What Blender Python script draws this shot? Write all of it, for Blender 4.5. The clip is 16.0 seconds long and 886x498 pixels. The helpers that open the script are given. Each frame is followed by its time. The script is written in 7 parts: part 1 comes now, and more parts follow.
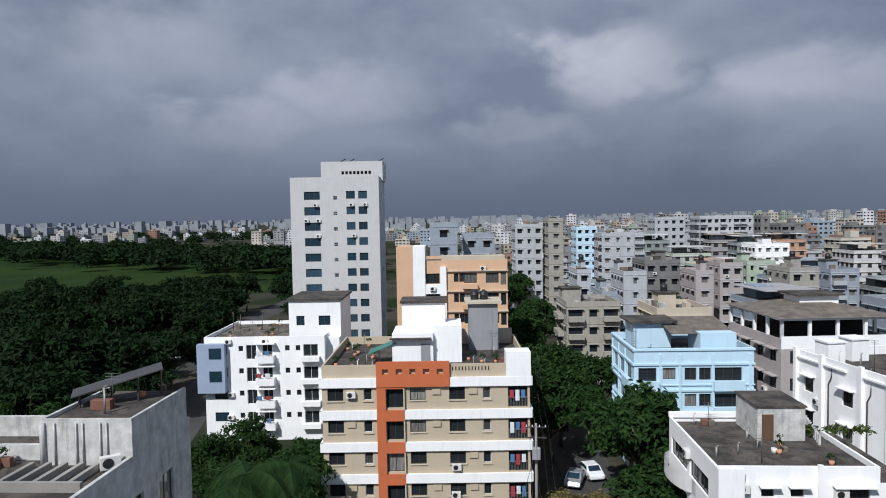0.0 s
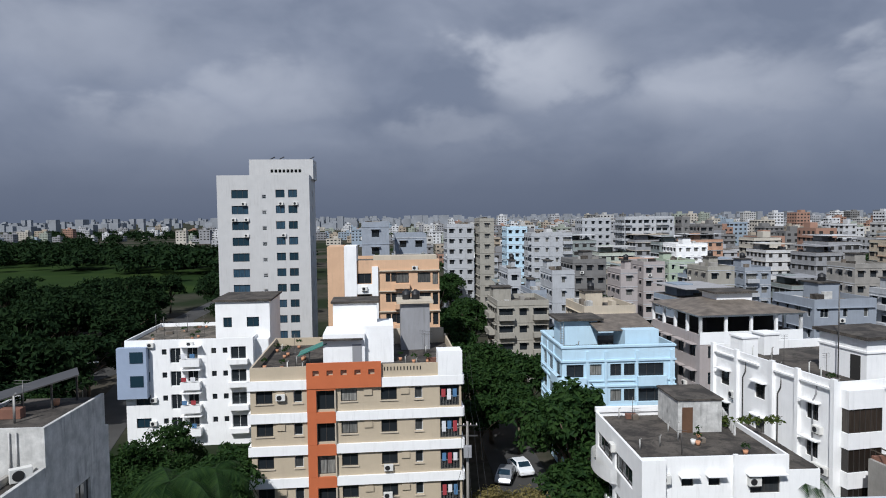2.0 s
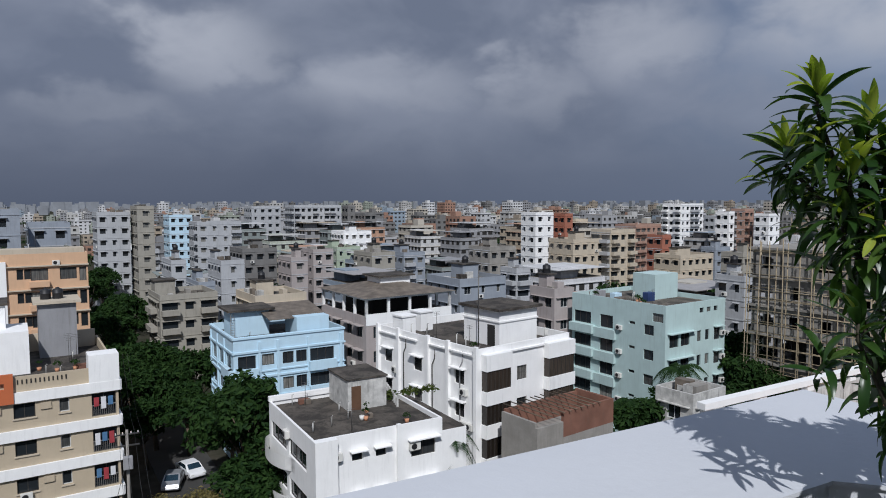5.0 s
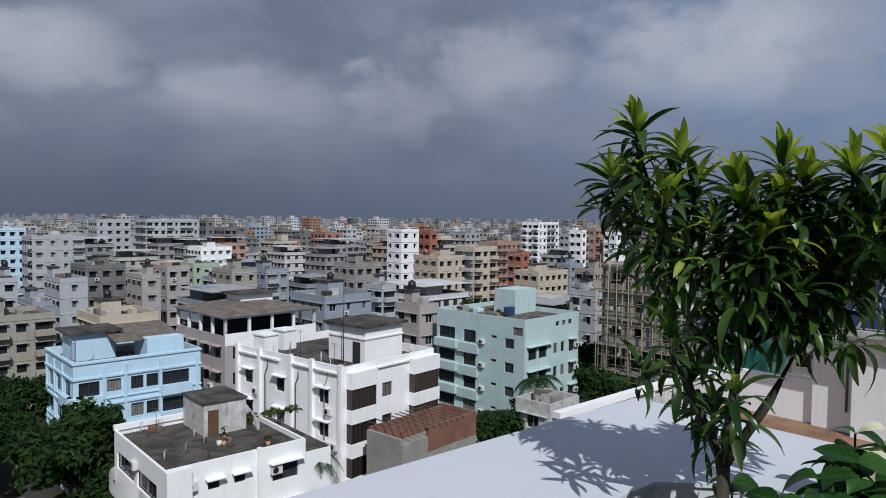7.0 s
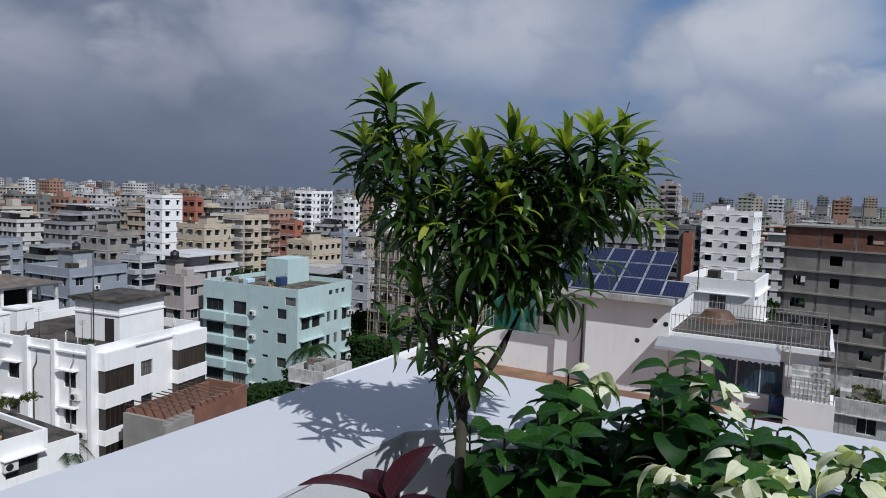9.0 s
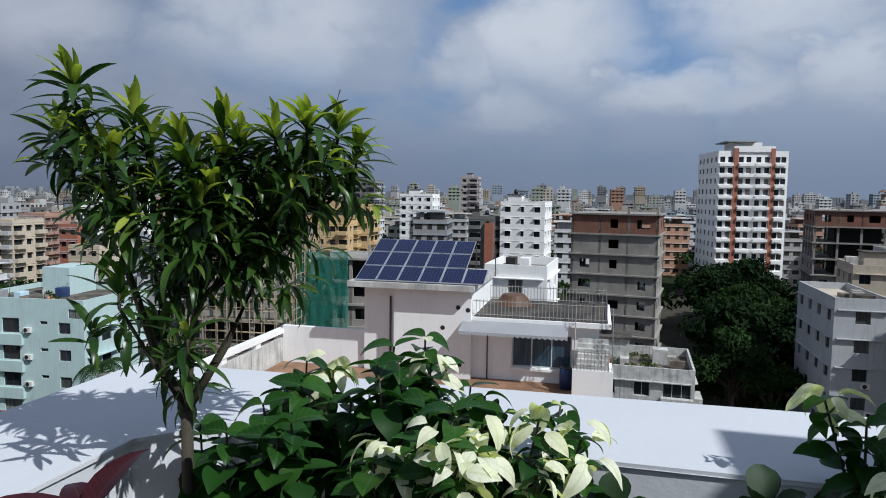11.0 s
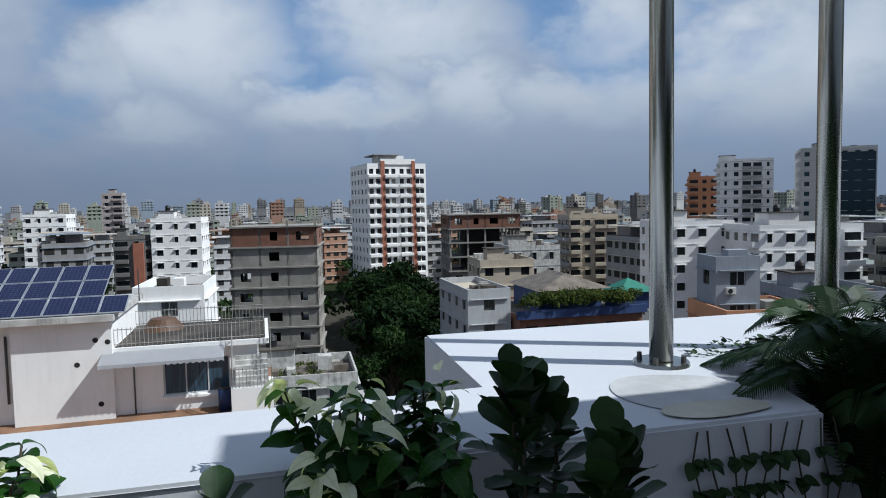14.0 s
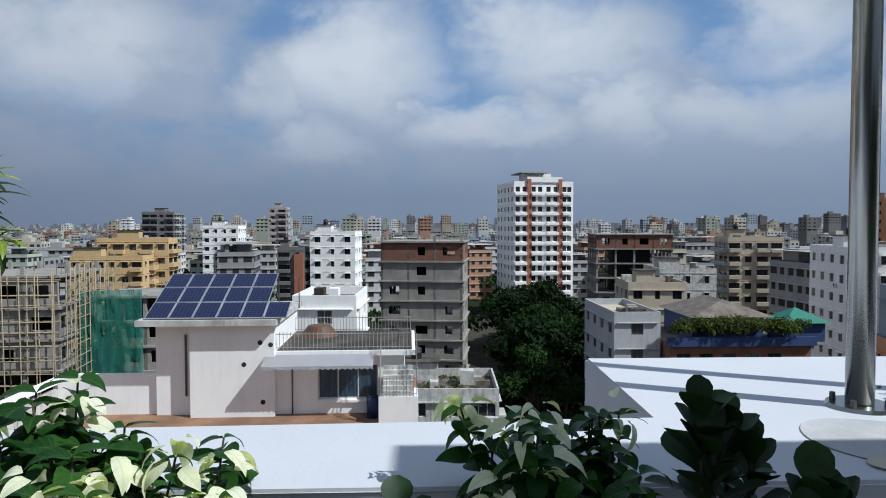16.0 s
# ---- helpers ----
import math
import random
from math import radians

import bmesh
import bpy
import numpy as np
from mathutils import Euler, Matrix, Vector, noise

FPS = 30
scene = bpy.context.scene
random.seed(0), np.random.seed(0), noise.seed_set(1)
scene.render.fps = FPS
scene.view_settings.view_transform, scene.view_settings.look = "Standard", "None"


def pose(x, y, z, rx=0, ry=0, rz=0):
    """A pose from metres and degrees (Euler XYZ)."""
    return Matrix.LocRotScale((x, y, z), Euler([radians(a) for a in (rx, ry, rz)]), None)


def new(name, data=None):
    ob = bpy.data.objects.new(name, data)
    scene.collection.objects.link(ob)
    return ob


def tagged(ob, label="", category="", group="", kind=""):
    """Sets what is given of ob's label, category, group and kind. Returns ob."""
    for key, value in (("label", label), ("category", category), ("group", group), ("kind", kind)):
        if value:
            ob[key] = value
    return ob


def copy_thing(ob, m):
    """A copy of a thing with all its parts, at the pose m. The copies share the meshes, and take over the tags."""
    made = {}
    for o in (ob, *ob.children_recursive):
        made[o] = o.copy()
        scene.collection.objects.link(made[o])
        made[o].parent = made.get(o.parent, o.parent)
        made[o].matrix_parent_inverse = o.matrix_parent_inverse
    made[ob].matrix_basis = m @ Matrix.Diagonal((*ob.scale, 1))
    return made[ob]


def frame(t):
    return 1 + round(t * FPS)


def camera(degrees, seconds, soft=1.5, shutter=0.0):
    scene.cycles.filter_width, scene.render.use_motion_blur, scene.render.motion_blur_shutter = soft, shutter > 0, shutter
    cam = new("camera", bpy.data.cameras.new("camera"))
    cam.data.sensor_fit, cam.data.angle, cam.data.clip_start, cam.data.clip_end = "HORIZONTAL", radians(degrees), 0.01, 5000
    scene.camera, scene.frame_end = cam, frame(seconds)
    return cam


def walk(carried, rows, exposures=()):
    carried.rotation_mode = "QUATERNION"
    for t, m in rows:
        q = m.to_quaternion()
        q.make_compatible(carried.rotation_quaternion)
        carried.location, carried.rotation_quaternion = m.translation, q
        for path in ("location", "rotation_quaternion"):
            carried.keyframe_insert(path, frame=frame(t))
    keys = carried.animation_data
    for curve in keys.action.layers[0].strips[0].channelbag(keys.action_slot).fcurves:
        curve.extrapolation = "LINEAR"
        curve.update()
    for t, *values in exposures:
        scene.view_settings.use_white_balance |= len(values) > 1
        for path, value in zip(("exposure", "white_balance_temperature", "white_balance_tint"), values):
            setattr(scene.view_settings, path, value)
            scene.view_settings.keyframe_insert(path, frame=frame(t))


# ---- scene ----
cam = camera(66.70, 16.0, 1.0)
PATH = [
    (0.0, pose(-0.125, 0.245, 28.930, 87.26, 0.99, 5.83)),
    (0.5, pose(-0.122, 0.262, 28.940, 86.33, 1.45, 6.14)),
    (1.0, pose(-0.121, 0.263, 28.941, 86.26, 1.31, 6.39)),
    (1.5, pose(-0.112, 0.252, 28.934, 86.91, 0.94, 5.24)),
    (2.0, pose(-0.105, 0.252, 28.935, 87.15, 0.71, 0.06)),
    (2.5, pose(-0.095, 0.258, 28.938, 86.10, 0.94, -4.03)),
    (3.0, pose(-0.088, 0.262, 28.936, 85.57, 1.37, -7.57)),
    (3.5, pose(-0.090, 0.282, 28.930, 84.88, 0.77, -12.40)),
    (4.0, pose(-0.095, 0.330, 28.930, 85.79, 0.27, -18.73)),
    (4.5, pose(-0.089, 0.350, 28.928, 85.84, 0.81, -23.23)),
    (5.0, pose(-0.071, 0.331, 28.945, 85.95, 0.15, -27.47)),
    (5.2, pose(-0.066, 0.327, 28.948, 86.46, -0.18, -28.61)),
    (7.3, pose(-0.036, 0.290, 28.958, 87.20, -0.53, -40.79)),
    (7.5, pose(-0.031, 0.287, 28.957, 87.05, -0.50, -42.20)),
    (8.0, pose(-0.012, 0.267, 28.964, 86.75, -0.71, -45.78)),
    (8.5, pose(-0.034, 0.264, 28.949, 86.61, -0.84, -50.14)),
    (8.7, pose(-0.039, 0.251, 28.950, 85.99, -1.29, -53.38)),
    (10.8, pose(0.032, 0.052, 28.938, 85.05, -1.18, -72.55)),
    (11.0, pose(0.052, 0.006, 28.933, 85.20, -0.80, -73.96)),
    (11.5, pose(0.092, -0.103, 28.935, 86.02, -2.14, -77.72)),
    (12.0, pose(0.107, -0.209, 28.937, 87.22, -1.59, -82.39)),
    (12.5, pose(0.099, -0.326, 28.937, 87.60, -1.12, -87.15)),
    (13.0, pose(0.068, -0.432, 28.939, 86.96, -1.38, -92.22)),
    (13.5, pose(0.052, -0.486, 28.937, 85.41, -0.10, -97.62)),
    (14.0, pose(0.049, -0.519, 28.931, 86.19, 1.17, -102.20)),
    (14.5, pose(0.045, -0.512, 28.939, 86.66, 0.60, -102.97)),
    (15.0, pose(0.061, -0.497, 28.932, 86.92, 1.33, -98.78)),
    (15.5, pose(0.070, -0.468, 28.935, 87.28, 0.15, -95.29)),
    (16.0, pose(0.075, -0.424, 28.936, 87.82, 0.07, -89.89)),
]
# the film camera closes down a little in the middle of its turn
walk(cam, PATH, [(0.0, -0.12, 6000, 10), (1.5, -0.15, 6000, 10), (3.5, -0.20, 6000, 10), (4.0, -0.56, 5960, 10), (4.5, -0.60, 5960, 10), (5.0, -0.48, 5980, 11), (8.5, -0.44, 5920, 11), (11.0, -0.15, 5930, 8), (12.5, -0.08, 5900, 6), (16.0, -0.06, 5880, 6)])

# ---------------------------------------------------------------- light
SUN_AZ, SUN_EL = 23.5, 46.0           # the sun stands south, a little west
sun = new("sun", bpy.data.lights.new("sun", "SUN"))
sun.data.energy, sun.data.angle, sun.data.color = 5.0, radians(0.6), (1.0, 0.965, 0.91)
sd = Vector((-math.sin(radians(SUN_AZ)) * math.cos(radians(SUN_EL)), -math.cos(radians(SUN_AZ)) * math.cos(radians(SUN_EL)), math.sin(radians(SUN_EL))))
sun.matrix_world = Matrix.Translation((0, 0, 300)) @ sd.to_track_quat("Z", "Y").to_matrix().to_4x4()
scene.view_settings.exposure = 0.0


class Nodes:
    """Short hand for node trees."""

    def __init__(self, tree, fresh=True):
        self.t = tree
        if fresh:
            tree.nodes.clear()

    def n(self, kind, **kw):
        node = self.t.nodes.new(kind)
        for k, v in kw.items():
            self.put(node.inputs[k], v)
        return node

    def put(self, sock, v):
        if isinstance(v, bpy.types.NodeSocket):
            self.t.links.new(v, sock)
        else:
            sock.default_value = v

    def math(self, op, a, b=0.0, c=0.0, clamp=False):
        node = self.t.nodes.new("ShaderNodeMath")
        node.operation, node.use_clamp = op, clamp
        for s, v in zip(node.inputs, (a, b, c)):
            self.put(s, v)
        return node.outputs[0]

    def mix(self, f, a, b, blend="MIX"):
        node = self.t.nodes.new("ShaderNodeMix")
        node.data_type, node.blend_type = "RGBA", blend
        self.put(node.inputs[0], f)
        self.put(node.inputs[6], a)
        self.put(node.inputs[7], b)
        return node.outputs[2]

    def ramp(self, f, *stops, mode="LINEAR"):
        node = self.t.nodes.new("ShaderNodeValToRGB")
        node.color_ramp.interpolation = mode
        el = node.color_ramp.elements
        while len(el) < len(stops):
            el.new(0.5)
        for e, (p, c) in zip(el, stops):
            e.position = p
            e.color = (c, c, c, 1) if isinstance(c, (int, float)) else (*c, 1)
        self.put(node.inputs[0], f)
        return node.outputs[0]

    def noise(self, vec, scale, detail=4.0, rough=0.55, distort=0.0):
        node = self.t.nodes.new("ShaderNodeTexNoise")
        self.put(node.inputs["Vector"], vec)
        for k, v in (("Scale", scale), ("Detail", detail), ("Roughness", rough), ("Distortion", distort)):
            node.inputs[k].default_value = v
        return node.outputs[0]


CLOUD_BANKS = [
    (8.3, 12.0, 4.6, 3.0, 0.85), (-13.6, 10.4, 4.8, 2.2, 0.42), (-22.8, 8.1, 5.5, 1.6, 0.42), (1.0, 7.3, 4.6, 1.6, 0.42), (-30.7, 13.8, 8.0, 2.6, 0.36),
    (22.7, 9.7, 6.5, 2.4, 0.52), (34.5, 9.6, 4.0, 2.4, 0.58), (43.5, 12.5, 5.0, 2.9, 0.66), (59.8, 13.4, 8.7, 3.3, 0.82), (76.3, 11.0, 3.2, 2.4, 0.45),
    (82.9, 13.7, 5.6, 4.0, 0.80), (98.9, 14.6, 7.2, 3.4, 0.80), (93.5, 8.4, 6.9, 1.9, 0.75), (79.2, 6.5, 3.2, 1.5, 0.45), (105.0, 9.6, 3.4, 2.4, 0.6),
    (129.5, 10.5, 8.2, 4.4, 0.72), (115.6, 14.2, 5.6, 2.6, 0.72), (116.4, 8.7, 7.5, 2.2, 0.5),
]                                      # bearing, height, half width, half height, strength


def make_world():
    world = bpy.data.worlds.new("sky")
    scene.world = world
    world.use_nodes = True
    g = Nodes(world.node_tree)
    sky = g.n("ShaderNodeTexSky")
    sky.sky_type = "NISHITA"
    sky.sun_disc, sky.sun_elevation, sky.sun_rotation = False, radians(SUN_EL), radians(180 + SUN_AZ)
    co = g.n("ShaderNodeTexCoord").outputs["Generated"]
    sep = g.n("ShaderNodeSeparateXYZ", Vector=co)
    x, y, z = sep.outputs
    flat = g.n("ShaderNodeCombineXYZ", X=x, Y=y, Z=g.math("MULTIPLY", z, 1.65)).outputs[0]
    big = g.noise(flat, 2.6, 2.0, 0.45, 0.15)
    mid = g.noise(flat, 6.5, 4.0, 0.52, 0.25)
    fine = g.noise(flat, 15.0, 4.0, 0.55, 0.2)
    # bearing and height over the horizon, in degrees, ruffled so that no bank has a smooth rim
    ruffle = g.math("ADD", g.math("MULTIPLY", g.math("SUBTRACT", mid, 0.5), 9.0), g.math("MULTIPLY", g.math("SUBTRACT", fine, 0.5), 4.5))
    az = g.math("ADD", g.math("MULTIPLY", g.math("ARCTAN2", x, y), 57.296), g.math("MULTIPLY", ruffle, 1.3))
    el = g.math("ADD", g.math("MULTIPLY", g.math("ARCSINE", z), 57.296), g.math("MULTIPLY", ruffle, -0.7))
    banks = 0.0
    for a, e, wide, high, k in CLOUD_BANKS:
        u = g.math("MULTIPLY", g.math("SUBTRACT", az, a), 1 / wide)
        v = g.math("MULTIPLY", g.math("SUBTRACT", el, e), 1 / high)
        r2 = g.math("ADD", g.math("MULTIPLY", u, u), g.math("MULTIPLY", v, v))
        banks = g.math("MAXIMUM", banks, g.math("MULTIPLY", g.math("EXPONENT", g.math("MULTIPLY", g.math("MULTIPLY", r2, r2), -0.55)), k))
    # brighter and more broken towards the south-east, a closed grey deck in the north
    south = g.math("ADD", g.math("MULTIPLY", x, 0.75), g.math("MULTIPLY", y, -0.66))
    open_ = g.math("MULTIPLY_ADD", south, 0.5, 0.5, clamp=True)
    veil = g.ramp(g.math("ADD", g.math("MULTIPLY", big, 0.5), g.math("MULTIPLY", mid, 0.5)), (0.40, 0.0), (0.60, 1.0))
    far_open = g.ramp(open_, (0.50, 0.0), (0.80, 1.0))
    lit = g.math("ADD", g.math("MULTIPLY", banks, g.math("ADD", g.math("MULTIPLY_ADD", mid, 1.1, 0.05), g.math("MULTIPLY", fine, 0.7))), g.math("MULTIPLY", veil, 0.16), clamp=True)
    grey = g.mix(veil, (0.245, 0.280, 0.365, 1), (0.345, 0.380, 0.47, 1))
    clear = g.mix(1.0, sky.outputs[0], (0.085, 0.085, 0.085, 1), "MULTIPLY")
    clear = g.mix(0.6, clear, (0.20, 0.37, 0.68, 1))
    thin = g.mix(g.ramp(veil, (0.15, 0.0), (0.65, 1.0)), clear, (0.35, 0.42, 0.55, 1))
    bright = g.mix(far_open, (0.60, 0.62, 0.68, 1), (0.74, 0.76, 0.81, 1))
    top = g.mix(lit, g.mix(far_open, grey, thin), bright)
    haze = g.mix(g.ramp(open_, (0.3, 0.0), (0.9, 1.0)), (0.155, 0.180, 0.242, 1), (0.25, 0.30, 0.40, 1))
    low = g.ramp(z, (0.0, 1.0), (0.04, 0.85), (0.11, 0.30), (0.17, 0.0))
    col = g.mix(low, top, haze)
    bg = g.n("ShaderNodeBackground", Color=col, Strength=0.88)
    out = g.n("ShaderNodeOutputWorld")
    world.node_tree.links.new(bg.outputs[0], out.inputs[0])


make_world()


# ---------------------------------------------------------------- materials
def material(name, colour, rough=0.8, vary=0.18, scale=0.6, fine=9.0, streak=0.0, metal=0.0, bump=0.15, spec=0.4, dirt=(0.10, 0.09, 0.075), per_object=0.0):
    """A painted or mineral surface: broad tone, fine grain, and dark rain streaks that run down it."""
    m = bpy.data.materials.new(name)
    m.use_nodes = True
    g = Nodes(m.node_tree)
    co = g.n("ShaderNodeTexCoord").outputs["Object"]
    broad = g.noise(co, scale, 4.0)
    grain = g.noise(co, fine, 5.0, 0.65)
    base = (*colour, 1)
    lo = (*[c * (1 - vary) for c in colour], 1)
    col = g.mix(g.ramp(broad, (0.35, 0.0), (0.65, 1.0)), lo, base)
    col = g.mix(g.math("MULTIPLY", g.ramp(grain, (0.35, 1.0), (0.6, 0.0)), vary * 0.8), col, (*[c * 0.6 for c in colour], 1))
    if per_object:
        rnd = g.n("ShaderNodeObjectInfo").outputs["Random"]
        col = g.mix(g.math("MULTIPLY", rnd, per_object), col, (*[c * 0.35 for c in colour], 1))
    if streak:
        st = g.n("ShaderNodeMapping", Vector=co)
        st.inputs["Scale"].default_value = (1.6, 1.6, 0.16)
        s = g.noise(st.outputs[0], 1.9, 6.0, 0.72, 0.3)
        patch = g.noise(co, 0.25, 3.0)
        s = g.math("MULTIPLY", g.ramp(s, (0.50, 0.0), (0.72, 1.0)), g.ramp(patch, (0.38, 0.15), (0.62, 1.0)))
        col = g.mix(g.math("MULTIPLY", s, streak), col, (*dirt, 1))
    p = g.n("ShaderNodeBsdfPrincipled", Roughness=rough, Metallic=metal)
    g.put(p.inputs["Base Color"], col)
    p.inputs["Specular IOR Level"].default_value = spec
    if bump:
        b = g.n("ShaderNodeBump", Height=grain, Strength=bump, Distance=0.02)
        g.put(p.inputs["Normal"], b.outputs[0])
    out = g.n("ShaderNodeOutputMaterial")
    m.node_tree.links.new(p.outputs[0], out.inputs[0])
    return m


def palette(name, colours, rough=0.85, streak=0.35):
    """A wall paint whose colour is picked per building."""
    m = material(name, (0.5, 0.5, 0.5), rough, streak=streak)
    t = m.node_tree
    g = Nodes(t, False)
    rnd = g.n("ShaderNodeObjectInfo").outputs["Random"]
    n = len(colours)
    node = g.ramp(rnd, *[(i / n, c) for i, c in enumerate(colours)], mode="CONSTANT")
    p = next(x for x in t.nodes if x.type == "BSDF_PRINCIPLED")
    old = p.inputs["Base Color"].links[0].from_socket
    col = g.mix(1.0, node, old, "MULTIPLY")
    col = g.mix(1.0, col, (2.0, 2.0, 2.0, 1), "MULTIPLY")
    g.put(p.inputs["Base Color"], col)
    return m


def glass(name, dark, light, share):
    """Window glass with dark rooms or pale curtains behind it, picked per window."""
    m = bpy.data.materials.new(name)
    m.use_nodes = True
    g = Nodes(m.node_tree)
    rnd = g.n("ShaderNodeObjectInfo").outputs["Random"]
    co = g.n("ShaderNodeTexCoord").outputs["Object"]
    w = g.n("ShaderNodeMapping", Vector=co)
    w.inputs["Scale"].default_value = (7.0, 7.0, 0.4)
    folds = g.noise(w.outputs[0], 2.0, 2.0)
    cur = g.mix(g.ramp(folds, (0.4, 0.0), (0.6, 1.0)), (*[c * 0.55 for c in light], 1), (*light, 1))
    col = g.mix(g.ramp(rnd, (share, 0.0), (min(share + 0.3, 1.0), 0.8)), (*dark, 1), cur)
    p = g.n("ShaderNodeBsdfPrincipled", Roughness=0.06)
    g.put(p.inputs["Base Color"], col)
    p.inputs["Specular IOR Level"].default_value = 0.4
    out = g.n("ShaderNodeOutputMaterial")
    m.node_tree.links.new(p.outputs[0], out.inputs[0])
    return m


def leafmat(name, a, b, rough=0.45, back=0.35, spec=0.4):
    """Foliage: two greens mixed leaf by leaf, with a little light let through."""
    m = bpy.data.materials.new(name)
    m.use_nodes = True
    g = Nodes(m.node_tree)
    isl = g.n("ShaderNodeNewGeometry").outputs["Random Per Island"]
    co = g.n("ShaderNodeTexCoord").outputs["Object"]
    col = g.mix(isl, (*a, 1), (*b, 1))
    col = g.mix(g.math("MULTIPLY", g.noise(co, 1.3, 3.0), 0.5), col, (*[c * 0.5 for c in a], 1))
    p = g.n("ShaderNodeBsdfPrincipled", Roughness=rough)
    g.put(p.inputs["Base Color"], col)
    p.inputs["Specular IOR Level"].default_value = spec
    tr = g.n("ShaderNodeBsdfTranslucent")
    g.put(tr.inputs["Color"], g.mix(1.0, col, (1.5, 1.6, 0.7, 1), "MULTIPLY"))
    mx = g.n("ShaderNodeMixShader", Fac=back)
    m.node_tree.links.new(p.outputs[0], mx.inputs[1])
    m.node_tree.links.new(tr.outputs[0], mx.inputs[2])
    out = g.n("ShaderNodeOutputMaterial")
    m.node_tree.links.new(mx.outputs[0], out.inputs[0])
    return m


WHITE = material("white_paint", (0.86, 0.855, 0.84), 0.75, 0.06, streak=0.16, bump=0.08)
WHITE_OLD = material("weathered_white_paint", (0.60, 0.59, 0.56), 0.85, 0.35, 1.6, streak=1.0, bump=0.25, dirt=(0.035, 0.035, 0.03))
LEDGE = material("ledge_white_paint", (0.575, 0.59, 0.62), 0.7, 0.05, 1.5, 30.0, bump=0.12)
TOWERW = material("tower_grey_white_paint", (0.52, 0.515, 0.505), 0.8, 0.06, streak=0.25)
BEIGE = material("beige_render", (0.48, 0.40, 0.29), 0.85, 0.08, streak=0.12)
ORANGE = material("orange_red_paint", (0.50, 0.135, 0.05), 0.8, 0.08, streak=0.12)
PEACH = material("peach_paint", (0.62, 0.40, 0.25), 0.8, 0.08, streak=0.2)
BLUE = material("pale_blue_paint", (0.50, 0.67, 0.78), 0.8, 0.06, streak=0.15)
BLUEGREY = material("blue_grey_paint", (0.30, 0.36, 0.47), 0.7, 0.08)
MINT = material("mint_green_paint", (0.47, 0.60, 0.59), 0.8, 0.08, streak=0.3)
PINKGREY = material("pinkish_grey_paint", (0.40, 0.355, 0.34), 0.85, 0.1, streak=0.4)
CREAM = material("cream_paint", (0.52, 0.45, 0.35), 0.85, 0.1, streak=0.35)
OCHRE = material("ochre_paint", (0.58, 0.42, 0.22), 0.85, 0.1, streak=0.3)
GREYW = material("grey_paint", (0.29, 0.29, 0.30), 0.85, 0.12, streak=0.45)
CONCRETE = material("raw_concrete", (0.33, 0.31, 0.28), 0.9, 0.3, 0.4, 6.0, streak=0.4, bump=0.3)
def roofmat(name, dark, light, moss):
    """A cement roof: pale worn patches, black mould and puddle marks."""
    m = material(name, light, 0.95, 0.3, 0.5, 6.0, bump=0.4)
    g = Nodes(m.node_tree, False)
    p = next(q for q in m.node_tree.nodes if q.type == "BSDF_PRINCIPLED")
    old = p.inputs["Base Color"].links[0].from_socket
    co = g.n("ShaderNodeTexCoord").outputs["Object"]
    a = g.noise(co, 0.55, 6.0, 0.68, 0.6)
    b = g.noise(co, 2.3, 6.0, 0.7, 0.4)
    col = g.mix(g.ramp(a, (0.42, 0.0), (0.56, 1.0)), (*dark, 1), old)
    col = g.mix(g.ramp(b, (0.52, 0.0), (0.66, 0.75)), col, (*moss, 1))
    g.put(p.inputs["Base Color"], col)
    return m


ROOF = roofmat("dirty_roof_slab", (0.060, 0.052, 0.042), (0.19, 0.165, 0.135), (0.035, 0.034, 0.025))
ROOFD = roofmat("dark_roof_slab", (0.034, 0.029, 0.025), (0.105, 0.09, 0.075), (0.022, 0.022, 0.017))
TIN = material("rusty_tin_sheet", (0.21, 0.175, 0.14), 0.6, 0.55, 0.9, 5.0, metal=0.0, bump=0.3)
BRICK = material("red_brick", (0.23, 0.11, 0.075), 0.9, 0.3, 0.6, 12.0, streak=0.3, bump=0.4)
REDP = material("brick_red_paint", (0.36, 0.14, 0.09), 0.85, 0.12, streak=0.2)
NAVY = material("deep_blue_paint", (0.028, 0.055, 0.16), 0.7, 0.15, streak=0.2)
TERRA = material("terracotta_paint", (0.55, 0.27, 0.15), 0.85, 0.1, streak=0.3)
GREYB = material("bluish_grey_paint", (0.29, 0.32, 0.365), 0.85, 0.12, streak=0.4)
GREYD = material("dark_weathered_render", (0.19, 0.185, 0.18), 0.9, 0.2, streak=0.5)
# these two paints are lowered to carry the cloud shade over the north streets
GREYY = material("faded_shaded_yellowish_paint", (0.34, 0.32, 0.275), 0.85, 0.12, streak=0.5)
OFFW = material("shaded_off_white_paint", (0.43, 0.44, 0.455), 0.85, 0.1, streak=0.5)
FRAME = material("pale_window_frame", (0.55, 0.56, 0.56), 0.5, 0.05, bump=0)
FRAMED = material("dark_window_frame", (0.045, 0.04, 0.036), 0.5, 0.05, bump=0)
STEEL = material("dark_steel", (0.12, 0.115, 0.11), 0.45, 0.2, metal=0.6, bump=0)
RAIL = material("grey_iron_rail", (0.34, 0.33, 0.31), 0.5, 0.2, metal=0.3, bump=0)
PLASTIC = material("black_plastic", (0.02, 0.02, 0.022), 0.5, 0.1, bump=0)
ACWHITE = material("off_white_metal_casing", (0.66, 0.65, 0.61), 0.5, 0.08, bump=0)
GLASS = glass("window_glass", (0.018, 0.022, 0.026), (0.34, 0.33, 0.30), 0.74)
GLASSD = glass("dark_grilled_glass", (0.020, 0.016, 0.013), (0.09, 0.07, 0.055), 0.7)
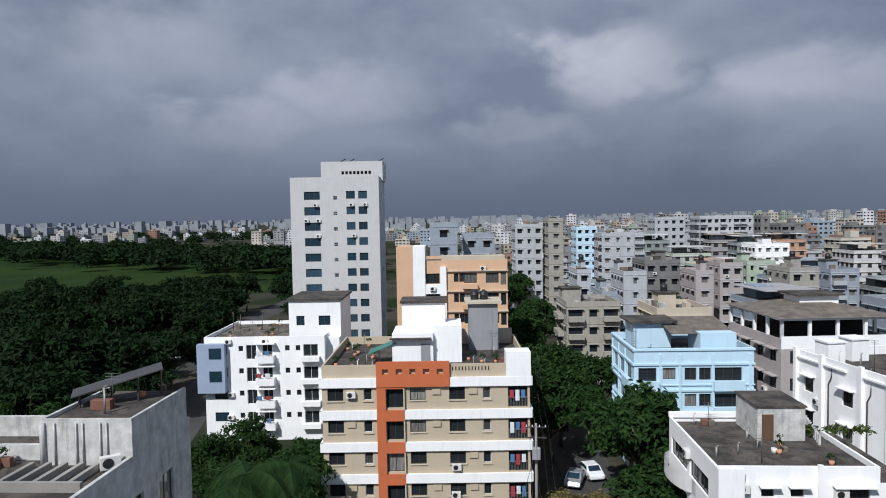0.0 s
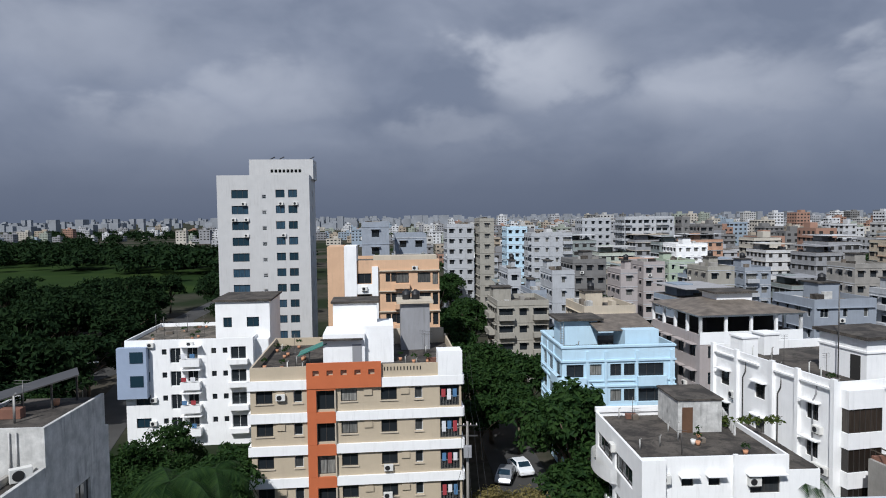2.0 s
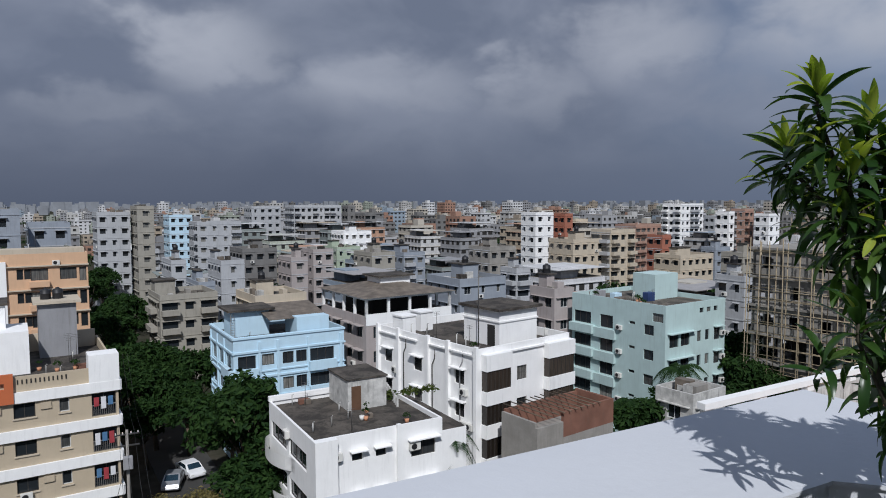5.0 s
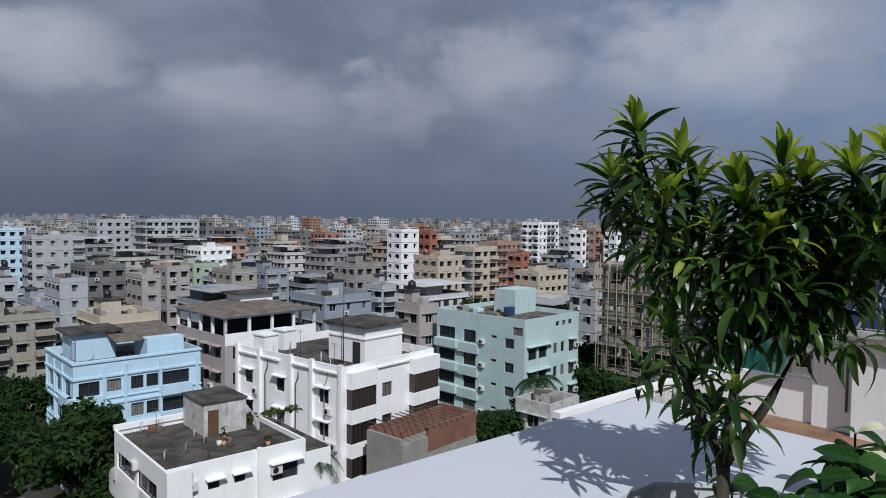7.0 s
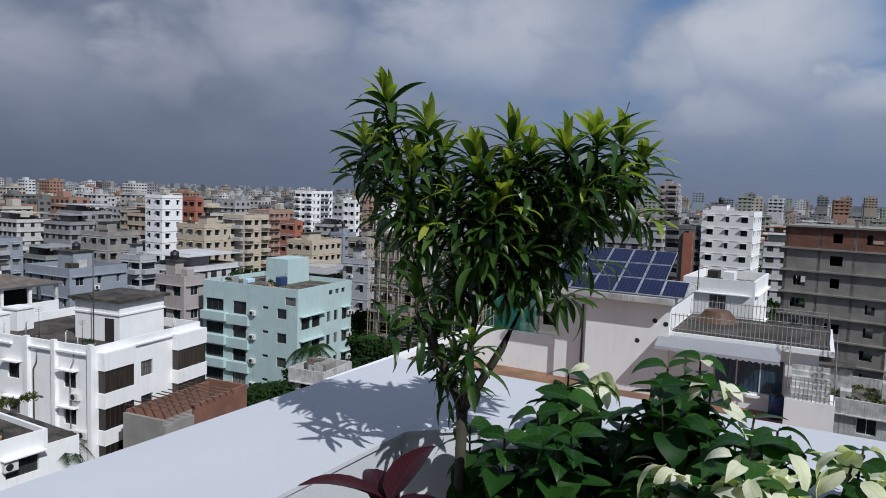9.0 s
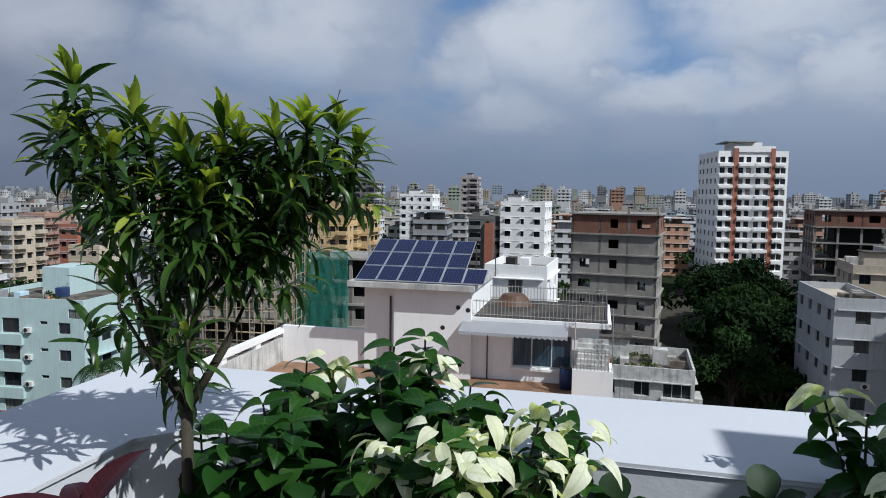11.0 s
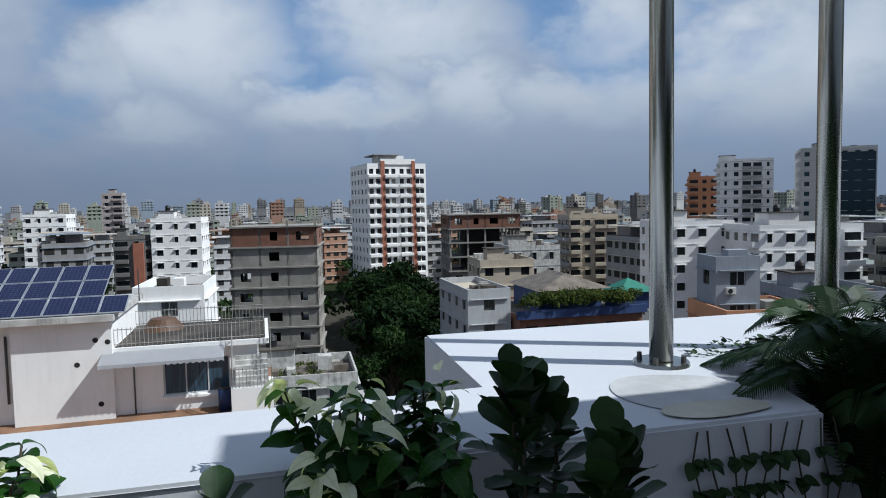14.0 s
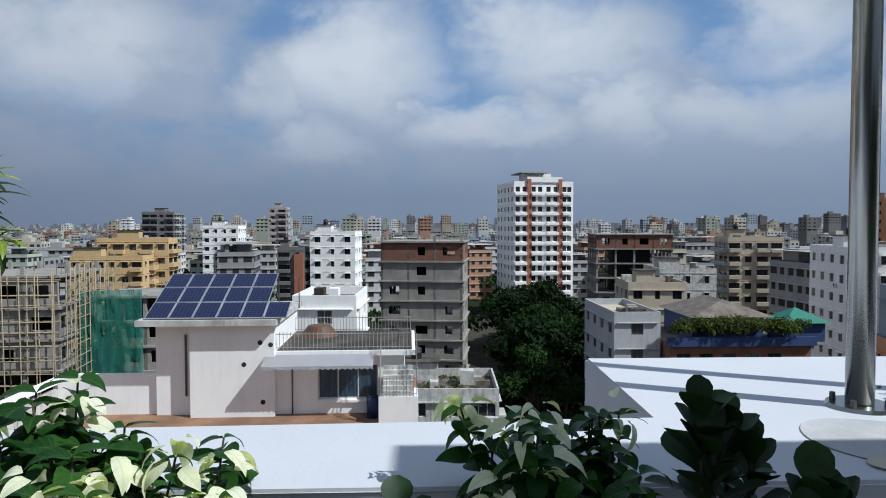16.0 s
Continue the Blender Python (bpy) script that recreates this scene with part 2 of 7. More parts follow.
GLASSB = glass("blue_tinted_glass", (0.015, 0.035, 0.05), (0.05, 0.10, 0.15), 0.4)
# one near-black: shade of rooms and slots put into colour; plain black elsewhere
DARK = material("room_shade_and_black", (0.03, 0.028, 0.026), 0.9, 0.3, bump=0)
BARK = material("bark", (0.13, 0.10, 0.07), 0.9, 0.3, 3.0, 20.0, bump=0.6)
ASPHALT = material("asphalt", (0.060, 0.058, 0.055), 0.9, 0.3, 0.2, 8.0, bump=0.2)
SOIL = material("bare_earth", (0.16, 0.13, 0.09), 0.95, 0.4, 0.15, 3.0, bump=0.3)
TREE = leafmat("tree_leaves", (0.012, 0.033, 0.009), (0.036, 0.072, 0.017), 0.65, 0.18, 0.10)
# darker copy of the leaf greens, with the park's cloud shade in the colour
TREED = leafmat("shade_dark_tree_leaves", (0.009, 0.021, 0.009), (0.020, 0.038, 0.013), 0.8, 0.10, 0.04)
FARP = palette("far_house_paint", [(0.50, 0.49, 0.47), (0.30, 0.30, 0.31), (0.58, 0.58, 0.58), (0.50, 0.42, 0.32), (0.36, 0.35, 0.35), (0.50, 0.47, 0.41), (0.26, 0.31, 0.37), (0.47, 0.28, 0.19), (0.42, 0.43, 0.44), (0.24, 0.27, 0.26), (0.44, 0.47, 0.40), (0.60, 0.60, 0.61)])


# ---------------------------------------------------------------- mesh helpers
def mesh_object(name, bm, mats, parent=None, smooth=False):
    me = bpy.data.meshes.new(name)
    bm.to_mesh(me)
    bm.free()
    for m in (mats if isinstance(mats, (list, tuple)) else [mats]):
        me.materials.append(m)
    if smooth:
        for f in me.polygons:
            f.use_smooth = True
    ob = new(name, me)
    if parent is not None:
        ob.parent = parent
    return ob


def part(name, bm, mat, parent, label="", smooth=False):
    ob = mesh_object(name, bm, mat, parent, smooth)
    return tagged(ob, label) if label else ob


def shared(name, me, parent, m):
    """One more object on a mesh that exists already."""
    ob = new(name, me)
    ob.parent = parent
    ob.matrix_basis = m
    return ob


def thing(name, label, category, m=None, group="", kind=""):
    ob = new(name)
    ob.empty_display_size = 0.2
    if m is not None:
        ob.matrix_basis = m
    return tagged(ob, label, category, group, kind)


def box(bm, x0, y0, z0, x1, y1, z1, mi=0):
    v = [bm.verts.new(c) for c in ((x0, y0, z0), (x1, y0, z0), (x1, y1, z0), (x0, y1, z0), (x0, y0, z1), (x1, y0, z1), (x1, y1, z1), (x0, y1, z1))]
    for f in ((3, 2, 1, 0), (4, 5, 6, 7), (0, 1, 5, 4), (1, 2, 6, 5), (2, 3, 7, 6), (3, 0, 4, 7)):
        bm.faces.new([v[i] for i in f]).material_index = mi
    return v


def bm_box(*a):
    bm = bmesh.new()
    box(bm, *a)
    return bm


def soft_box(x0, y0, z0, x1, y1, z1, r=0.02):
    bm = bm_box(x0, y0, z0, x1, y1, z1)
    bmesh.ops.bevel(bm, geom=bm.edges[:], offset=r, segments=2, affect="EDGES", profile=0.5)
    return bm


def tube(bm, pts, r0, r1=None, sides=6, mi=0, cap=True):
    """A tapered tube through points."""
    r1 = r0 if r1 is None else r1
    pts = [Vector(p) for p in pts]
    rings = []
    for i, p in enumerate(pts):
        d = (pts[min(i + 1, len(pts) - 1)] - pts[max(i - 1, 0)]).normalized()
        a = d.cross(Vector((0, 0, 1)) if abs(d.z) < 0.9 else Vector((1, 0, 0))).normalized()
        b = d.cross(a)
        r = r0 + (r1 - r0) * i / max(len(pts) - 1, 1)
        rings.append([bm.verts.new(p + (a * math.cos(t) + b * math.sin(t)) * r) for t in [2 * math.pi * k / sides for k in range(sides)]])
    for q, s in zip(rings, rings[1:]):
        for k in range(sides):
            f = bm.faces.new((q[k], s[k], s[(k + 1) % sides], q[(k + 1) % sides]))
            f.material_index, f.smooth = mi, sides > 4
    if cap:
        for ring, rev in ((rings[0], False), (rings[-1], True)):
            bm.faces.new(ring[::-1] if rev else ring).material_index = mi


def solid_tube(pts, r0, r1=None, sides=6):
    bm = bmesh.new()
    tube(bm, pts, r0, r1, sides)
    bmesh.ops.recalc_face_normals(bm, faces=bm.faces[:])
    return bm


# ---------------------------------------------------------------- buildings
def side_map(side, w, d):
    return {"S": lambda u, q, z: (u, q, z), "E": lambda u, q, z: (w - q, u, z), "N": lambda u, q, z: (w - u, d - q, z), "W": lambda u, q, z: (q, d - u, z)}[side]


SIDE_TURN = {"S": 0, "E": 90, "N": 180, "W": -90}


def facade(bm, side, w, d, z0, z1, holes, deep=0.2):
    """One outer wall with openings cut through it; holes as (u0, z0, u1, z1), u from the wall's left seen from outside."""
    f = side_map(side, w, d)
    length = w if side in "SN" else d
    us = sorted({0, length, *[h[0] for h in holes], *[h[2] for h in holes]})
    zs = sorted({z0, z1, *[h[1] for h in holes], *[h[3] for h in holes]})
    verts = {}

    def v(u, z):
        key = (u, z)
        if key not in verts:
            verts[key] = bm.verts.new(f(u, 0, z))
        return verts[key]

    for a, b in zip(us, us[1:]):
        for c, e in zip(zs, zs[1:]):
            mu, mz = (a + b) / 2, (c + e) / 2
            if not any(h[0] < mu < h[2] and h[1] < mz < h[3] for h in holes):
                bm.faces.new((v(a, c), v(b, c), v(b, e), v(a, e)))
    for a, c, b, e in holes:
        o = [bm.verts.new(f(u, 0, z)) for u, z in ((a, c), (b, c), (b, e), (a, e))]
        i = [bm.verts.new(f(u, deep, z)) for u, z in ((a, c), (b, c), (b, e), (a, e))]
        for k in range(4):
            bm.faces.new((o[k], i[k], i[(k + 1) % 4], o[(k + 1) % 4])[::-1])


WINDOW_MESHES = {}


def lattice(us, zs, holes, y0, y1):
    """A flat frame in one piece: front faces round the holes, and the holes' inner sides."""
    bm = bmesh.new()
    front, back = {}, {}

    def v(store, u, z, y):
        if (u, z) not in store:
            store[u, z] = bm.verts.new((u, y, z))
        return store[u, z]

    for a, b in zip(us, us[1:]):
        for c, e in zip(zs, zs[1:]):
            if (a, c) not in holes:
                bm.faces.new([v(front, u, z, y0) for u, z in ((a, c), (b, c), (b, e), (a, e))])
            else:
                q = ((a, c), (b, c), (b, e), (a, e))
                for k in range(4):
                    (u, z), (u2, z2) = q[k], q[(k + 1) % 4]
                    bm.faces.new((v(front, u2, z2, y0), v(front, u, z, y0), v(back, u, z, y1), v(back, u2, z2, y1))[::-1])
    return bm


def window_meshes(w, h, frame_mat, glass_mat, bars, single):
    key = (round(w, 2), round(h, 2), frame_mat.name, glass_mat.name, bars, single)
    if key not in WINDOW_MESHES:
        t = 0.06
        n = 1 if w < 0.9 else (2 if w < 2.2 else 3)
        m = 0.025
        if bars:
            n, m = max(int(w / 0.17), 2), 0.012
        us = [0, t]
        for k in range(1, n):
            us += [w * k / n - m, w * k / n + m]
        us += [w - t, w]
        zs = [0, t, h - t, h] if not bars else [0, t, h * 0.5 - m, h * 0.5 + m, h - t, h]
        zh = [zs[1]] if not bars else [zs[1], zs[3]]
        holes = {(us[2 * k + 1], z) for k in range(n) for z in zh}
        bm = lattice(us, zs, holes, 0.0, 0.07)
        if single:
            box(bm, t * 0.8, 0.03, t * 0.8, w - t * 0.8, 0.045, h - t * 0.8, 1)
        a = bpy.data.meshes.new("window")
        bm.to_mesh(a), bm.free()
        a.materials.append(frame_mat), a.materials.append(glass_mat)
        bm = bm_box(t * 0.8, 0.03, t * 0.8, w - t * 0.8, 0.045, h - t * 0.8)
        b = bpy.data.meshes.new("pane")
        bm.to_mesh(b), bm.free()
        b.materials.append(glass_mat)
        WINDOW_MESHES[key] = a, b
    return WINDOW_MESHES[key]


def add_windows(root, side, w, d, holes, frame_mat, glass_mat, deep=0.14, bars=False, single=False):
    f = side_map(side, w, d)
    for a, c, b, e in holes:
        fm, pm = window_meshes(b - a, e - c, frame_mat, glass_mat, bars, single)
        x, y, z = f(a, deep, c)
        win = shared("window", fm, root, pose(x, y, z, 0, 0, SIDE_TURN[side]))
        if not single:
            shared("pane", pm, win, Matrix())


def shell(root, w, d, h, par, holes, wall, roof, z0=0.0, name="wall"):
    """Four outer walls with a parapet, and the roof slab inside it."""
    bm = bmesh.new()
    top = h + par
    for s in "SENW":
        facade(bm, s, w, d, z0, top, holes.get(s, []))
    t = 0.18
    ring = [((0, 0), (t, t)), ((w, 0), (w - t, t)), ((w, d), (w - t, d - t)), ((0, d), (t, d - t))]
    for k in range(4):
        (o0, i0), (o1, i1) = ring[k], ring[(k + 1) % 4]
        bm.faces.new([bm.verts.new((*p, top)) for p in (o0, o1, i1, i0)])
        bm.faces.new([bm.verts.new(p) for p in ((*i0, top), (*i1, top), (*i1, h), (*i0, h))])
    bmesh.ops.remove_doubles(bm, verts=bm.verts[:], dist=0.0005)
    ob = part(name, bm, wall, root)
    part("roof", bm_box(t, t, h - 0.2, w - t, d - t, h), roof, root)
    # near-black boxes close the openings, with the rooms' shade in their colour
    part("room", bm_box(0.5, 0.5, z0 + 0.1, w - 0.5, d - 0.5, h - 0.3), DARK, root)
    return ob


def rows(us, tops, w, h):
    """Openings of one size: left edges us, upper edges tops."""
    return [(u, t - h, u + w, t) for t in tops for u in us]


def slab(root, name, side, w, d, u0, u1, z0, z1, out, mat, back=0.0, label=""):
    """A box that stands out from a wall: a band, sunshade, balcony or bay."""
    f = side_map(side, w, d)
    a, b = f(u0, -out, z0), f(u1, back, z1)
    lo, hi = [min(p, q) for p, q in zip(a, b)], [max(p, q) for p, q in zip(a, b)]
    return part(name, bm_box(*lo, *hi), mat, root, label)


AC_PARTS = []


def air_conditioner(m):
    if not AC_PARTS:
        ac = thing("air_conditioner", "off-white outdoor air conditioner unit fixed on a wall", "air conditioner", m, "wall air conditioners")
        part("casing", soft_box(-0.42, -0.32, 0, 0.42, 0, 0.58, 0.02), ACWHITE, ac)
        bm = bmesh.new()
        bmesh.ops.create_cone(bm, cap_ends=True, segments=14, radius1=0.23, radius2=0.21, depth=0.03, matrix=pose(-0.1, -0.335, 0.29, 90))
        part("fan_grille", bm, PLASTIC, ac)
        part("bracket", bm_box(-0.3, -0.3, -0.06, 0.3, 0.05, 0.0), STEEL, ac)
        AC_PARTS.append(ac)
        return ac
    return copy_thing(AC_PARTS[0], m)


def on_wall(root, side, w, d, u, z, out=0.0):
    x, y, zz = side_map(side, w, d)(u, -out, z)
    return root.matrix_basis @ pose(x, y, zz, 0, 0, SIDE_TURN[side])


def water_tank(m, r=0.55, h=1.1, mat=None):
    tank = thing("water_tank", "black plastic water tank standing on a roof", "water tank", m, "roof water tanks")
    bm = bmesh.new()
    prof = [(0.02, h * 1.18), (r * 0.35, h * 1.18), (r * 0.4, h * 1.08), (r * 0.85, h), (r, h * 0.9), (r, h * 0.62), (r * 1.04, h * 0.6), (r, h * 0.57), (r, 0.0)]
    n = 14
    ring = [[bm.verts.new((q * math.cos(2 * math.pi * k / n), q * math.sin(2 * math.pi * k / n), z)) for k in range(n)] for q, z in prof]
    for a, b in zip(ring, ring[1:]):
        for k in range(n):
            bm.faces.new((a[k], b[k], b[(k + 1) % n], a[(k + 1) % n])).smooth = True
    part("barrel", bm, PLASTIC, tank)
    return tank


FOOT = []                              # plots already built on: x, y, half width


def mid_house(x, y, rot, w, d, h, wall, label, pitch=3.0, win=(1.4, 1.3), gap=3.0, roof=None, stair=True, par=0.8, sides="SW", bays=0, seed=0, frame_mat=None, glass_mat=None, shade=True, name="apartment_building"):
    """A block of flats: rows of windows with sunshades, balconies, parapet, stair house."""
    r = random.Random(seed * 77 + int(abs(x) * 13 + abs(y) * 7))
    root = thing(name, label, "building", pose(x, y, 0, 0, 0, rot))
    if wall is GREYW:
        wall = r.choice([GREYW, GREYB, GREYD, GREYY, OFFW, GREYW])
    FOOT.append((x + w / 2, y + d / 2, max(w, d) * 0.62))
    far = math.hypot(x, y) > 112
    n = max(int((h - 0.6) / pitch), 1)
    tops = [h - 0.55 - k * pitch for k in range(n) if h - 0.55 - k * pitch > 2.4]
    holes, balc = {}, []
    for s in sides:
        length = w if s in "SN" else d
        c = max(int(length / gap), 1)
        st = length / c
        keep, bset = [], r.sample(range(c), min(bays, c))
        for k in range(c):
            ww = win[0] if r.random() < 0.7 else win[0] * 0.55
            if k in bset:
                ww = st * 0.8
                balc.append((s, k * st + st * 0.05, k * st + st * 0.95))
            u = k * st + (st - ww) / 2
            keep += [(u, t - win[1], u + ww, t) for t in tops]
        holes[s] = keep
    shell(root, w, d, h, par, holes, wall, roof or ROOF)
    for s, hs in holes.items():
        if far:
            bm = bmesh.new()
            f = side_map(s, w, d)
            for a, c, b, e in hs:
                p, q = f(a, 0.12, c), f(b, 0.16, e)
                box(bm, *[min(i, j) for i, j in zip(p, q)], *[max(i, j) for i, j in zip(p, q)])
            tagged(part("window_rest", bm, glass_mat or GLASS, root), kind="stuff")
        else:
            add_windows(root, s, w, d, hs, frame_mat or r.choice([FRAME, FRAMED]), glass_mat or GLASS, single=True)
        length = w if s in "SN" else d
        if shade and far:
            bm = bmesh.new()
            f = side_map(s, w, d)
            for a, c, b, e in hs:
                p, q = f(a - 0.15, -0.45, e + 0.05), f(b + 0.15, 0.01, e + 0.15)
                box(bm, *[min(i, j) for i, j in zip(p, q)], *[max(i, j) for i, j in zip(p, q)])
            for t in tops:
                p, q = f(-0.06, -0.07, t + 0.45), f(length + 0.06, 0.01, t + 0.6)
                box(bm, *[min(i, j) for i, j in zip(p, q)], *[max(i, j) for i, j in zip(p, q)])
            for ss, a, b in balc:
                for t in tops if ss == s else ():
                    p, q = f(a, -1.0, t - win[1] - 0.75), f(b, 0.01, t - win[1] + 0.1)
                    box(bm, *[min(i, j) for i, j in zip(p, q)], *[max(i, j) for i, j in zip(p, q)])
            tagged(part("ledge_rest", bm, wall if r.random() < 0.6 else OFFW, root), kind="stuff")
        elif shade:
            for t in tops[:3]:
                slab(root, "sunshade", s, w, d, 0.3, length - 0.3, t + 0.06, t + 0.14, 0.28, wall)
    for s, a, b in balc:
        for t in tops if not far else ():
            slab(root, "balcony", s, w, d, a, b, t - win[1] - 0.75, t - win[1] + 0.1, 0.7, wall)
    if stair:
        sw, sdp = w * r.uniform(0.25, 0.4), d * r.uniform(0.3, 0.4)
        sx, sy = r.uniform(0.2, w - sw - 0.3), r.uniform(d * 0.3, d - sdp - 0.3)
        part("stair_house", bm_box(sx, sy, h, sx + sw, sy + sdp, h + 2.4), wall, root)
        part("stair_roof", bm_box(sx - 0.25, sy - 0.25, h + 2.4, sx + sw + 0.25, sy + sdp + 0.25, h + 2.55), ROOFD, root)
        if r.random() < 0.6:
            water_tank(root.matrix_basis @ pose(sx + sw / 2, sy + sdp / 2, h + 2.55))
    for k in range(r.randint(2, 5)):
        x0, y0 = r.uniform(0.4, w - 2.2), r.uniform(0.4, d - 2.2)
        part("roof_clutter", bm_box(x0, y0, h, x0 + r.uniform(0.5, 1.8), y0 + r.uniform(0.5, 1.8), h + r.uniform(0.4, 1.5)), r.choice([wall, TIN, CONCRETE, ROOFD, WHITE_OLD]), root)
    for k in range(r.randint(0, 3)):
        s = r.choice(sides)
        air_conditioner(on_wall(root, s, w, d, r.uniform(1, (w if s in "SN" else d) - 1), r.choice(tops) - 2.0))
    return root


# ---------------------------------------------------------------- ground
def make_ground():
    m = bpy.data.materials.new("city_ground")
    m.use_nodes = True
    g = Nodes(m.node_tree)
    co = g.n("ShaderNodeTexCoord").outputs["Object"]
    a, b = g.noise(co, 0.02, 5.0), g.noise(co, 0.6, 5.0)
    col = g.mix(g.ramp(a, (0.42, 0.0), (0.58, 1.0)), (0.018, 0.028, 0.013, 1), (0.07, 0.062, 0.05, 1))
    col = g.mix(g.ramp(b, (0.35, 0.5), (0.6, 0.0)), col, (0.03, 0.03, 0.02, 1))
    p = g.n("ShaderNodeBsdfPrincipled", Roughness=0.95)
    p.inputs["Specular IOR Level"].default_value = 0.02
    g.put(p.inputs["Base Color"], col)
    out = g.n("ShaderNodeOutputMaterial")
    m.node_tree.links.new(p.outputs[0], out.inputs[0])
    bm = bmesh.new()
    rings = []
    for r in (60, 200, 600, 1500, 4800):
        rings.append([bm.verts.new((r * math.cos(2 * math.pi * k / 48), r * math.sin(2 * math.pi * k / 48), 0)) for k in range(48)])
    bm.faces.new(rings[0])
    for q, s in zip(rings, rings[1:]):
        for k in range(48):
            bm.faces.new((q[k], s[k], s[(k + 1) % 48], q[(k + 1) % 48]))
    tagged(mesh_object("ground", bm, m), "earthen city ground with patches of grass", "ground", kind="structure")

    f = bpy.data.materials.new("grass_with_cloud_shade")
    f.use_nodes = True
    g = Nodes(f.node_tree)
    co = g.n("ShaderNodeTexCoord").outputs["Object"]
    a, b = g.noise(co, 0.012, 5.0, 0.6, 1.0), g.noise(co, 0.25, 4.0)
    # the cloud shade over the field is put into these low greens
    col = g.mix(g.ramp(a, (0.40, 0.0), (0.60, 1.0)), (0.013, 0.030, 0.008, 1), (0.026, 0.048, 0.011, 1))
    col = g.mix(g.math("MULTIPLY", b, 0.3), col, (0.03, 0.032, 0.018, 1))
    p = g.n("ShaderNodeBsdfPrincipled", Roughness=0.9)
    p.inputs["Specular IOR Level"].default_value = 0.02
    g.put(p.inputs["Base Color"], col)
    out = g.n("ShaderNodeOutputMaterial")
    f.node_tree.links.new(p.outputs[0], out.inputs[0])
    bm = bmesh.new()
    edge = [(-60, 300), (-120, 240), (-260, 215), (-700, 180), (-900, 500), (-700, 640), (-330, 620), (-180, 560), (-105, 420)]
    bm.faces.new([bm.verts.new((x, y, 0.06)) for x, y in edge])
    bmesh.ops.recalc_face_normals(bm, faces=bm.faces[:])
    tagged(mesh_object("field", bm, f), "flat marshy grass field with cloud shade put into its green", "field", kind="structure")


make_ground()


def strip(name, pts, width, z, mat, label, category):
    bm = bmesh.new()
    pts = [Vector((*p, 0)) for p in pts]
    prev = None
    for i, p in enumerate(pts):
        d = (pts[min(i + 1, len(pts) - 1)] - pts[max(i - 1, 0)]).normalized()
        n = Vector((-d.y, d.x, 0)) * width / 2
        cur = [bm.verts.new(q) for q in (p + n + Vector((0, 0, z)), p - n + Vector((0, 0, z)), p - n, p + n)]
        if prev:
            for k in range(4):
                bm.faces.new((prev[k], prev[(k + 1) % 4], cur[(k + 1) % 4], cur[k]))
        else:
            bm.faces.new(cur)
        prev = cur
    bm.faces.new(prev[::-1])
    bmesh.ops.recalc_face_normals(bm, faces=bm.faces[:])
    return tagged(mesh_object(name, bm, mat), label, category, kind="structure")


strip("road", [(7, 20), (9, 60), (7, 90), (4, 150), (0, 260)], 6.0, 0.05, ASPHALT, "narrow grey asphalt street between the houses", "road")
strip("road_west", [(-46, 40), (-45, 80), (-58, 130), (-75, 190), (-80, 260)], 7.0, 0.05, ASPHALT, "asphalt road beside the trees", "road")
strip("road_park", [(-120, 70), (-84, 92), (-66, 120), (-62, 135)], 6.0, 0.052, ASPHALT, "park road among dark trees", "road")

# ---------------------------------------------------------------- own roof
EYE = 29.0
TERR = pose(0, 0, 0, 0, 0, 1.8)      # the terrace's own axes
LZ = EYE - 0.80


def own_roof():
    tagged(mesh_object("roof_floor", bm_box(-9, -12, LZ - 1.3, 3.6, 1.9, LZ - 1.05), ROOF), "weathered concrete floor of the roof terrace", "floor", kind="structure")
    tagged(mesh_object("house_wall", bm_box(-9, -12, 0, 3.55, 1.85, LZ - 1.32), WHITE), "white painted wall of the own building", "wall", kind="structure")
    bm = bmesh.new()
    edge = [(-0.12, 1.36), (1.70, 1.36), (1.92, 1.14), (1.92, -2.32), (2.40, -2.44), (2.40, -7.5), (3.69, -7.5), (3.69, -1.31), (2.55, -1.31), (2.47, 1.93), (-0.12, 1.93)]
    lo, hi = [[bm.verts.new((x, y, z)) for x, y in edge] for z in (LZ - 1.05, LZ)]
    bm.faces.new(hi), bm.faces.new(lo[::-1])
    for k in range(len(edge)):
        bm.faces.new((lo[k], lo[(k + 1) % len(edge)], hi[(k + 1) % len(edge)], hi[k]))
    bmesh.ops.bevel(bm, geom=[e for e in bm.edges if all(v.co.z > LZ - 0.01 for v in e.verts)], offset=0.012, segments=2, affect="EDGES")
    tagged(mesh_object("parapet", bm, LEDGE), "wide white painted parapet with a flat top", "parapet", kind="structure")
    # unseen block added behind the viewer to shade part of the terrace
    tagged(mesh_object("stair_house_wall", bm_box(-6, -9, LZ - 1.05, 1.2, -2.6, LZ + 2.6), WHITE), "unseen white block added behind the viewer to shade the terrace", "wall", kind="structure")
    for n in ("roof_floor", "house_wall", "parapet", "stair_house_wall"):
        bpy.data.objects[n].matrix_basis = TERR


own_roof()

# ---------------------------------------------------------------- houses
ROT = 5.3
FOOT += [(-8, 68, 13), (-32, 92, 12), (-33, 131, 14), (-9, 104, 12), (20, 82, 10), (34, 82, 11), (34, 58, 11), (20, 48, 9), (62, 63, 10), (113, 3, 12), (77, 46, 11), (84, 36, 9), (212, -32, 20), (84, -35, 14), (160, -44, 14), (40, 45, 7)]


LINEN_RED = material("red_cloth", (0.36, 0.05, 0.06), 0.9, 0.2, 3.0)
LINEN_WHITE = material("white_cloth", (0.70, 0.70, 0.72), 0.9, 0.12, 3.0)
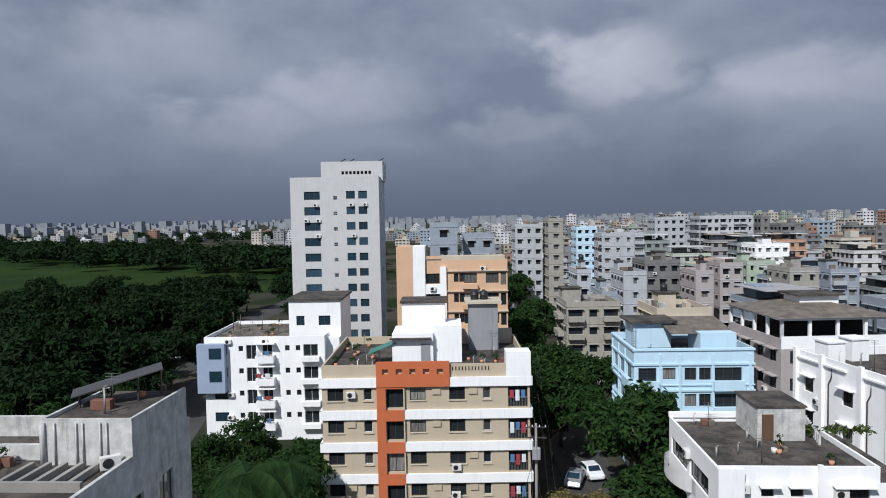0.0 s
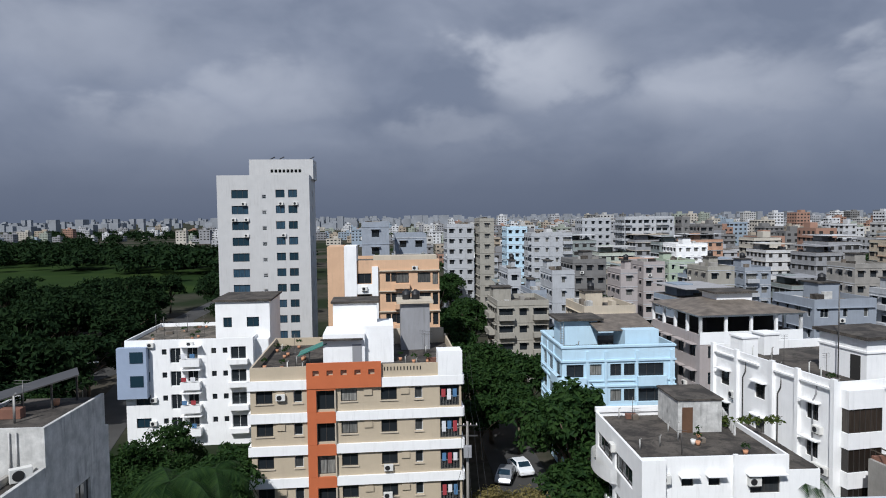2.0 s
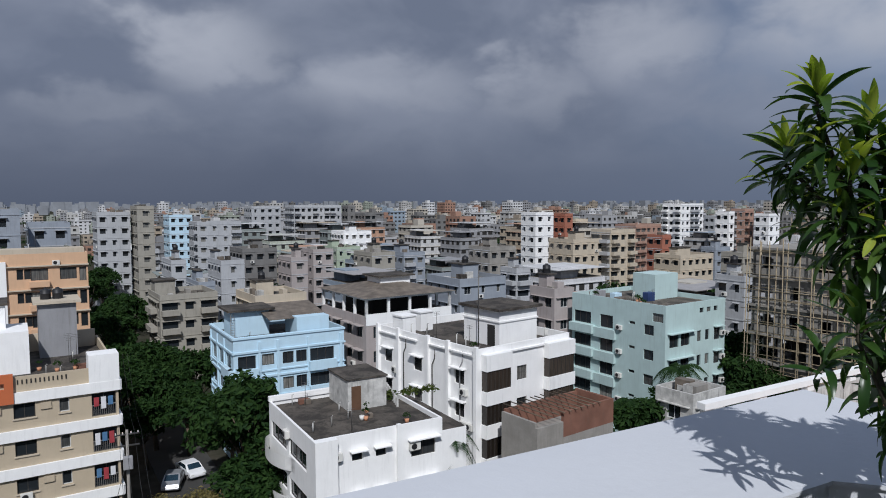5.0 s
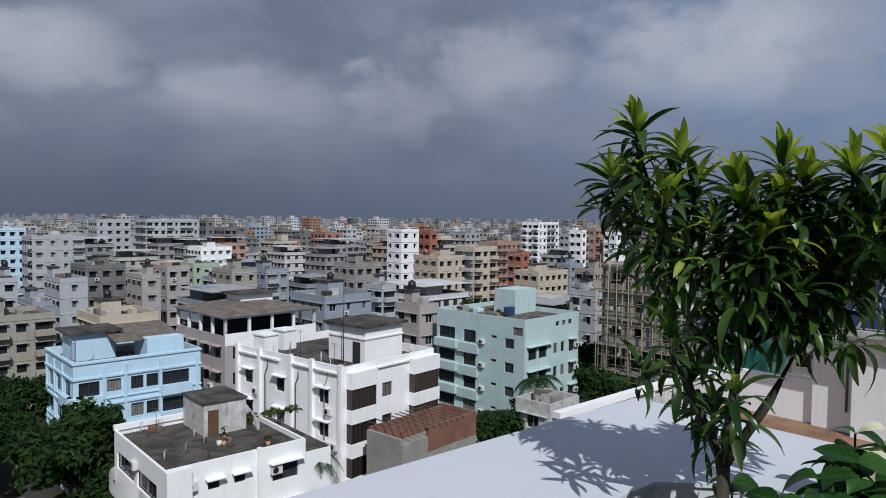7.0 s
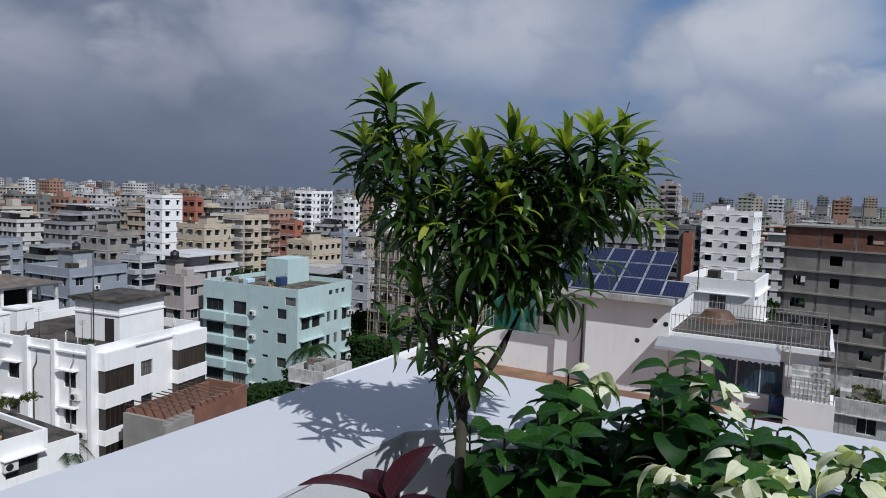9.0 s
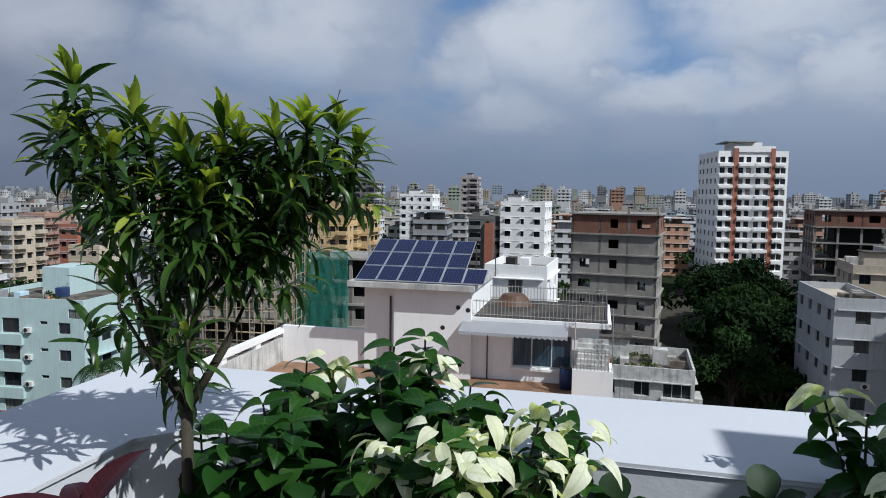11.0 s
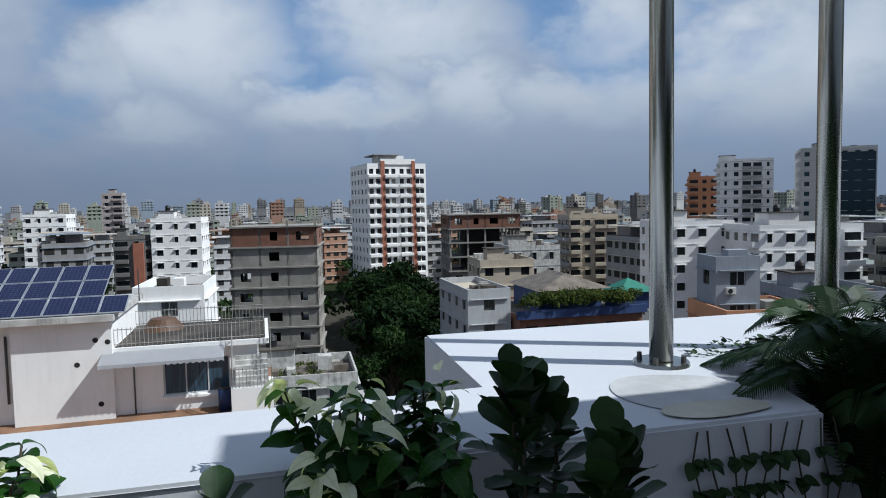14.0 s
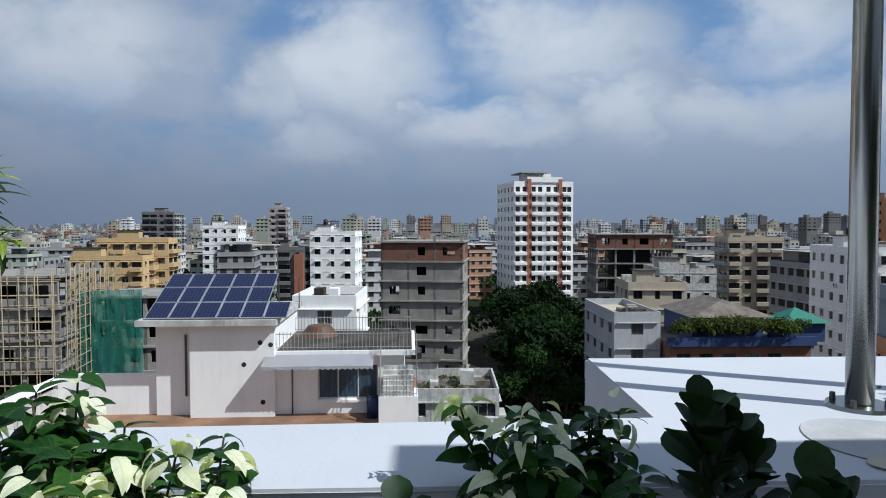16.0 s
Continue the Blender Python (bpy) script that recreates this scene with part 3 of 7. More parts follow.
LINEN_BLUE = material("blue_cloth", (0.09, 0.20, 0.36), 0.9, 0.2, 3.0)
BALUSTER = bpy.data.meshes.new("baluster")
_bar = bm_box(0, 0, 0, 0.02, 0.02, 0.85)
_bar.to_mesh(BALUSTER), _bar.free()
BALUSTER.materials.append(RAIL)


def beige_house():
    w, d, h = 19.1, 15.0, 14.6
    root = thing("apartment_building", "beige apartment block with white bands and an orange-red strip", "building", pose(-17.7, 60.0, 0, 0, 0, ROT))
    tops = [13.29 - 2.99 * k for k in range(5)]
    small, wide, strip_ = [], [], []
    for u0, u1 in ((0.5, 1.96), (8.07, 9.53), (11.7, 13.15)):
        wide += [(u0, t - 1.16, u1, t) for t in tops]
    for u0, u1 in ((3.83, 4.6), (14.8, 15.5)):
        small += [(u0, t - 1.1, u1, t) for t in tops]
    strip_ = [(5.9, t - 1.85, 7.5, t) for t in tops]
    balc = [(17.1, t - 1.9, 18.9, t) for t in tops]
    westw = rows((1.5, 5, 8.5, 12), tops, 1.4, 1.2)
    eastw = rows((3.5, 7, 10.5), tops, 1.4, 1.2)
    shell(root, w, d, h, 0.85, {"S": wide + small + strip_ + balc, "W": westw, "E": eastw}, BEIGE, ROOFD)
    add_windows(root, "S", w, d, wide, FRAMED, GLASS)
    add_windows(root, "S", w, d, small, FRAME, GLASS)
    add_windows(root, "S", w, d, strip_, FRAMED, GLASS, 0.18)
    add_windows(root, "S", w, d, balc, FRAMED, GLASS, 0.19)
    add_windows(root, "W", w, d, westw, FRAME, GLASS)
    add_windows(root, "E", w, d, eastw, FRAME, GLASS)
    for k in range(5):
        z = 14.25 - 2.99 * k
        for u0, u1 in ((-0.25, 5.05), (7.6, 19.25)):
            slab(root, "band", "S", w, d, u0, u1, z - 0.85, z, 0.22, WHITE)
        slab(root, "band", "W", w, d, -0.22, d + 0.2, z - 0.85, z, 0.25, WHITE)
        slab(root, "band", "E", w, d, -0.1, d + 0.2, z - 0.85, z, 0.25, WHITE)
        for u0, u1 in ((0.4, 2.05), (8.0, 9.6), (11.6, 13.25), (3.75, 4.7), (14.7, 15.6)):
            slab(root, "sill", "S", w, d, u0, u1, tops[k] - 1.24, tops[k] - 1.16, 0.10, CREAM)
        slab(root, "pier", "S", w, d, 5.05, 5.88, z - 2.98, z - 0.002, 0.26, ORANGE)
        slab(root, "spandrel", "S", w, d, 5.88, 7.6, z - 1.0, z - 0.006, 0.25, ORANGE)
        slab(root, "pier", "S", w, d, 7.5, 7.62, z - 2.98, z - 1.0, 0.28, CREAM)
        # balcony railing
        rail = part("balcony_rail", bm_box(17.1, -0.06, tops[k] - 1.0, 18.9, -0.02, tops[k] - 0.95), RAIL, root)
        for q in range(13):
            shared("baluster", BALUSTER, rail, pose(17.15 + q * 0.14, -0.05, tops[k] - 1.85))
        # washing hung out to dry
        for q in range(3):
            c = (LINEN_RED, LINEN_WHITE, LINEN_BLUE)[(k + q) % 3]
            part("washing", soft_box(17.25 + 0.52 * q, -0.12, tops[k] - 1.05 - 0.25 * ((k + q) % 2), 17.62 + 0.52 * q, -0.09, tops[k] - 0.3, 0.008), c, root, "cloth hung up to dry")
        # window-unit boxes
        for u in (2.3, 10.15, 13.5):
            if (k * 3 + int(u)) % 4:
                slab(root, "vent_box", "S", w, d, u, u + 0.75, tops[k] - 0.62, tops[k] - 0.1, 0.12, BEIGE)
    # orange head with square holes
    bm = bmesh.new()
    facade(bm, "S", 6.7, 0.3, 13.45, 15.75, [(0.55 + 1.25 * q, 14.6, 1.1 + 1.25 * q, 15.1) for q in range(5)], 0.3)
    box(bm, 0, 0.28, 13.45, 6.7, 0.30, 14.55), box(bm, 0, 0, 15.75, 6.7, 0.3, 15.76)
    box(bm, 0, 0.0, 13.44, 6.7, 0.3, 13.45), box(bm, -0.01, 0, 13.45, 0, 0.3, 15.75), box(bm, 6.7, 0, 13.45, 6.71, 0.3, 15.75)
    ob = part("parapet_head", bm, ORANGE, root)
    ob.matrix_basis = pose(5.05, -0.33, 0)
    part("parapet_corner", bm_box(16.95, -0.2, 14.25, 19.2, 1.8, 16.5), WHITE, root)
    # parapet slots: near-black bars on the wall carry the openings' shade
    bm = bmesh.new()
    for q in range(12):
        box(bm, 12.0 + q * 0.3, -0.03, 14.85, 12.1 + q * 0.3, 0.0, 15.2)
    part("parapet_slots", bm, DARK, root)
    # stair house of stepped white blocks
    for a, nm in (((6.2, 4.0, h, 10.2, 9.0, 17.6), "stair_house"), ((9.8, 4.6, h, 13.0, 9.4, 18.2), "stair_house"), ((7.0, 7.0, 17.6, 11.4, 11.0, 20.2), "lift_house")):
        part(nm, bm_box(*a), WHITE, root)
    part("stair_roof", bm_box(6.8, 6.8, 20.2, 11.6, 11.2, 20.4), ROOFD, root)
    part("canopy", bm_box(6.0, 3.4, 17.1, 10.0, 4.0, 17.2), ROOFD, root)
    part("door", bm_box(9.0, 3.95, h, 9.9, 4.0, 16.6), GREYW, root)
    part("roof_room", bm_box(13.9, 10.5, h, 17.0, 14.0, 19.6), GREYW, root, "grey rendered tank room")
    part("roof_room_slab", bm_box(13.5, 10.1, 19.6, 17.4, 14.4, 19.85), CREAM, root)
    part("balustrade", bm_box(12.5, 14.2, h, 18.8, 14.4, 16.3), CREAM, root)
    for x in (14.6, 15.6):
        water_tank(root.matrix_basis @ pose(x, 12.2, 19.85), 0.45, 0.9)
    gm = material("green_tin_sheet", (0.05, 0.20, 0.16), 0.5, 0.2)
    bm = bm_box(-1.5, -1.2, -0.04, 1.5, 1.2, 0.04)
    aw = part("awning", bm, gm, root)
    aw.matrix_basis = pose(5.2, 5.0, 16.2, 0, -22, 0)
    for k, (u, z) in enumerate(((2.7, 12.45), (12.2, 3.0), (12.3, 5.6))):
        air_conditioner(on_wall(root, "S", w, d, u, z, 0.0))
    return root


BEIGE_HOUSE = beige_house()


def white_west_house():
    w, d, h = 15.8, 14.0, 13.2
    root = thing("apartment_building", "bright white apartment block with balconies and a blue-grey bay", "building", pose(-40.4, 84.0, 0, 0, 0, ROT))
    tops = [12.6 - 2.95 * k for k in range(4)]
    wide = rows((1.2,), tops, 1.8, 1.25)
    small = rows((4.5, 10.6, 12.0), [t - 0.1 for t in tops], 0.6, 0.7)
    bal = rows((5.5, 7.6), tops, 1.3, 1.9) + rows((13.0,), tops, 1.9, 1.6)
    east = rows((2, 6, 10), tops, 1.4, 1.3)
    shell(root, w, d, h, 0.5, {"S": wide + small + bal, "E": east}, WHITE, ROOF)
    add_windows(root, "S", w, d, wide, FRAMED, GLASSB)
    add_windows(root, "S", w, d, small, FRAMED, GLASS)
    add_windows(root, "S", w, d, bal, FRAME, GLASS, 0.19)
    add_windows(root, "E", w, d, east, FRAMED, GLASSB)
    slab(root, "bay", "S", w, d, -0.7, 2.9, 6.5, 12.9, 0.9, BLUEGREY, -0.001, "blue-grey box bay round two windows")
    for z in (11.0, 8.0):
        bm = bm_box(0.9, -0.95, z, 2.5, -0.86, z + 1.4)
        part("bay_window", bm, GLASSB, root)
    for k in range(4):
        z = tops[k] - 2.05
        slab(root, "balcony", "S", w, d, 6.9, 9.3, z - 0.2, z + 0.75, 1.0, WHITE)
        slab(root, "balcony", "S", w, d, 12.7, 15.2, z - 0.1, z + 0.5, 0.8, WHITE)
        rail = part("balcony_rail", bm_box(6.9, -1.01, z + 1.3, 9.3, -0.97, z + 1.34), RAIL, root)
        for q in range(16):
            shared("baluster", BALUSTER, rail, pose(6.95 + q * 0.15, -1.0, z + 0.75) @ Matrix.Diagonal((1, 1, 0.65, 1)))
        for q in range(2):
            part("washing", soft_box(7.1 + 1.1 * q, -1.06, z + 0.9, 7.7 + 1.1 * q, -1.03, z + 1.45, 0.008), (LINEN_WHITE, LINEN_RED, LINEN_BLUE)[(k + 2 * q) % 3], root, "cloth hung up to dry")
        slab(root, "sunshade", "S", w, d, 6.8, 9.4, tops[k] + 0.2, tops[k] + 0.32, 1.0, WHITE)
    # taller rear part
    bm = bmesh.new()
    facade(bm, "S", 7.0, 9.0, h, 18.0, [(1.0, 14.6, 2.1, 15.9), (4.0, 14.6, 5.6, 15.9)], 0.2)
    for s in "ENW":
        facade(bm, s, 7.0, 9.0, h, 18.0, [])
    bm.faces.new([bm.verts.new(c) for c in ((0, 0, 18), (7, 0, 18), (7, 9, 18), (0, 9, 18))])
    up = part("upper_storey", bm, WHITE, root)
    up.matrix_basis = pose(10.5, 3.0, 0)
    add_windows(up, "S", 7.0, 9.0, [(1.0, 14.6, 2.1, 15.9), (4.0, 14.6, 5.6, 15.9)], FRAMED, GLASSB)
    part("upper_roof", bm_box(10.2, 2.7, 18.0, 17.8, 12.3, 18.25), ROOFD, root)
    part("side_wing", bm_box(15.2, 1.5, 0, 17.5, 12, h), WHITE, root)
    for u, z in ((3.2, 13.2 - 0.2), (8.0, 13.0), (3.4, 6.0), (3.3, 3.0)):
        air_conditioner(on_wall(root, "S", w, d, u, z - 0.2))
    for x, y in ((3, 6), (1, 9), (5.5, 8)):
        part("roof_mast", solid_tube([(x, y, h), (x, y, h + 2.6)], 0.04), STEEL, root)
    return root


WHITE_WEST_HOUSE = white_west_house()


def tower():
    w, d, h = 16.8, 11.0, 36.2
    root = thing("tower_block", "tall grey-white tower block with blue windows and a flat top", "building", pose(-41.8, 124.4, 0, 0, 0, ROT))
    tops = [34.1 - 2.93 * k for k in range(11)]
    big = rows((2.6,), tops, 3.0, 1.55)
    vent = rows((8.1,), [t - 0.9 for t in tops], 0.8, 0.75)
    right = rows((10.6, 12.9), tops, 1.65, 1.45)
    side = rows((5,), tops, 0.9, 1.2)
    shell(root, w, d, h, 0.6, {"S": big + vent + right, "E": side}, TOWERW, ROOF)
    add_windows(root, "S", w, d, big + right, FRAMED, GLASSB, single=True)
    add_windows(root, "S", w, d, vent, FRAME, GLASS, 0.05, True, single=True)
    add_windows(root, "E", w, d, side, FRAMED, GLASS, single=True)
    bm = bmesh.new()
    facade(bm, "S", 12.0, 7.0, h, 40.0, [(4 + q * 0.75, 37.5, 4.5 + q * 0.75, 38.1) for q in range(8)])
    for s in "ENW":
        facade(bm, s, 12.0, 7.0, h, 40.0, [])
    bm.faces.new([bm.verts.new(c) for c in ((0, 0, 40), (12, 0, 40), (12, 7, 40), (0, 7, 40))])
    part("penthouse", bm, TOWERW, root).matrix_basis = pose(5.2, 3.9, 0)
    for k, x in enumerate((8.5, 10.3, 16.2)):
        part("solar_panel", bm_box(-0.9, -0.5, -0.03, 0.9, 0.5, 0.03), PLASTIC, root).matrix_basis = pose(x, 9, 40.5, 0, -28, 0)
        part("panel_leg", bm_box(x - 0.04, 8.96, 40, x + 0.04, 9.04, 40.5), STEEL, root)
    for u, k in ((4.8, 1), (5.2, 3), (3.0, 2), (5.3, 2), (11.6, 1), (14.2, 1), (12.0, 3)):
        air_conditioner(on_wall(root, "S", w, d, u, tops[k] + 0.05))
    return root


tower()


def peach_house():
    root = thing("apartment_building", "peach and white apartment block with balconies", "building", pose(-17.0, 98.0, 0, 0, 0, ROT))
    w, d, h = 16.2, 12.0, 22.0
    tops = [20.6 - 3.0 * k for k in range(5)]
    a = rows((4.2,), tops, 2.0, 1.5)
    b = rows((8.3, 9.1), tops, 0.7, 1.3) + rows((9.8, 13.0), tops, 1.9, 1.5) + rows((15.2,), tops, 0.8, 1.8)
    shell(root, w, d, h, 0.5, {"S": a + b}, PEACH, ROOF)
    add_windows(root, "S", w, d, a, FRAMED, GLASS)
    add_windows(root, "S", w, d, b, FRAMED, GLASS)
    slab(root, "wing", "S", w, d, -0.1, 2.3, 0, 24.6, 0.5, PEACH, 6.0)
    slab(root, "white_wing", "S", w, d, 2.3, 4.1, 0, 24.6, 0.45, WHITE, 6.0)
    slab(root, "white_bay", "S", w, d, 6.3, 7.2, 0, 21.6, 0.4, WHITE)
    for k in range(5):
        slab(root, "white_band", "S", w, d, 4.1, 6.3, tops[k] - 3.0, tops[k] - 1.55, 0.35, WHITE)
        slab(root, "ledge", "S", w, d, 7.2, 16.3, tops[k] + 0.25, tops[k] + 0.4, 0.3, CREAM)
        slab(root, "balcony", "S", w, d, 9.6, 11.8, tops[k] - 2.3, tops[k] - 1.6, 0.7, PEACH)
    part("roof_block", bm_box(6.5, 2, h, 16.0, 5, h + 1.0), CREAM, root)
    air_conditioner(on_wall(root, "S", w, d, 12.6, 21.0))
    air_conditioner(on_wall(root, "S", w, d, 5.2, 18.1, 0.35))
    return root


PEACH_HOUSE = peach_house()


def blue_house():
    w, d, h = 13.2, 11.0, 13.0
    root = thing("apartment_building", "pale blue apartment block with rounded bands and roof rooms", "building", pose(13.2, 76.3, 0, 0, 0, 4.0))
    tops = [11.7 - 2.95 * k for k in range(4)]
    s = rows((0.5,), tops, 2.0, 1.7) + rows((3.2,), tops, 1.4, 1.3) + rows((5.6, 7.2), tops, 1.3, 1.4) + rows((8.9,), tops, 3.0, 1.6)
    wv = rows((1.0, 4.2, 7.6), tops, 2.2, 1.7)
    shell(root, w, d, h, 0.9, {"S": s, "W": wv}, BLUE, ROOFD)
    add_windows(root, "S", w, d, s, FRAMED, GLASS, 0.18)
    add_windows(root, "W", w, d, wv, FRAMED, GLASS, 0.18)
    for k in range(4):
        z = tops[k]
        for sd_, n in (("S", w), ("W", d)):
            slab(root, "band", sd_, w, d, -0.12, n + 0.12, z + 0.30, z + 0.52, 0.16, BLUE)
            slab(root, "band", sd_, w, d, -0.10, n + 0.10, z - 2.0, z - 1.85, 0.12, BLUE)
        for u0, u1 in ((0.2, 2.7), (8.7, 12.1)):
            slab(root, "balcony", "S", w, d, u0, u1, z - 2.55, z - 1.45, 0.55, BLUE)
        slab(root, "balcony", "W", w, d, 7.4, 10.8, z - 2.55, z - 1.45, 0.55, BLUE)
        bm = bmesh.new()
        bmesh.ops.create_cone(bm, cap_ends=True, segments=24, radius1=0.9, radius2=0.9, depth=1.1, matrix=pose(0.35, 0.35, z - 2.0))
        part("rounded_balcony", bm, BLUE, root)
    for u in (2.75, 4.9, 8.55, 12.6):
        slab(root, "pilaster", "S", w, d, u, u + 0.3, 0, h + 0.2, 0.14, BLUE)
    for u in (0.3, 3.6, 6.9):
        slab(root, "pilaster", "W", w, d, u, u + 0.3, 0, h + 0.2, 0.14, BLUE)
    slab(root, "band", "S", w, d, -0.1, w + 0.1, h + 0.62, h + 0.85, 0.14, BLUE)
    slab(root, "band", "W", w, d, -0.1, d + 0.1, h + 0.62, h + 0.85, 0.14, BLUE)
    part("roof_room", bm_box(1.2, 5.0, h, 5.6, 9.0, h + 3.0), BLUE, root)
    part("roof_room_slab", bm_box(0.6, 4.4, h + 3.0, 6.2, 9.6, h + 3.25), ROOFD, root)
    part("roof_room", bm_box(7.6, 0.8, h, 11.6, 5.0, h + 2.4), BLUE, root)
    bm = bm_box(-3.6, -3.4, -0.05, 3.6, 3.4, 0.05)
    part("tin_roof", bm, TIN, root).matrix_basis = pose(8.2, 5.0, h + 2.7, 8, 0, 0)
    bm = bmesh.new()
    for q in (0, 0.4):
        box(bm, 0.9 + q, 4.6, h, 0.94 + q, 4.64, h + 2.9)
    for q in range(9):
        box(bm, 0.9, 4.6, h + 0.3 * q, 1.34, 4.64, h + 0.3 * q + 0.03)
    part("ladder", bm, RAIL, root)
    return root


BLUE_HOUSE = blue_house()


def truss_house():
    w, d, h = 12.5, 12.5, 14.6
    root = thing("apartment_building", "pinkish grey apartment block with an open sheet-roofed top storey", "building", pose(28.6, 75.6, 0, 0, 0, 7.0))
    tops = [13.8 - 3.0 * k for k in range(4)]
    s = rows((1.0, 4.5, 8.0), tops, 1.5, 1.4)
    wv = rows((1.0, 4.0, 7.2, 10.0), tops, 1.5, 1.4)
    shell(root, w, d, h, 0.5, {"S": s, "W": wv}, PINKGREY, ROOFD)
    add_windows(root, "S", w, d, s, FRAMED, GLASS)
    add_windows(root, "W", w, d, wv, FRAMED, GLASS)
    for k in range(4):
        for u in (1.0, 4.0, 7.2, 10.0):
            slab(root, "sunshade", "W", w, d, u - 0.3, u + 1.9, tops[k] + 0.1, tops[k] + 0.2, 0.7, PINKGREY)
    slab(root, "parapet_band", "S", w, d, 0, w, 14.0, 15.4, 0.06, WHITE)
    for k in range(5):
        for x, y in ((k * (w - 0.3) / 4, 0), (0, k * (d - 0.3) / 4), (w - 0.3, k * (d - 0.3) / 4)):
            part("column", bm_box(x, y, h + 0.4, x + 0.3, y + 0.3, h + 2.5), WHITE, root)
    part("beam", bm_box(-0.1, -0.1, h + 2.5, w + 0.1, 0.3, h + 2.75), WHITE, root)
    part("beam", bm_box(-0.1, 0.3, h + 2.5, 0.3, d, h + 2.75), WHITE, root)
    # near-black block: the open storey's shade is put into its colour
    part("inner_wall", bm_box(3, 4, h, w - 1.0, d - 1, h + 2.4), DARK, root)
    bm = bmesh.new()
    c = bm.verts.new((w / 2, d / 2, h + 4.2))
    e = [bm.verts.new(p) for p in ((-0.5, -0.5, h + 2.78), (w + 0.5, -0.5, h + 2.78), (w + 0.5, d + 0.5, h + 2.78), (-0.5, d + 0.5, h + 2.78))]
    for k in range(4):
        bm.faces.new((e[k], e[(k + 1) % 4], c))
    bm.faces.new(e[::-1])
    part("sheet_roof", bm, TIN, root, "patched rusty and grey corrugated sheet roof")
    part("roof_vent", bm_box(4.5, 4.5, h + 3.6, 9.0, 8.0, h + 4.6), WHITE, root)
    part("roof_vent_slab", bm_box(4.0, 4.0, h + 4.6, 9.5, 8.5, h + 4.8), ROOFD, root)
    for k in range(4):
        air_conditioner(on_wall(root, "W", w, d, 6.0 + (k % 2) * 3.2, tops[k] - 2.2))
    return root


truss_house()


def white_mid_house():
    w, d, h = 11.85, 15.6, 15.4
    root = thing("apartment_building", "white apartment block with dark grilled bay windows", "building", pose(29.0, 49.7, 0, 0, 0, 11.5))
    tops = [14.0 - 2.95 * k for k in range(4)]
    s = rows((4.7,), tops, 1.3, 1.3)
    wv = rows((1.2, 6.2, 12.4), tops, 1.3, 1.35)
    shell(root, w, d, h, 0.8, {"S": s, "W": wv}, WHITE, ROOFD)
    add_windows(root, "S", w, d, s, FRAMED, GLASS, bars=True)
    add_windows(root, "W", w, d, wv, FRAMED, GLASS, bars=True)
    for k in range(4):
        z = tops[k]
        for u0, u1 in ((0.3, 3.4), (8.2, 11.9)):
            slab(root, "bay", "S", w, d, u0, u1, z - 3.0 + 0.3, z - 1.5, 0.75, WHITE)
            slab(root, "bay_glazing", "S", w, d, u0 + 0.1, u1 - 0.1, z - 1.5, z + 0.3, 0.62, GLASSD)
            bm = bmesh.new()
            for q in range(7):
                u = u0 + 0.1 + q * (u1 - u0 - 0.25) / 6
                box(bm, u, -0.66, z - 1.5, u + 0.04, -0.62, z + 0.3)
            part("bay_grille", bm, FRAMED, root)
        slab(root, "sunshade", "W", w, d, 0.9, 2.8, z + 0.1, z + 0.2, 0.5, WHITE)
        slab(root, "sunshade", "W", w, d, 5.9, 7.8, z + 0.1, z + 0.2, 0.5, WHITE)
        slab(root, "sunshade", "W", w, d, 12.1, 14.0, z + 0.1, z + 0.2, 0.5, WHITE)
    for u0, u1 in ((0.3, 3.4), (8.2, 11.9)):
        slab(root, "bay", "S", w, d, u0, u1, tops[0] + 0.3, h + 0.3, 0.75, WHITE)
    for u in (0.0, 3.6, 8.4, 11.4, 15.2):
        slab(root, "pilaster", "W", w, d, u, u + 0.4, 0, h + 1.0, 0.3, WHITE)
    part("stair_house", bm_box(4.4, 2.0, h, 9.4, 7.0, h + 3.4), WHITE, root)
    part("stair_roof", bm_box(4.0, 1.6, h + 3.4, 9.8, 7.4, h + 3.65), ROOFD, root)
    part("stair_ledge", bm_box(4.3, 1.9, h + 2.3, 9.5, 7.1, h + 2.45), WHITE, root)
    part("stair_door", bm_box(4.36, 2.6, h, 4.4, 3.6, h + 2.0), DARK, root)
    for x, y in ((0.6, 12.0), (3.6, 13.0)):
        part("roof_block", bm_box(x, y, h, x + 1.6, y + 1.8, h + 1.9), WHITE, root)
        part("roof_block_slab", bm_box(x - 0.1, y - 0.1, h + 1.9, x + 1.7, y + 1.9, h + 2.05), WHITE, root)
    for u, z1 in ((9.2, h - 0.5), (13.2, h), (4.6, h - 0.2)):
        f = side_map("W", w, d)
        part("drain_pipe", solid_tube([f(u, -0.08, 1.0), f(u, -0.08, z1 - 1.2), f(u + 0.35, -0.08, z1 - 0.6), f(u + 0.3, 0.05, z1 + 0.3)], 0.06, sides=6), STEEL if u < 10 else GREYW, root)
    for u in (0.4, 8.8):
        slab(root, "cornice", "W", w, d, u, u + 6.4, h + 0.1, h + 0.25, 0.22, WHITE)
    slab(root, "cornice", "S", w, d, 3.45, 8.15, h + 0.1, h + 0.25, 0.2, WHITE)
    part("mast", solid_tube([(3.6, 4.0, h), (3.6, 4.0, h + 7.5)], 0.05), STEEL, root)
    for u, k in ((3.2, 0), (8.2, 1), (13.8, 0), (14.6, 1), (13.7, 1)):
        air_conditioner(on_wall(root, "W", w, d, u, tops[k] - 2.2))
    return root


WHITE_MID_HOUSE = white_mid_house()


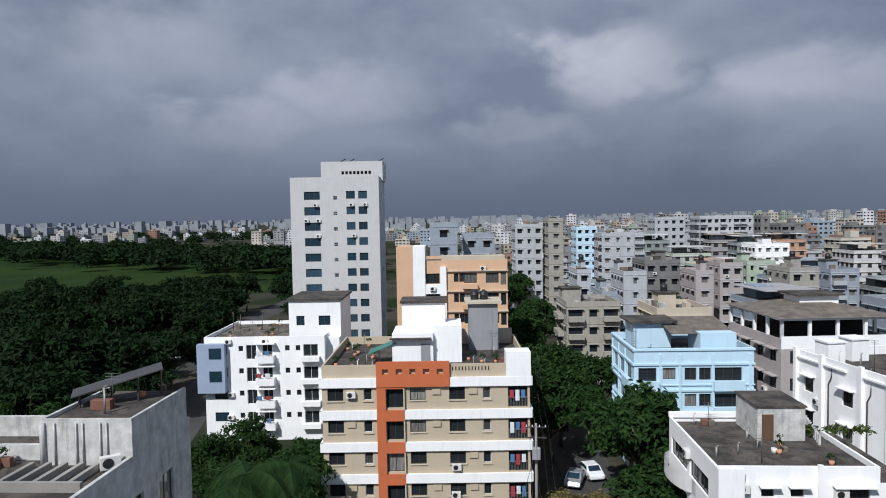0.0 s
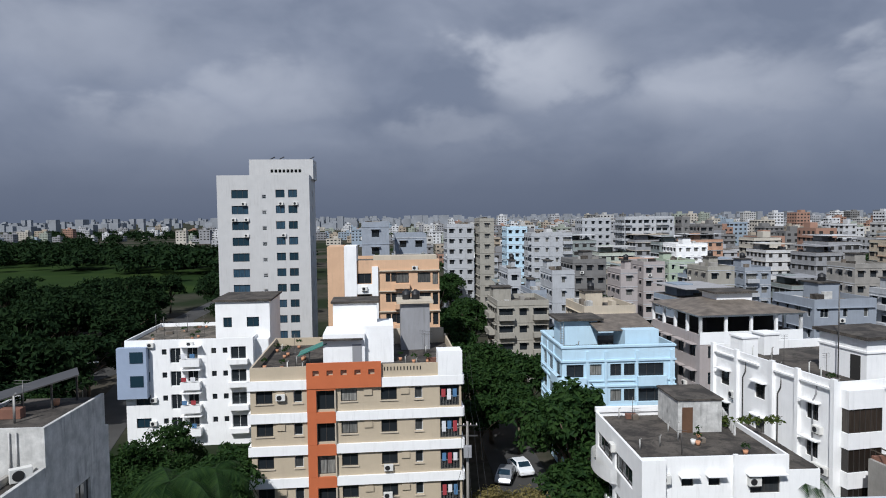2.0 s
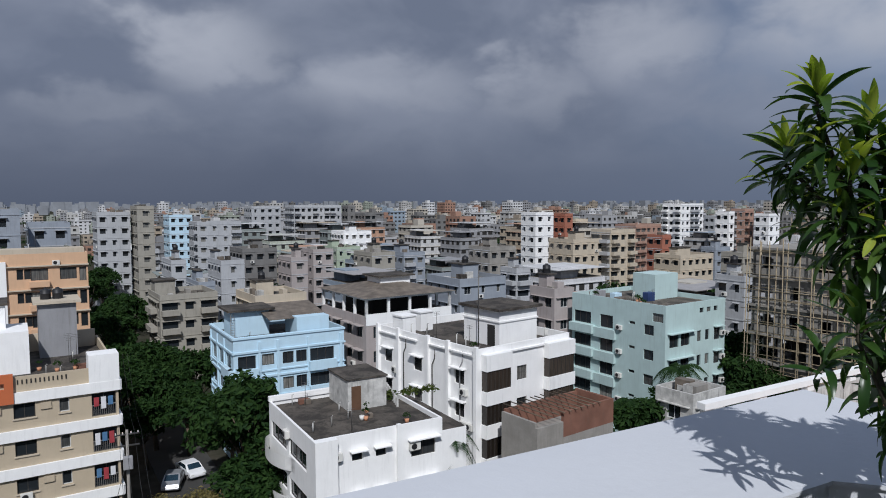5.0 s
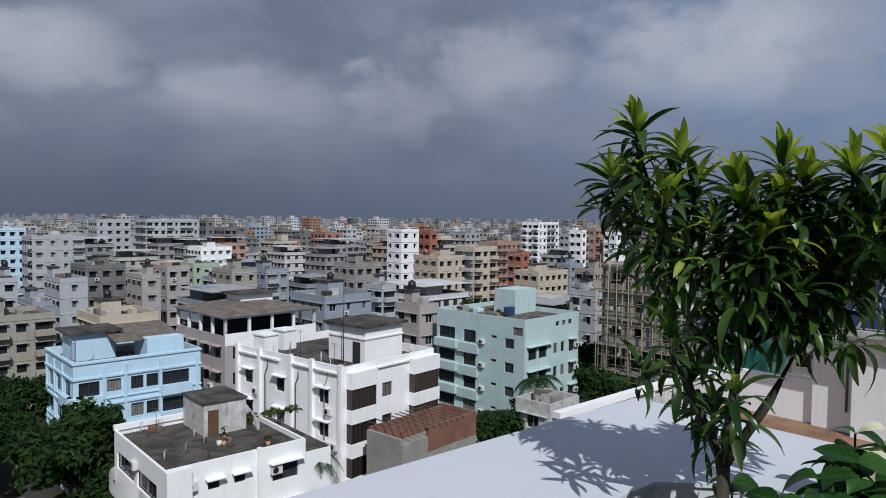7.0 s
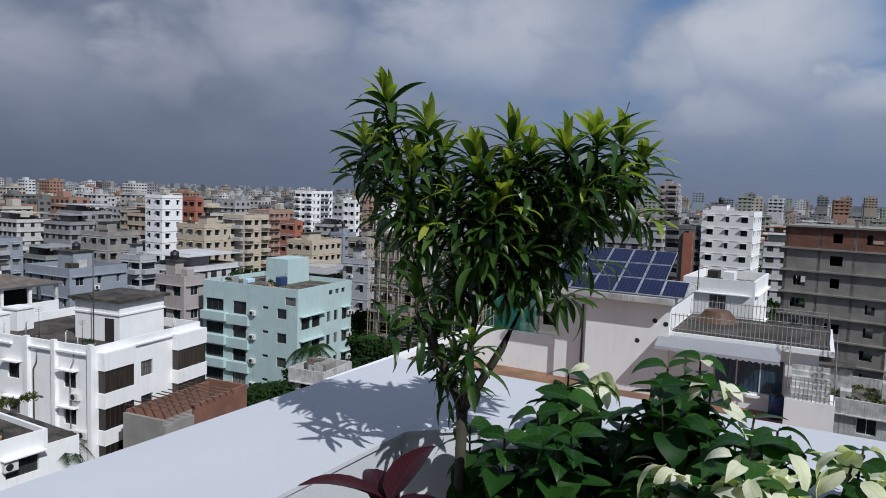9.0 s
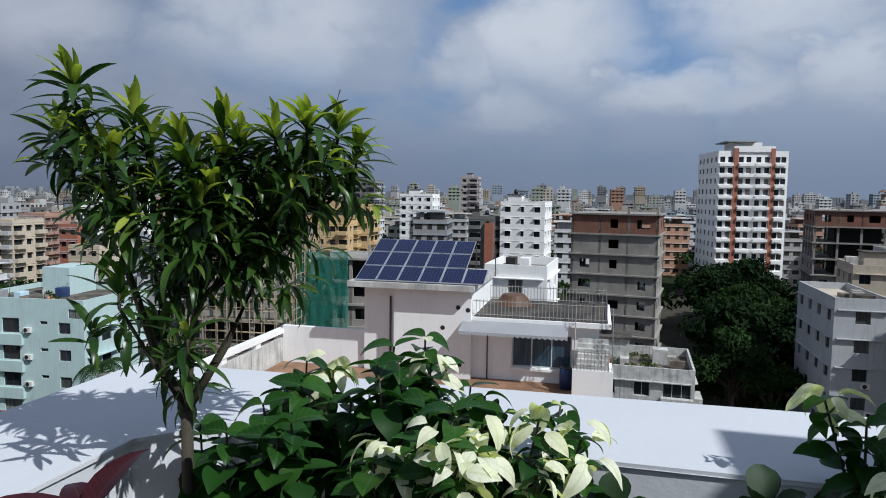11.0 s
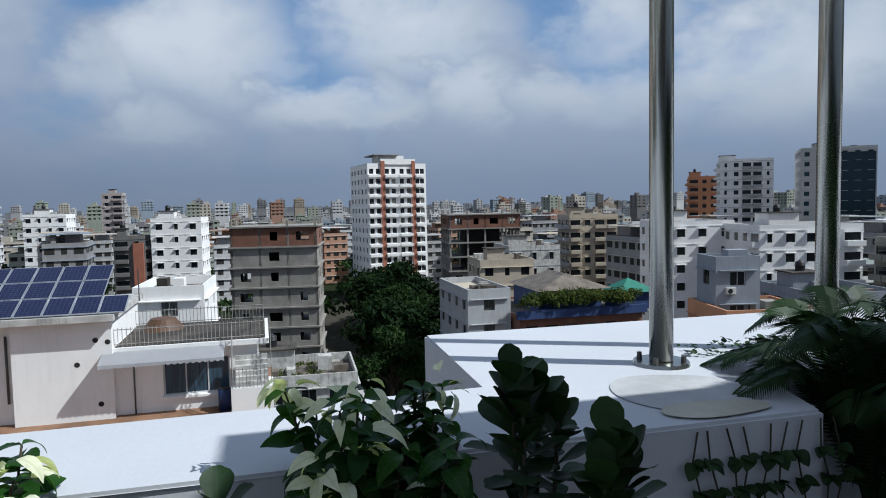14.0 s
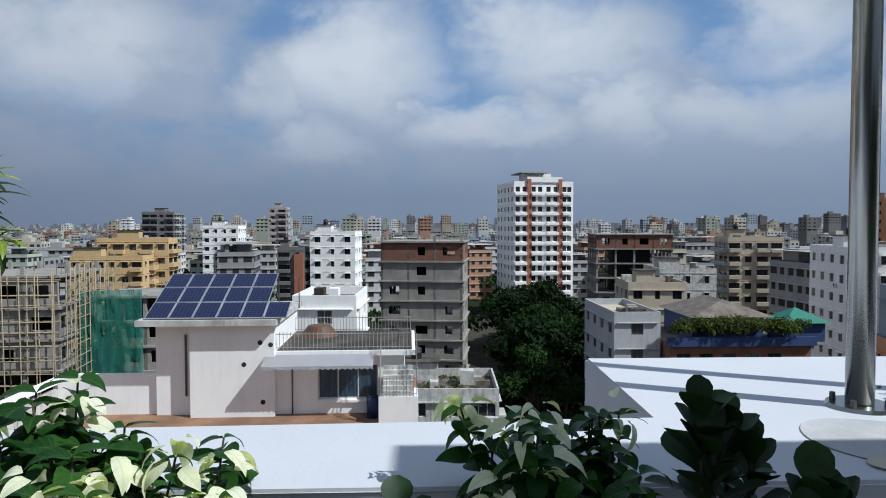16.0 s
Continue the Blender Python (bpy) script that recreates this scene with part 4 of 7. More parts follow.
WOODB = material("brown_door_wood", (0.13, 0.07, 0.04), 0.6, 0.3, 1.0, bump=0.15)


def low_roof_house():
    root = thing("low_house", "low white house with a stained flat roof and roof room", "building", pose(12.45, 43.4, 0, 0, 0, 2.5))
    w, d, h = 10.0, 10.6, 12.6
    tops = [11.6, 8.6]
    s = rows((2.8, 4.6), tops, 0.8, 0.6) + rows((7.4,), tops, 2.0, 1.2)
    wv = rows((0.6, 5.2), tops, 4.0, 1.3)
    shell(root, w, d, h, 0.35, {"S": s, "W": wv}, WHITE, ROOFD)
    add_windows(root, "S", w, d, s, FRAMED, GLASS)
    add_windows(root, "W", w, d, wv, FRAMED, GLASS)
    for k in range(2):
        bm = bmesh.new()
        n, zb, zt = 16, tops[k] - 2.4, tops[k] - 1.35
        arc = [(-0.95 * math.sin(math.pi * min(q / n * 1.15, 1.0)) ** 0.6 - 0.002, d * (1 - 0.62 * q / n)) for q in range(n + 1)]
        lo, hi = [[bm.verts.new((px, py, zz)) for px, py in arc] for zz in (zb, zt)]
        for q in range(n):
            bm.faces.new((lo[q], lo[q + 1], hi[q + 1], hi[q]))
        bmesh.ops.solidify(bm, geom=bm.faces[:], thickness=0.12)
        part("curved_balcony", bm, WHITE, root)
        for u0, u1 in ((2.6, 3.9), (4.4, 5.7), (7.1, 9.7)):
            slab(root, "sunshade", "S", w, d, u0, u1, tops[k] + 0.12, tops[k] + 0.2, 0.5, WHITE)
    slab(root, "wall_step", "S", w, d, 0.0, 1.6, 0, h + 0.35, 0.5, WHITE)
    slab(root, "pilaster", "S", w, d, 6.2, 6.5, 0, h + 0.5, 0.25, WHITE)
    part("parapet_rim", bm_box(-0.06, d - 0.3, h + 0.35, w, d + 0.06, h + 0.75), WHITE, root)
    part("roof_bucket", solid_tube([(5.0, 3.4, h), (5.0, 3.4, h + 0.35)], 0.16, 0.19, 10), ACWHITE, root)
    part("roof_room", bm_box(4.9, 5.9, h, 8.2, 10.0, h + 2.4), WHITE_OLD, root)
    part("roof_room_slab", bm_box(4.8, 5.8, h + 2.4, 8.3, 10.1, h + 2.52), ROOFD, root)
    part("roof_door", bm_box(5.2, 5.86, h, 6.0, 5.9, h + 1.9), WOODB, root)
    part("side_wing", bm_box(w - 0.02, 0.8, 0, w + 2.6, d, h - 1.0), WHITE, root)
    part("side_wing_roof", bm_box(w + 0.1, 0.9, h - 1.0, w + 2.5, d - 0.1, h - 0.92), ROOFD, root)
    for k in range(9):
        part("parapet_pier", bm_box(8.7 + 0.14 * k, 5.0 + 0.55 * k, h, 8.85 + 0.14 * k, 5.15 + 0.55 * k, h + 0.75), WHITE_OLD, root)
    air_conditioner(on_wall(root, "W", w, d, 5.0, 11.5))
    air_conditioner(on_wall(root, "S", w, d, 1.6, 11.3))
    air_conditioner(on_wall(root, "S", w, d, 7.6, 11.0))
    return root


LOW_ROOF_HOUSE = low_roof_house()


def mint_house():
    w, d, h = 11.6, 14.6, 16.4
    root = thing("apartment_building", "mint green apartment block with corner balconies", "building", pose(57.3, 55.9, 0, 0, 0, 7.2))
    tops = [14.8 - 2.95 * k for k in range(5)]
    low = [13.5 - 2.95 * k for k in range(4)]
    s = rows((0.8, 2.9), low, 1.7, 1.5) + rows((6.0, 7.6), low, 0.8, 1.3) + rows((9.4,), low, 1.2, 1.5) + rows((6.4, 7.8, 9.2), [16.2], 0.8, 0.6)
    wv = rows((0.4,), tops, 2.9, 1.5) + rows((4.8,), tops, 2.1, 1.6) + rows((11.6,), [t - 0.3 for t in tops], 1.4, 1.2) + rows((9.4,), [t - 0.2 for t in tops], 0.9, 0.35) + rows((12.8,), [16.0], 1.5, 1.0)
    shell(root, w, d, h, 0.6, {"S": s, "W": wv}, MINT, ROOF)
    add_windows(root, "S", w, d, s, FRAMED, GLASS)
    add_windows(root, "W", w, d, wv, FRAMED, GLASS)
    for t in tops:
        slab(root, "balcony", "W", w, d, 0.1, 4.0, t - 2.6, t - 1.55, 0.7, MINT)
        slab(root, "balcony", "W", w, d, 4.0, 7.4, t - 2.9, t - 1.7, 0.35, MINT)
    for t in low:
        slab(root, "sunshade", "S", w, d, 0.4, 5.2, t + 0.15, t + 0.25, 0.55, MINT)
        slab(root, "sunshade", "S", w, d, 9.2, 11.0, t + 0.15, t + 0.25, 0.5, MINT)
    part("stair_house", bm_box(6.4, 6.5, h, 11.0, 10.0, h + 3.2), MINT, root)
    for k, t in enumerate(low):
        air_conditioner(on_wall(root, "W", w, d, 8.0, t - 0.2))
        air_conditioner(on_wall(root, "S", w, d, 10.9, t - 1.0))
    for k, (x, y) in enumerate(((1.5, 8), (3.0, 10), (2.2, 12), (4.5, 6))):
        part("roof_clutter", soft_box(x, y, h, x + 1.3, y + 0.9, h + 0.5 + 0.2 * k, 0.05), [TIN, BLUE, GREYW, NAVY][k], root)
    return root


MINT_HOUSE = mint_house()


def old_house():
    root = thing("old_house", "weathered white house with black rain stains and a tin roof", "building", pose(-28.2, 22.6, 0, 0, 0, 3.0))
    w, d, h = 11.4, 11.0, 18.1
    e = rows((1.2, 4.4, 7.4), [16.6, 13.4, 10.2], 1.5, 1.7)
    shell(root, w, d, h, 0.4, {"E": e, "S": rows((2, 6), [15], 1.4, 1.3)}, WHITE_OLD, ROOFD)
    add_windows(root, "E", w, d, e, FRAMED, GLASS)
    part("upper_room", bm_box(7.2, 5.0, h, w + 0.02, 10.6, h + 1.9), WHITE_OLD, root)
    part("upper_roof", bm_box(7.35, 5.15, h + 1.9, w - 0.15, 10.5, h + 1.93), ROOFD, root)
    for x0, y0, x1, y1 in ((7.2, 5.0, w + 0.02, 5.15), (7.2, 5.15, 7.35, 10.6), (w - 0.13, 5.15, w + 0.02, 10.6)):
        part("upper_kerb", bm_box(x0, y0, h + 1.9, x1, y1, h + 2.1), WHITE_OLD, root)
    for k, x in enumerate((7.35, 7.9, 8.9, 9.2, 10.0, 10.3)):
        part("rain_pipe", solid_tube([(x, 4.93, h), (x, 4.93, h + 1.95)], 0.035 if k else 0.12, sides=6), WHITE_OLD, root)
    sheet = part("tin_sheet", bm_box(-2.1, -0.9, -0.03, 2.1, 0.9, 0.03), STEEL, root)
    sheet.matrix_basis = pose(8.9, 8.6, h + 3.0, 0, -13, 28)
    for x, y, z in ((7.6, 7.4, 2.65), (9.9, 8.6, 3.1), (10.4, 10.0, 3.3), (8.2, 9.2, 2.9)):
        part("prop", bm_box(x - 0.04, y - 0.04, h + 1.93, x + 0.04, y + 0.04, h + z), STEEL, root)
    for k in range(5):
        part("beam_stub", bm_box(7.0 + k * 0.75, 2.2, h, 7.2 + k * 0.75, 4.6, h + 0.3), CONCRETE, root)
    part("roof_wall", bm_box(5.2, 0.5, h, 5.5, 5.0, h + 0.45), WHITE_OLD, root)
    part("roof_wall", bm_box(0.2, 5.6, h, 7.2, 5.9, h + 0.7), WHITE_OLD, root)
    part("roof_wall", bm_box(0.2, 9.0, h, 7.2, 9.3, h + 1.0), WHITE_OLD, root)
    part("roof_wall", bm_box(7.0, 2.0, h, 10.8, 2.2, h + 0.4), CONCRETE, root)
    air_conditioner(root.matrix_basis @ pose(10.6, 4.6, h + 0.05, 0, 0, 35))
    return root


OLD_HOUSE = old_house()
mid_house(-38, 22, 4, 9, 10, 17.2, WHITE_OLD, "weathered white flat-roofed house", seed=3, stair=False, sides="SE")


def solar_house():
    """The neighbour's roof terrace with a penthouse, railing and a solar array."""
    root = thing("penthouse_building", "white terrace house with a penthouse, awning and railings", "building", pose(28.4, 0.9, 0, 0, 0, 3.0))
    z0 = 21.1
    zf = z0 - 0.54
    part("wall", bm_box(-9.6, -0.2, 0, 8, 15.7, zf - 0.15), WHITE, root)
    tile = material("terracotta_floor_tiles", (0.30, 0.17, 0.10), 0.8, 0.4, 1.0, 5.0, bump=0.2)
    part("terrace_floor", bm_box(-9.6, -0.2, zf - 0.15, 8, 15.7, zf), tile, root)
    # north parapet with a raised rail on posts
    part("parapet", bm_box(-9.8, 15.5, z0 - 0.9, 1.85, 15.75, z0 + 0.62), WHITE_OLD, root)
    part("parapet_rail", bm_box(-9.8, 15.45, z0 + 0.86, 1.85, 15.8, z0 + 1.08), WHITE, root)
    part("service_pipe", solid_tube([(1.34, 9.9, z0 + 0.3), (1.34, 9.9, z0 + 3.0)], 0.05, sides=6), STEEL, root)
    for k in range(4):
        part("parapet_post", bm_box(-9.7 + 2.9 * k, 15.5, z0 + 0.62, -9.3 + 2.9 * k, 15.75, z0 + 0.86), WHITE, root)
    part("inner_wall", bm_box(1.6, 11.2, zf, 1.85, 15.5, z0 + 1.25), WHITE, root)
    # main block
    part("penthouse_wall", bm_box(0.9, 6.0, zf, 7.0, 9.6, z0 + 3.5), WHITE, root)
    part("penthouse_wall", bm_box(1.4, 9.6, zf, 7.0, 11.2, z0 + 3.5), WHITE, root)
    part("penthouse_roof", bm_box(0.4, 5.8, z0 + 3.5, 7.4, 11.7, z0 + 3.75), WHITE_OLD, root)
    # lower block with the sliding window
    hole = [(1.8, zf + 0.62, 4.45, zf + 2.15)]
    bm = bmesh.new()
    facade(bm, "W", 5.0, 5.6, zf, zf + 2.6, hole, 0.15)
    for s in "SEN":
        facade(bm, s, 5.0, 5.6, zf, zf + 2.6, [])
    f = part("garden_room", bm, WHITE, root)
    f.matrix_basis = pose(1.3, 0.9 - 0.5, 0)
    add_windows(f, "W", 5.0, 5.6, hole, FRAME, GLASSB)
    part("window_sill", bm_box(-0.12, 1.1, zf + 0.5, 0.0, 3.85, zf + 0.6), WHITE, f)
    part("garden_roof", bm_box(1.05, -0.1, zf + 2.6, 6.5, 6.0, zf + 2.82), WHITE, root)
    part("roof_deck", bm_box(1.2, 0.05, zf + 2.82, 6.4, 5.95, zf + 2.85), ROOFD, root)
    part("down_pipe", solid_tube([(1.26, 5.3, zf), (1.26, 5.3, zf + 2.1)], 0.03, sides=6), STEEL, root)
    # awning with scalloped edge
    bm = bmesh.new()
    n = 40
    top = [bm.verts.new((1.2, 1.7 + 4.7 * k / n, zf + 2.72)) for k in range(n + 1)]
    low = [bm.verts.new((0.05, 1.7 + 4.7 * k / n, zf + 2.36)) for k in range(n + 1)]
    hem = [bm.verts.new((0.03, 1.7 + 4.7 * k / n, zf + 2.20 + 0.06 * (k % 2))) for k in range(n + 1)]
    for a, b in ((top, low), (low, hem)):
        for k in range(n):
            bm.faces.new((a[k], b[k], b[k + 1], a[k + 1]))
    bmesh.ops.solidify(bm, geom=bm.faces[:], thickness=0.03)
    part("awning", bm, LEDGE, root, "white awning with a scalloped hem")
    # railings on the roof of the garden room
    def railing(name, a, b, hgt, gap=0.16):
        a, b = Vector(a), Vector(b)
        bm = bmesh.new()
        n = max(int((b - a).length / gap), 2)
        for k in range(n + 1):
            p = a.lerp(b, k / n)
            tube(bm, [p, p + Vector((0, 0, hgt))], 0.014, sides=4)
        for q in (0.12, hgt * 0.9):
            tube(bm, [a + Vector((0, 0, q)), b + Vector((0, 0, q))], 0.018, sides=4)
        return part(name, bm, RAIL, root)
    zr = zf + 2.82
    railing("railing", (1.25, 0.1, zr), (1.25, 6.0, zr), 0.8)
    railing("railing", (1.25, 0.1, zr), (6.3, 0.1, zr), 0.8)
    railing("railing", (6.3, 0.1, zr), (6.3, 6.0, zr), 0.8)
    # outside stair: side walls, steps and sloping handrails
    part("stair_side", bm_box(-0.5, -0.2, zf, 1.05, 1.45, zf + 1.15), WHITE, root)
    for k in range(6):
        part("step", bm_box(-0.3 + 0.25 * k, 0.0, zf + 1.15, 1.04, 1.3, zf + 1.15 + 0.17 * (k + 1)) if k == 0 else bm_box(-0.3 + 0.25 * k, 0.0, zf + 1.15 + 0.17 * k, 1.04, 1.3, zf + 1.15 + 0.17 * (k + 1)), WHITE_OLD, root)
    railing("railing", (-0.45, 1.4, zf + 1.15), (1.0, 1.4, zr), 0.75, 0.13)
    railing("railing", (-0.45, -0.15, zf + 1.15), (1.0, -0.15, zr), 0.75, 0.13)
    railing("railing", (-0.45, -0.15, zf + 1.15), (-0.45, 1.4, zf + 1.15), 0.85, 0.14)
    # brown tank cover on the deck
    bm = bmesh.new()
    bmesh.ops.create_cone(bm, cap_ends=True, segments=20, radius1=0.95, radius2=0.55, depth=0.5, matrix=pose(5.0, 4.6, zf + 3.10))
    part("tank_cover", bm, WOODB, root, "brown domed tank cover")
    drum = thing("drum", "dark blue plastic drum beside the terrace window", "drum", root.matrix_basis @ pose(0.6, 1.75, zf))
    part("body", solid_tube([(0, 0, 0), (0, 0, 0.9)], 0.27, 0.27, 14), material("blue_plastic", (0.02, 0.04, 0.12), 0.4, 0.1, bump=0.05), drum)
    part("lid", solid_tube([(0, 0, 0.9), (0, 0, 0.95)], 0.24, 0.22, 14), DARK, drum)
    # wall stains
    for y, z in ((6.6, z0 + 2.7), (7.3, z0 + 1.75), (6.5, z0 + 0.1), (6.15, z0 + 2.6)):
        bm = bmesh.new()
        bmesh.ops.create_circle(bm, cap_ends=True, segments=9, radius=0.11, matrix=pose(0.895, y, z, 0, -90))
        part("wall_hole", bm, DARK, root)
    # solar array on its frame
    arr = thing("solar_array", "blue photovoltaic panels on a tilted roof frame", "solar panels", root.matrix_basis @ pose(0.6, 5.4, z0 + 3.8))
    cell = bpy.data.materials.new("solar_cells")
    cell.use_nodes = True
    g = Nodes(cell.node_tree)
    co = g.n("ShaderNodeTexCoord").outputs["Object"]
    br = g.n("ShaderNodeTexBrick", Vector=co)
    br.offset = 0.0
    for k, v in (("Color1", (0.008, 0.011, 0.040, 1)), ("Color2", (0.011, 0.014, 0.052, 1)), ("Mortar", (0.035, 0.042, 0.085, 1)), ("Scale", 1.0), ("Mortar Size", 0.008), ("Brick Width", 0.165), ("Row Height", 0.165)):
        br.inputs[k].default_value = v
    p = g.n("ShaderNodeBsdfPrincipled", Roughness=0.22)
    g.put(p.inputs["Base Color"], br.outputs["Color"])
    out = g.n("ShaderNodeOutputMaterial")
    cell.node_tree.links.new(p.outputs[0], out.inputs[0])
    alu = material("panel_frame_aluminium", (0.62, 0.63, 0.66), 0.35, 0.05, metal=0.7, bump=0)
    tilt = 24.0
    for r_ in range(3):
        for c in range(6):
            if c == 0 and r_ > 0:
                continue
            q = pose(0, 0, 0, 0, -tilt, 0) @ pose(r_ * 1.34, c * 1.0, 0)
            pan = part("panel", bm_box(0, 0, 0, 1.3, 0.97, 0.035), alu, arr)
            pan.matrix_basis = q
            part("cell_sheet", bm_box(0.035, 0.035, 0.03, 1.265, 0.935, 0.039), cell, pan)
    for c in range(7):
        part("strut", bm_box(3.3, c * 0.95 - 0.02, 0, 3.36, c * 0.95 + 0.02, 1.45), STEEL, arr)
    return root


solar_house()


def frame_house(x, y, rot, w, d, h, label, storeys, brick_top=False, bays=4, wall=None):
    """A concrete frame under construction: slabs, columns and rough infill walls."""
    root = thing("unfinished_building", label, "building", pose(x, y, 0, 0, 0, rot))
    pitch = h / storeys
    r = random.Random(int(x * 3 + y))
    for k in range(storeys + 1):
        part("slab", bm_box(-0.35, -0.35, k * pitch - 0.25, w + 0.35, d + 0.35, k * pitch), CONCRETE, root)
    for i in range(bays + 1):
        for j in range(bays + 1):
            if i in (0, bays) or j in (0, bays):
                part("column", bm_box(i * (w - 0.4) / bays, j * (d - 0.4) / bays, 0, i * (w - 0.4) / bays + 0.4, j * (d - 0.4) / bays + 0.4, h + (0.9 if r.random() < 0.5 else 0)), CONCRETE, root)
    # near-black block fills the open floors with painted inner shade
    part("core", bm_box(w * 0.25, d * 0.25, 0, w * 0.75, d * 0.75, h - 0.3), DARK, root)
    for s in "SWN":
        n = w if s in "SN" else d
        for k in range(storeys):
            holes = []
            st = n / bays
            for b in range(bays):
                if r.random() < 0.8:
                    ww = r.choice([1.2, 1.6, 2.0])
                    holes.append((b * st + (st - ww) / 2, k * pitch + 0.9, b * st + (st + ww) / 2, k * pitch + 2.3))
            if wall is None and r.random() < 0.25:
                continue
            bm = bmesh.new()
            facade(bm, s, w, d, k * pitch + 0.002, (k + 1) * pitch - 0.252, holes, 0.25)
            part("infill_wall", bm, (BRICK if brick_top and k >= storeys - 1 else (wall or CONCRETE)), root)
    for k in range(14):
        px, py = r.uniform(0, w), r.choice([0.1, d - 0.2, r.uniform(0, d)])
        part("starter_bar", solid_tube([(px, py, h), (px + 0.1, py, h + r.uniform(0.6, 1.4))], 0.03, sides=4), TIN, root)
    return root


def scaffold(root, side, w, d, h, gap=1.5, lift=1.35, seed=1):
    """Bamboo poles lashed to a wall."""
    r = random.Random(seed)
    f = side_map(side, w, d)
    n = w if side in "SN" else d
    bamboo = BAMBOO
    for layer in (0.7, 1.6):
        for k in range(int(n / gap) + 1):
            u = k * gap + r.uniform(-0.2, 0.2)
            part("scaffold_pole", solid_tube([f(u, -layer, 0), f(u + r.uniform(-0.3, 0.3), -layer, h + r.uniform(0, 1.5))], 0.06, sides=5), bamboo, root)
        for k in range(1, int(h / lift) + 1):
            part("scaffold_ledger", solid_tube([f(-0.6 + r.uniform(0, 1.5), -layer, k * lift + r.uniform(-0.25, 0.25)), f(n + 0.6, -layer, k * lift + r.uniform(-0.2, 0.2))], 0.05, sides=5), bamboo, root)


BAMBOO = material("bamboo", (0.36, 0.29, 0.19), 0.8, 0.3, 2.0, bump=0.1)
con = frame_house(110.0, -3.4, -6, 12, 13.6, 26.0, "unfinished grey concrete building with a red brick top storey", 8, True, 3, CONCRETE)
scf = frame_house(71.0, 40.5, 8, 12, 13.5, 23.5, "unfinished grey concrete frame behind bamboo scaffolding", 7, False, 4)
scaffold(scf, "W", 12, 13.5, 23.5)
scaffold(scf, "S", 12, 13.5, 23.5, seed=2)


def net_wall():
    net = bpy.data.materials.new("green_safety_net")
    net.use_nodes = True
    g = Nodes(net.node_tree)
    co = g.n("ShaderNodeTexCoord").outputs["Object"]
    col = g.mix(g.noise(co, 0.9, 4.0), (0.010, 0.10, 0.075, 1), (0.035, 0.27, 0.20, 1))
    p = g.n("ShaderNodeBsdfPrincipled", Roughness=0.8)
    g.put(p.inputs["Base Color"], col)
    tr = g.n("ShaderNodeBsdfTransparent")
    mx = g.n("ShaderNodeMixShader", Fac=g.ramp(g.noise(co, 0.45, 4.0), (0.3, 0.0), (0.75, 0.55)))
    net.node_tree.links.new(p.outputs[0], mx.inputs[1])
    net.node_tree.links.new(tr.outputs[0], mx.inputs[2])
    out = g.n("ShaderNodeOutputMaterial")
    net.node_tree.links.new(mx.outputs[0], out.inputs[0])
    bm = bmesh.new()
    n, m = 26, 24
    grid = [[bm.verts.new((0.35 * math.sin(j * 1.3 + i * 0.5) * noise.noise((i * 0.3, j * 0.4, 1)) + 0.25 * noise.noise((i * 0.7, j * 0.3, 5)), 6.6 * i / n, 21.4 * j / m)) for j in range(m + 1)] for i in range(n + 1)]
    for i in range(n):
        for j in range(m):
            bm.faces.new((grid[i][j], grid[i + 1][j], grid[i + 1][j + 1], grid[i][j + 1])).smooth = True
    bmesh.ops.solidify(bm, geom=bm.faces[:], thickness=0.02)
    ob = mesh_object("safety_net", bm, net)
    ob.matrix_basis = pose(77.0, 34.3, 0, 0, 0, 14)
    tagged(ob, "green safety net hung over bamboo scaffolding", "net")


net_wall()
behind = frame_house(79.0, 32.0, 8, 10, 8.0, 20.5, "unfinished concrete building wrapped in scaffolding", 7, False, 3)
scaffold(behind, "S", 10, 8.0, 20.0, seed=4)


def red_white_tower():
    w, d, h = 20.0, 18.4, 40.7
    root = thing("tower_block", "tall white residential tower with brick-red vertical strips", "building", pose(203.0, -39.2, 0, 0, 0, 10))
    tops = [39.8 - 2.95 * k for k in range(13)]
    cols = (0.5, 2.6, 5.4, 7.4, 10.0, 12.2, 15.0, 16.5)
    wv = rows(cols, tops, 1.3, 1.5)
    nv = rows((1.5, 5, 9, 13, 17), tops, 1.4, 1.4)
    shell(root, w, d, h, 0.7, {"W": wv, "N": nv}, WHITE, ROOF)
    add_windows(root, "W", w, d, wv, FRAMED, GLASS, single=True)
    add_windows(root, "N", w, d, nv, FRAMED, GLASS, single=True)
    slab(root, "red_strip", "W", w, d, 4.0, 5.2, 0, h + 1.4, 0.5, REDP)
    slab(root, "red_strip", "W", w, d, 13.7, 14.8, 0, h + 1.4, 0.5, REDP)
    slab(root, "head", "W", w, d, 4.0, 14.8, h + 0.4, h + 2.0, 0.4, WHITE)
    for t in tops:
        for u0, u1 in ((0.1, 3.8), (5.3, 9.0), (9.8, 13.6), (14.9, 17.5)):
            slab(root, "balcony", "W", w, d, u0, u1, t - 2.55, t - 1.75, 1.1, WHITE)
    part("roof_room", bm_box(3, 6, h, 10, 14, h + 3.2), WHITE, root)
    part("roof_slab", bm_box(1, 8, h + 3.2, 12, 16, h + 3.5), GREYW, root)
    return root


red_white_tower()


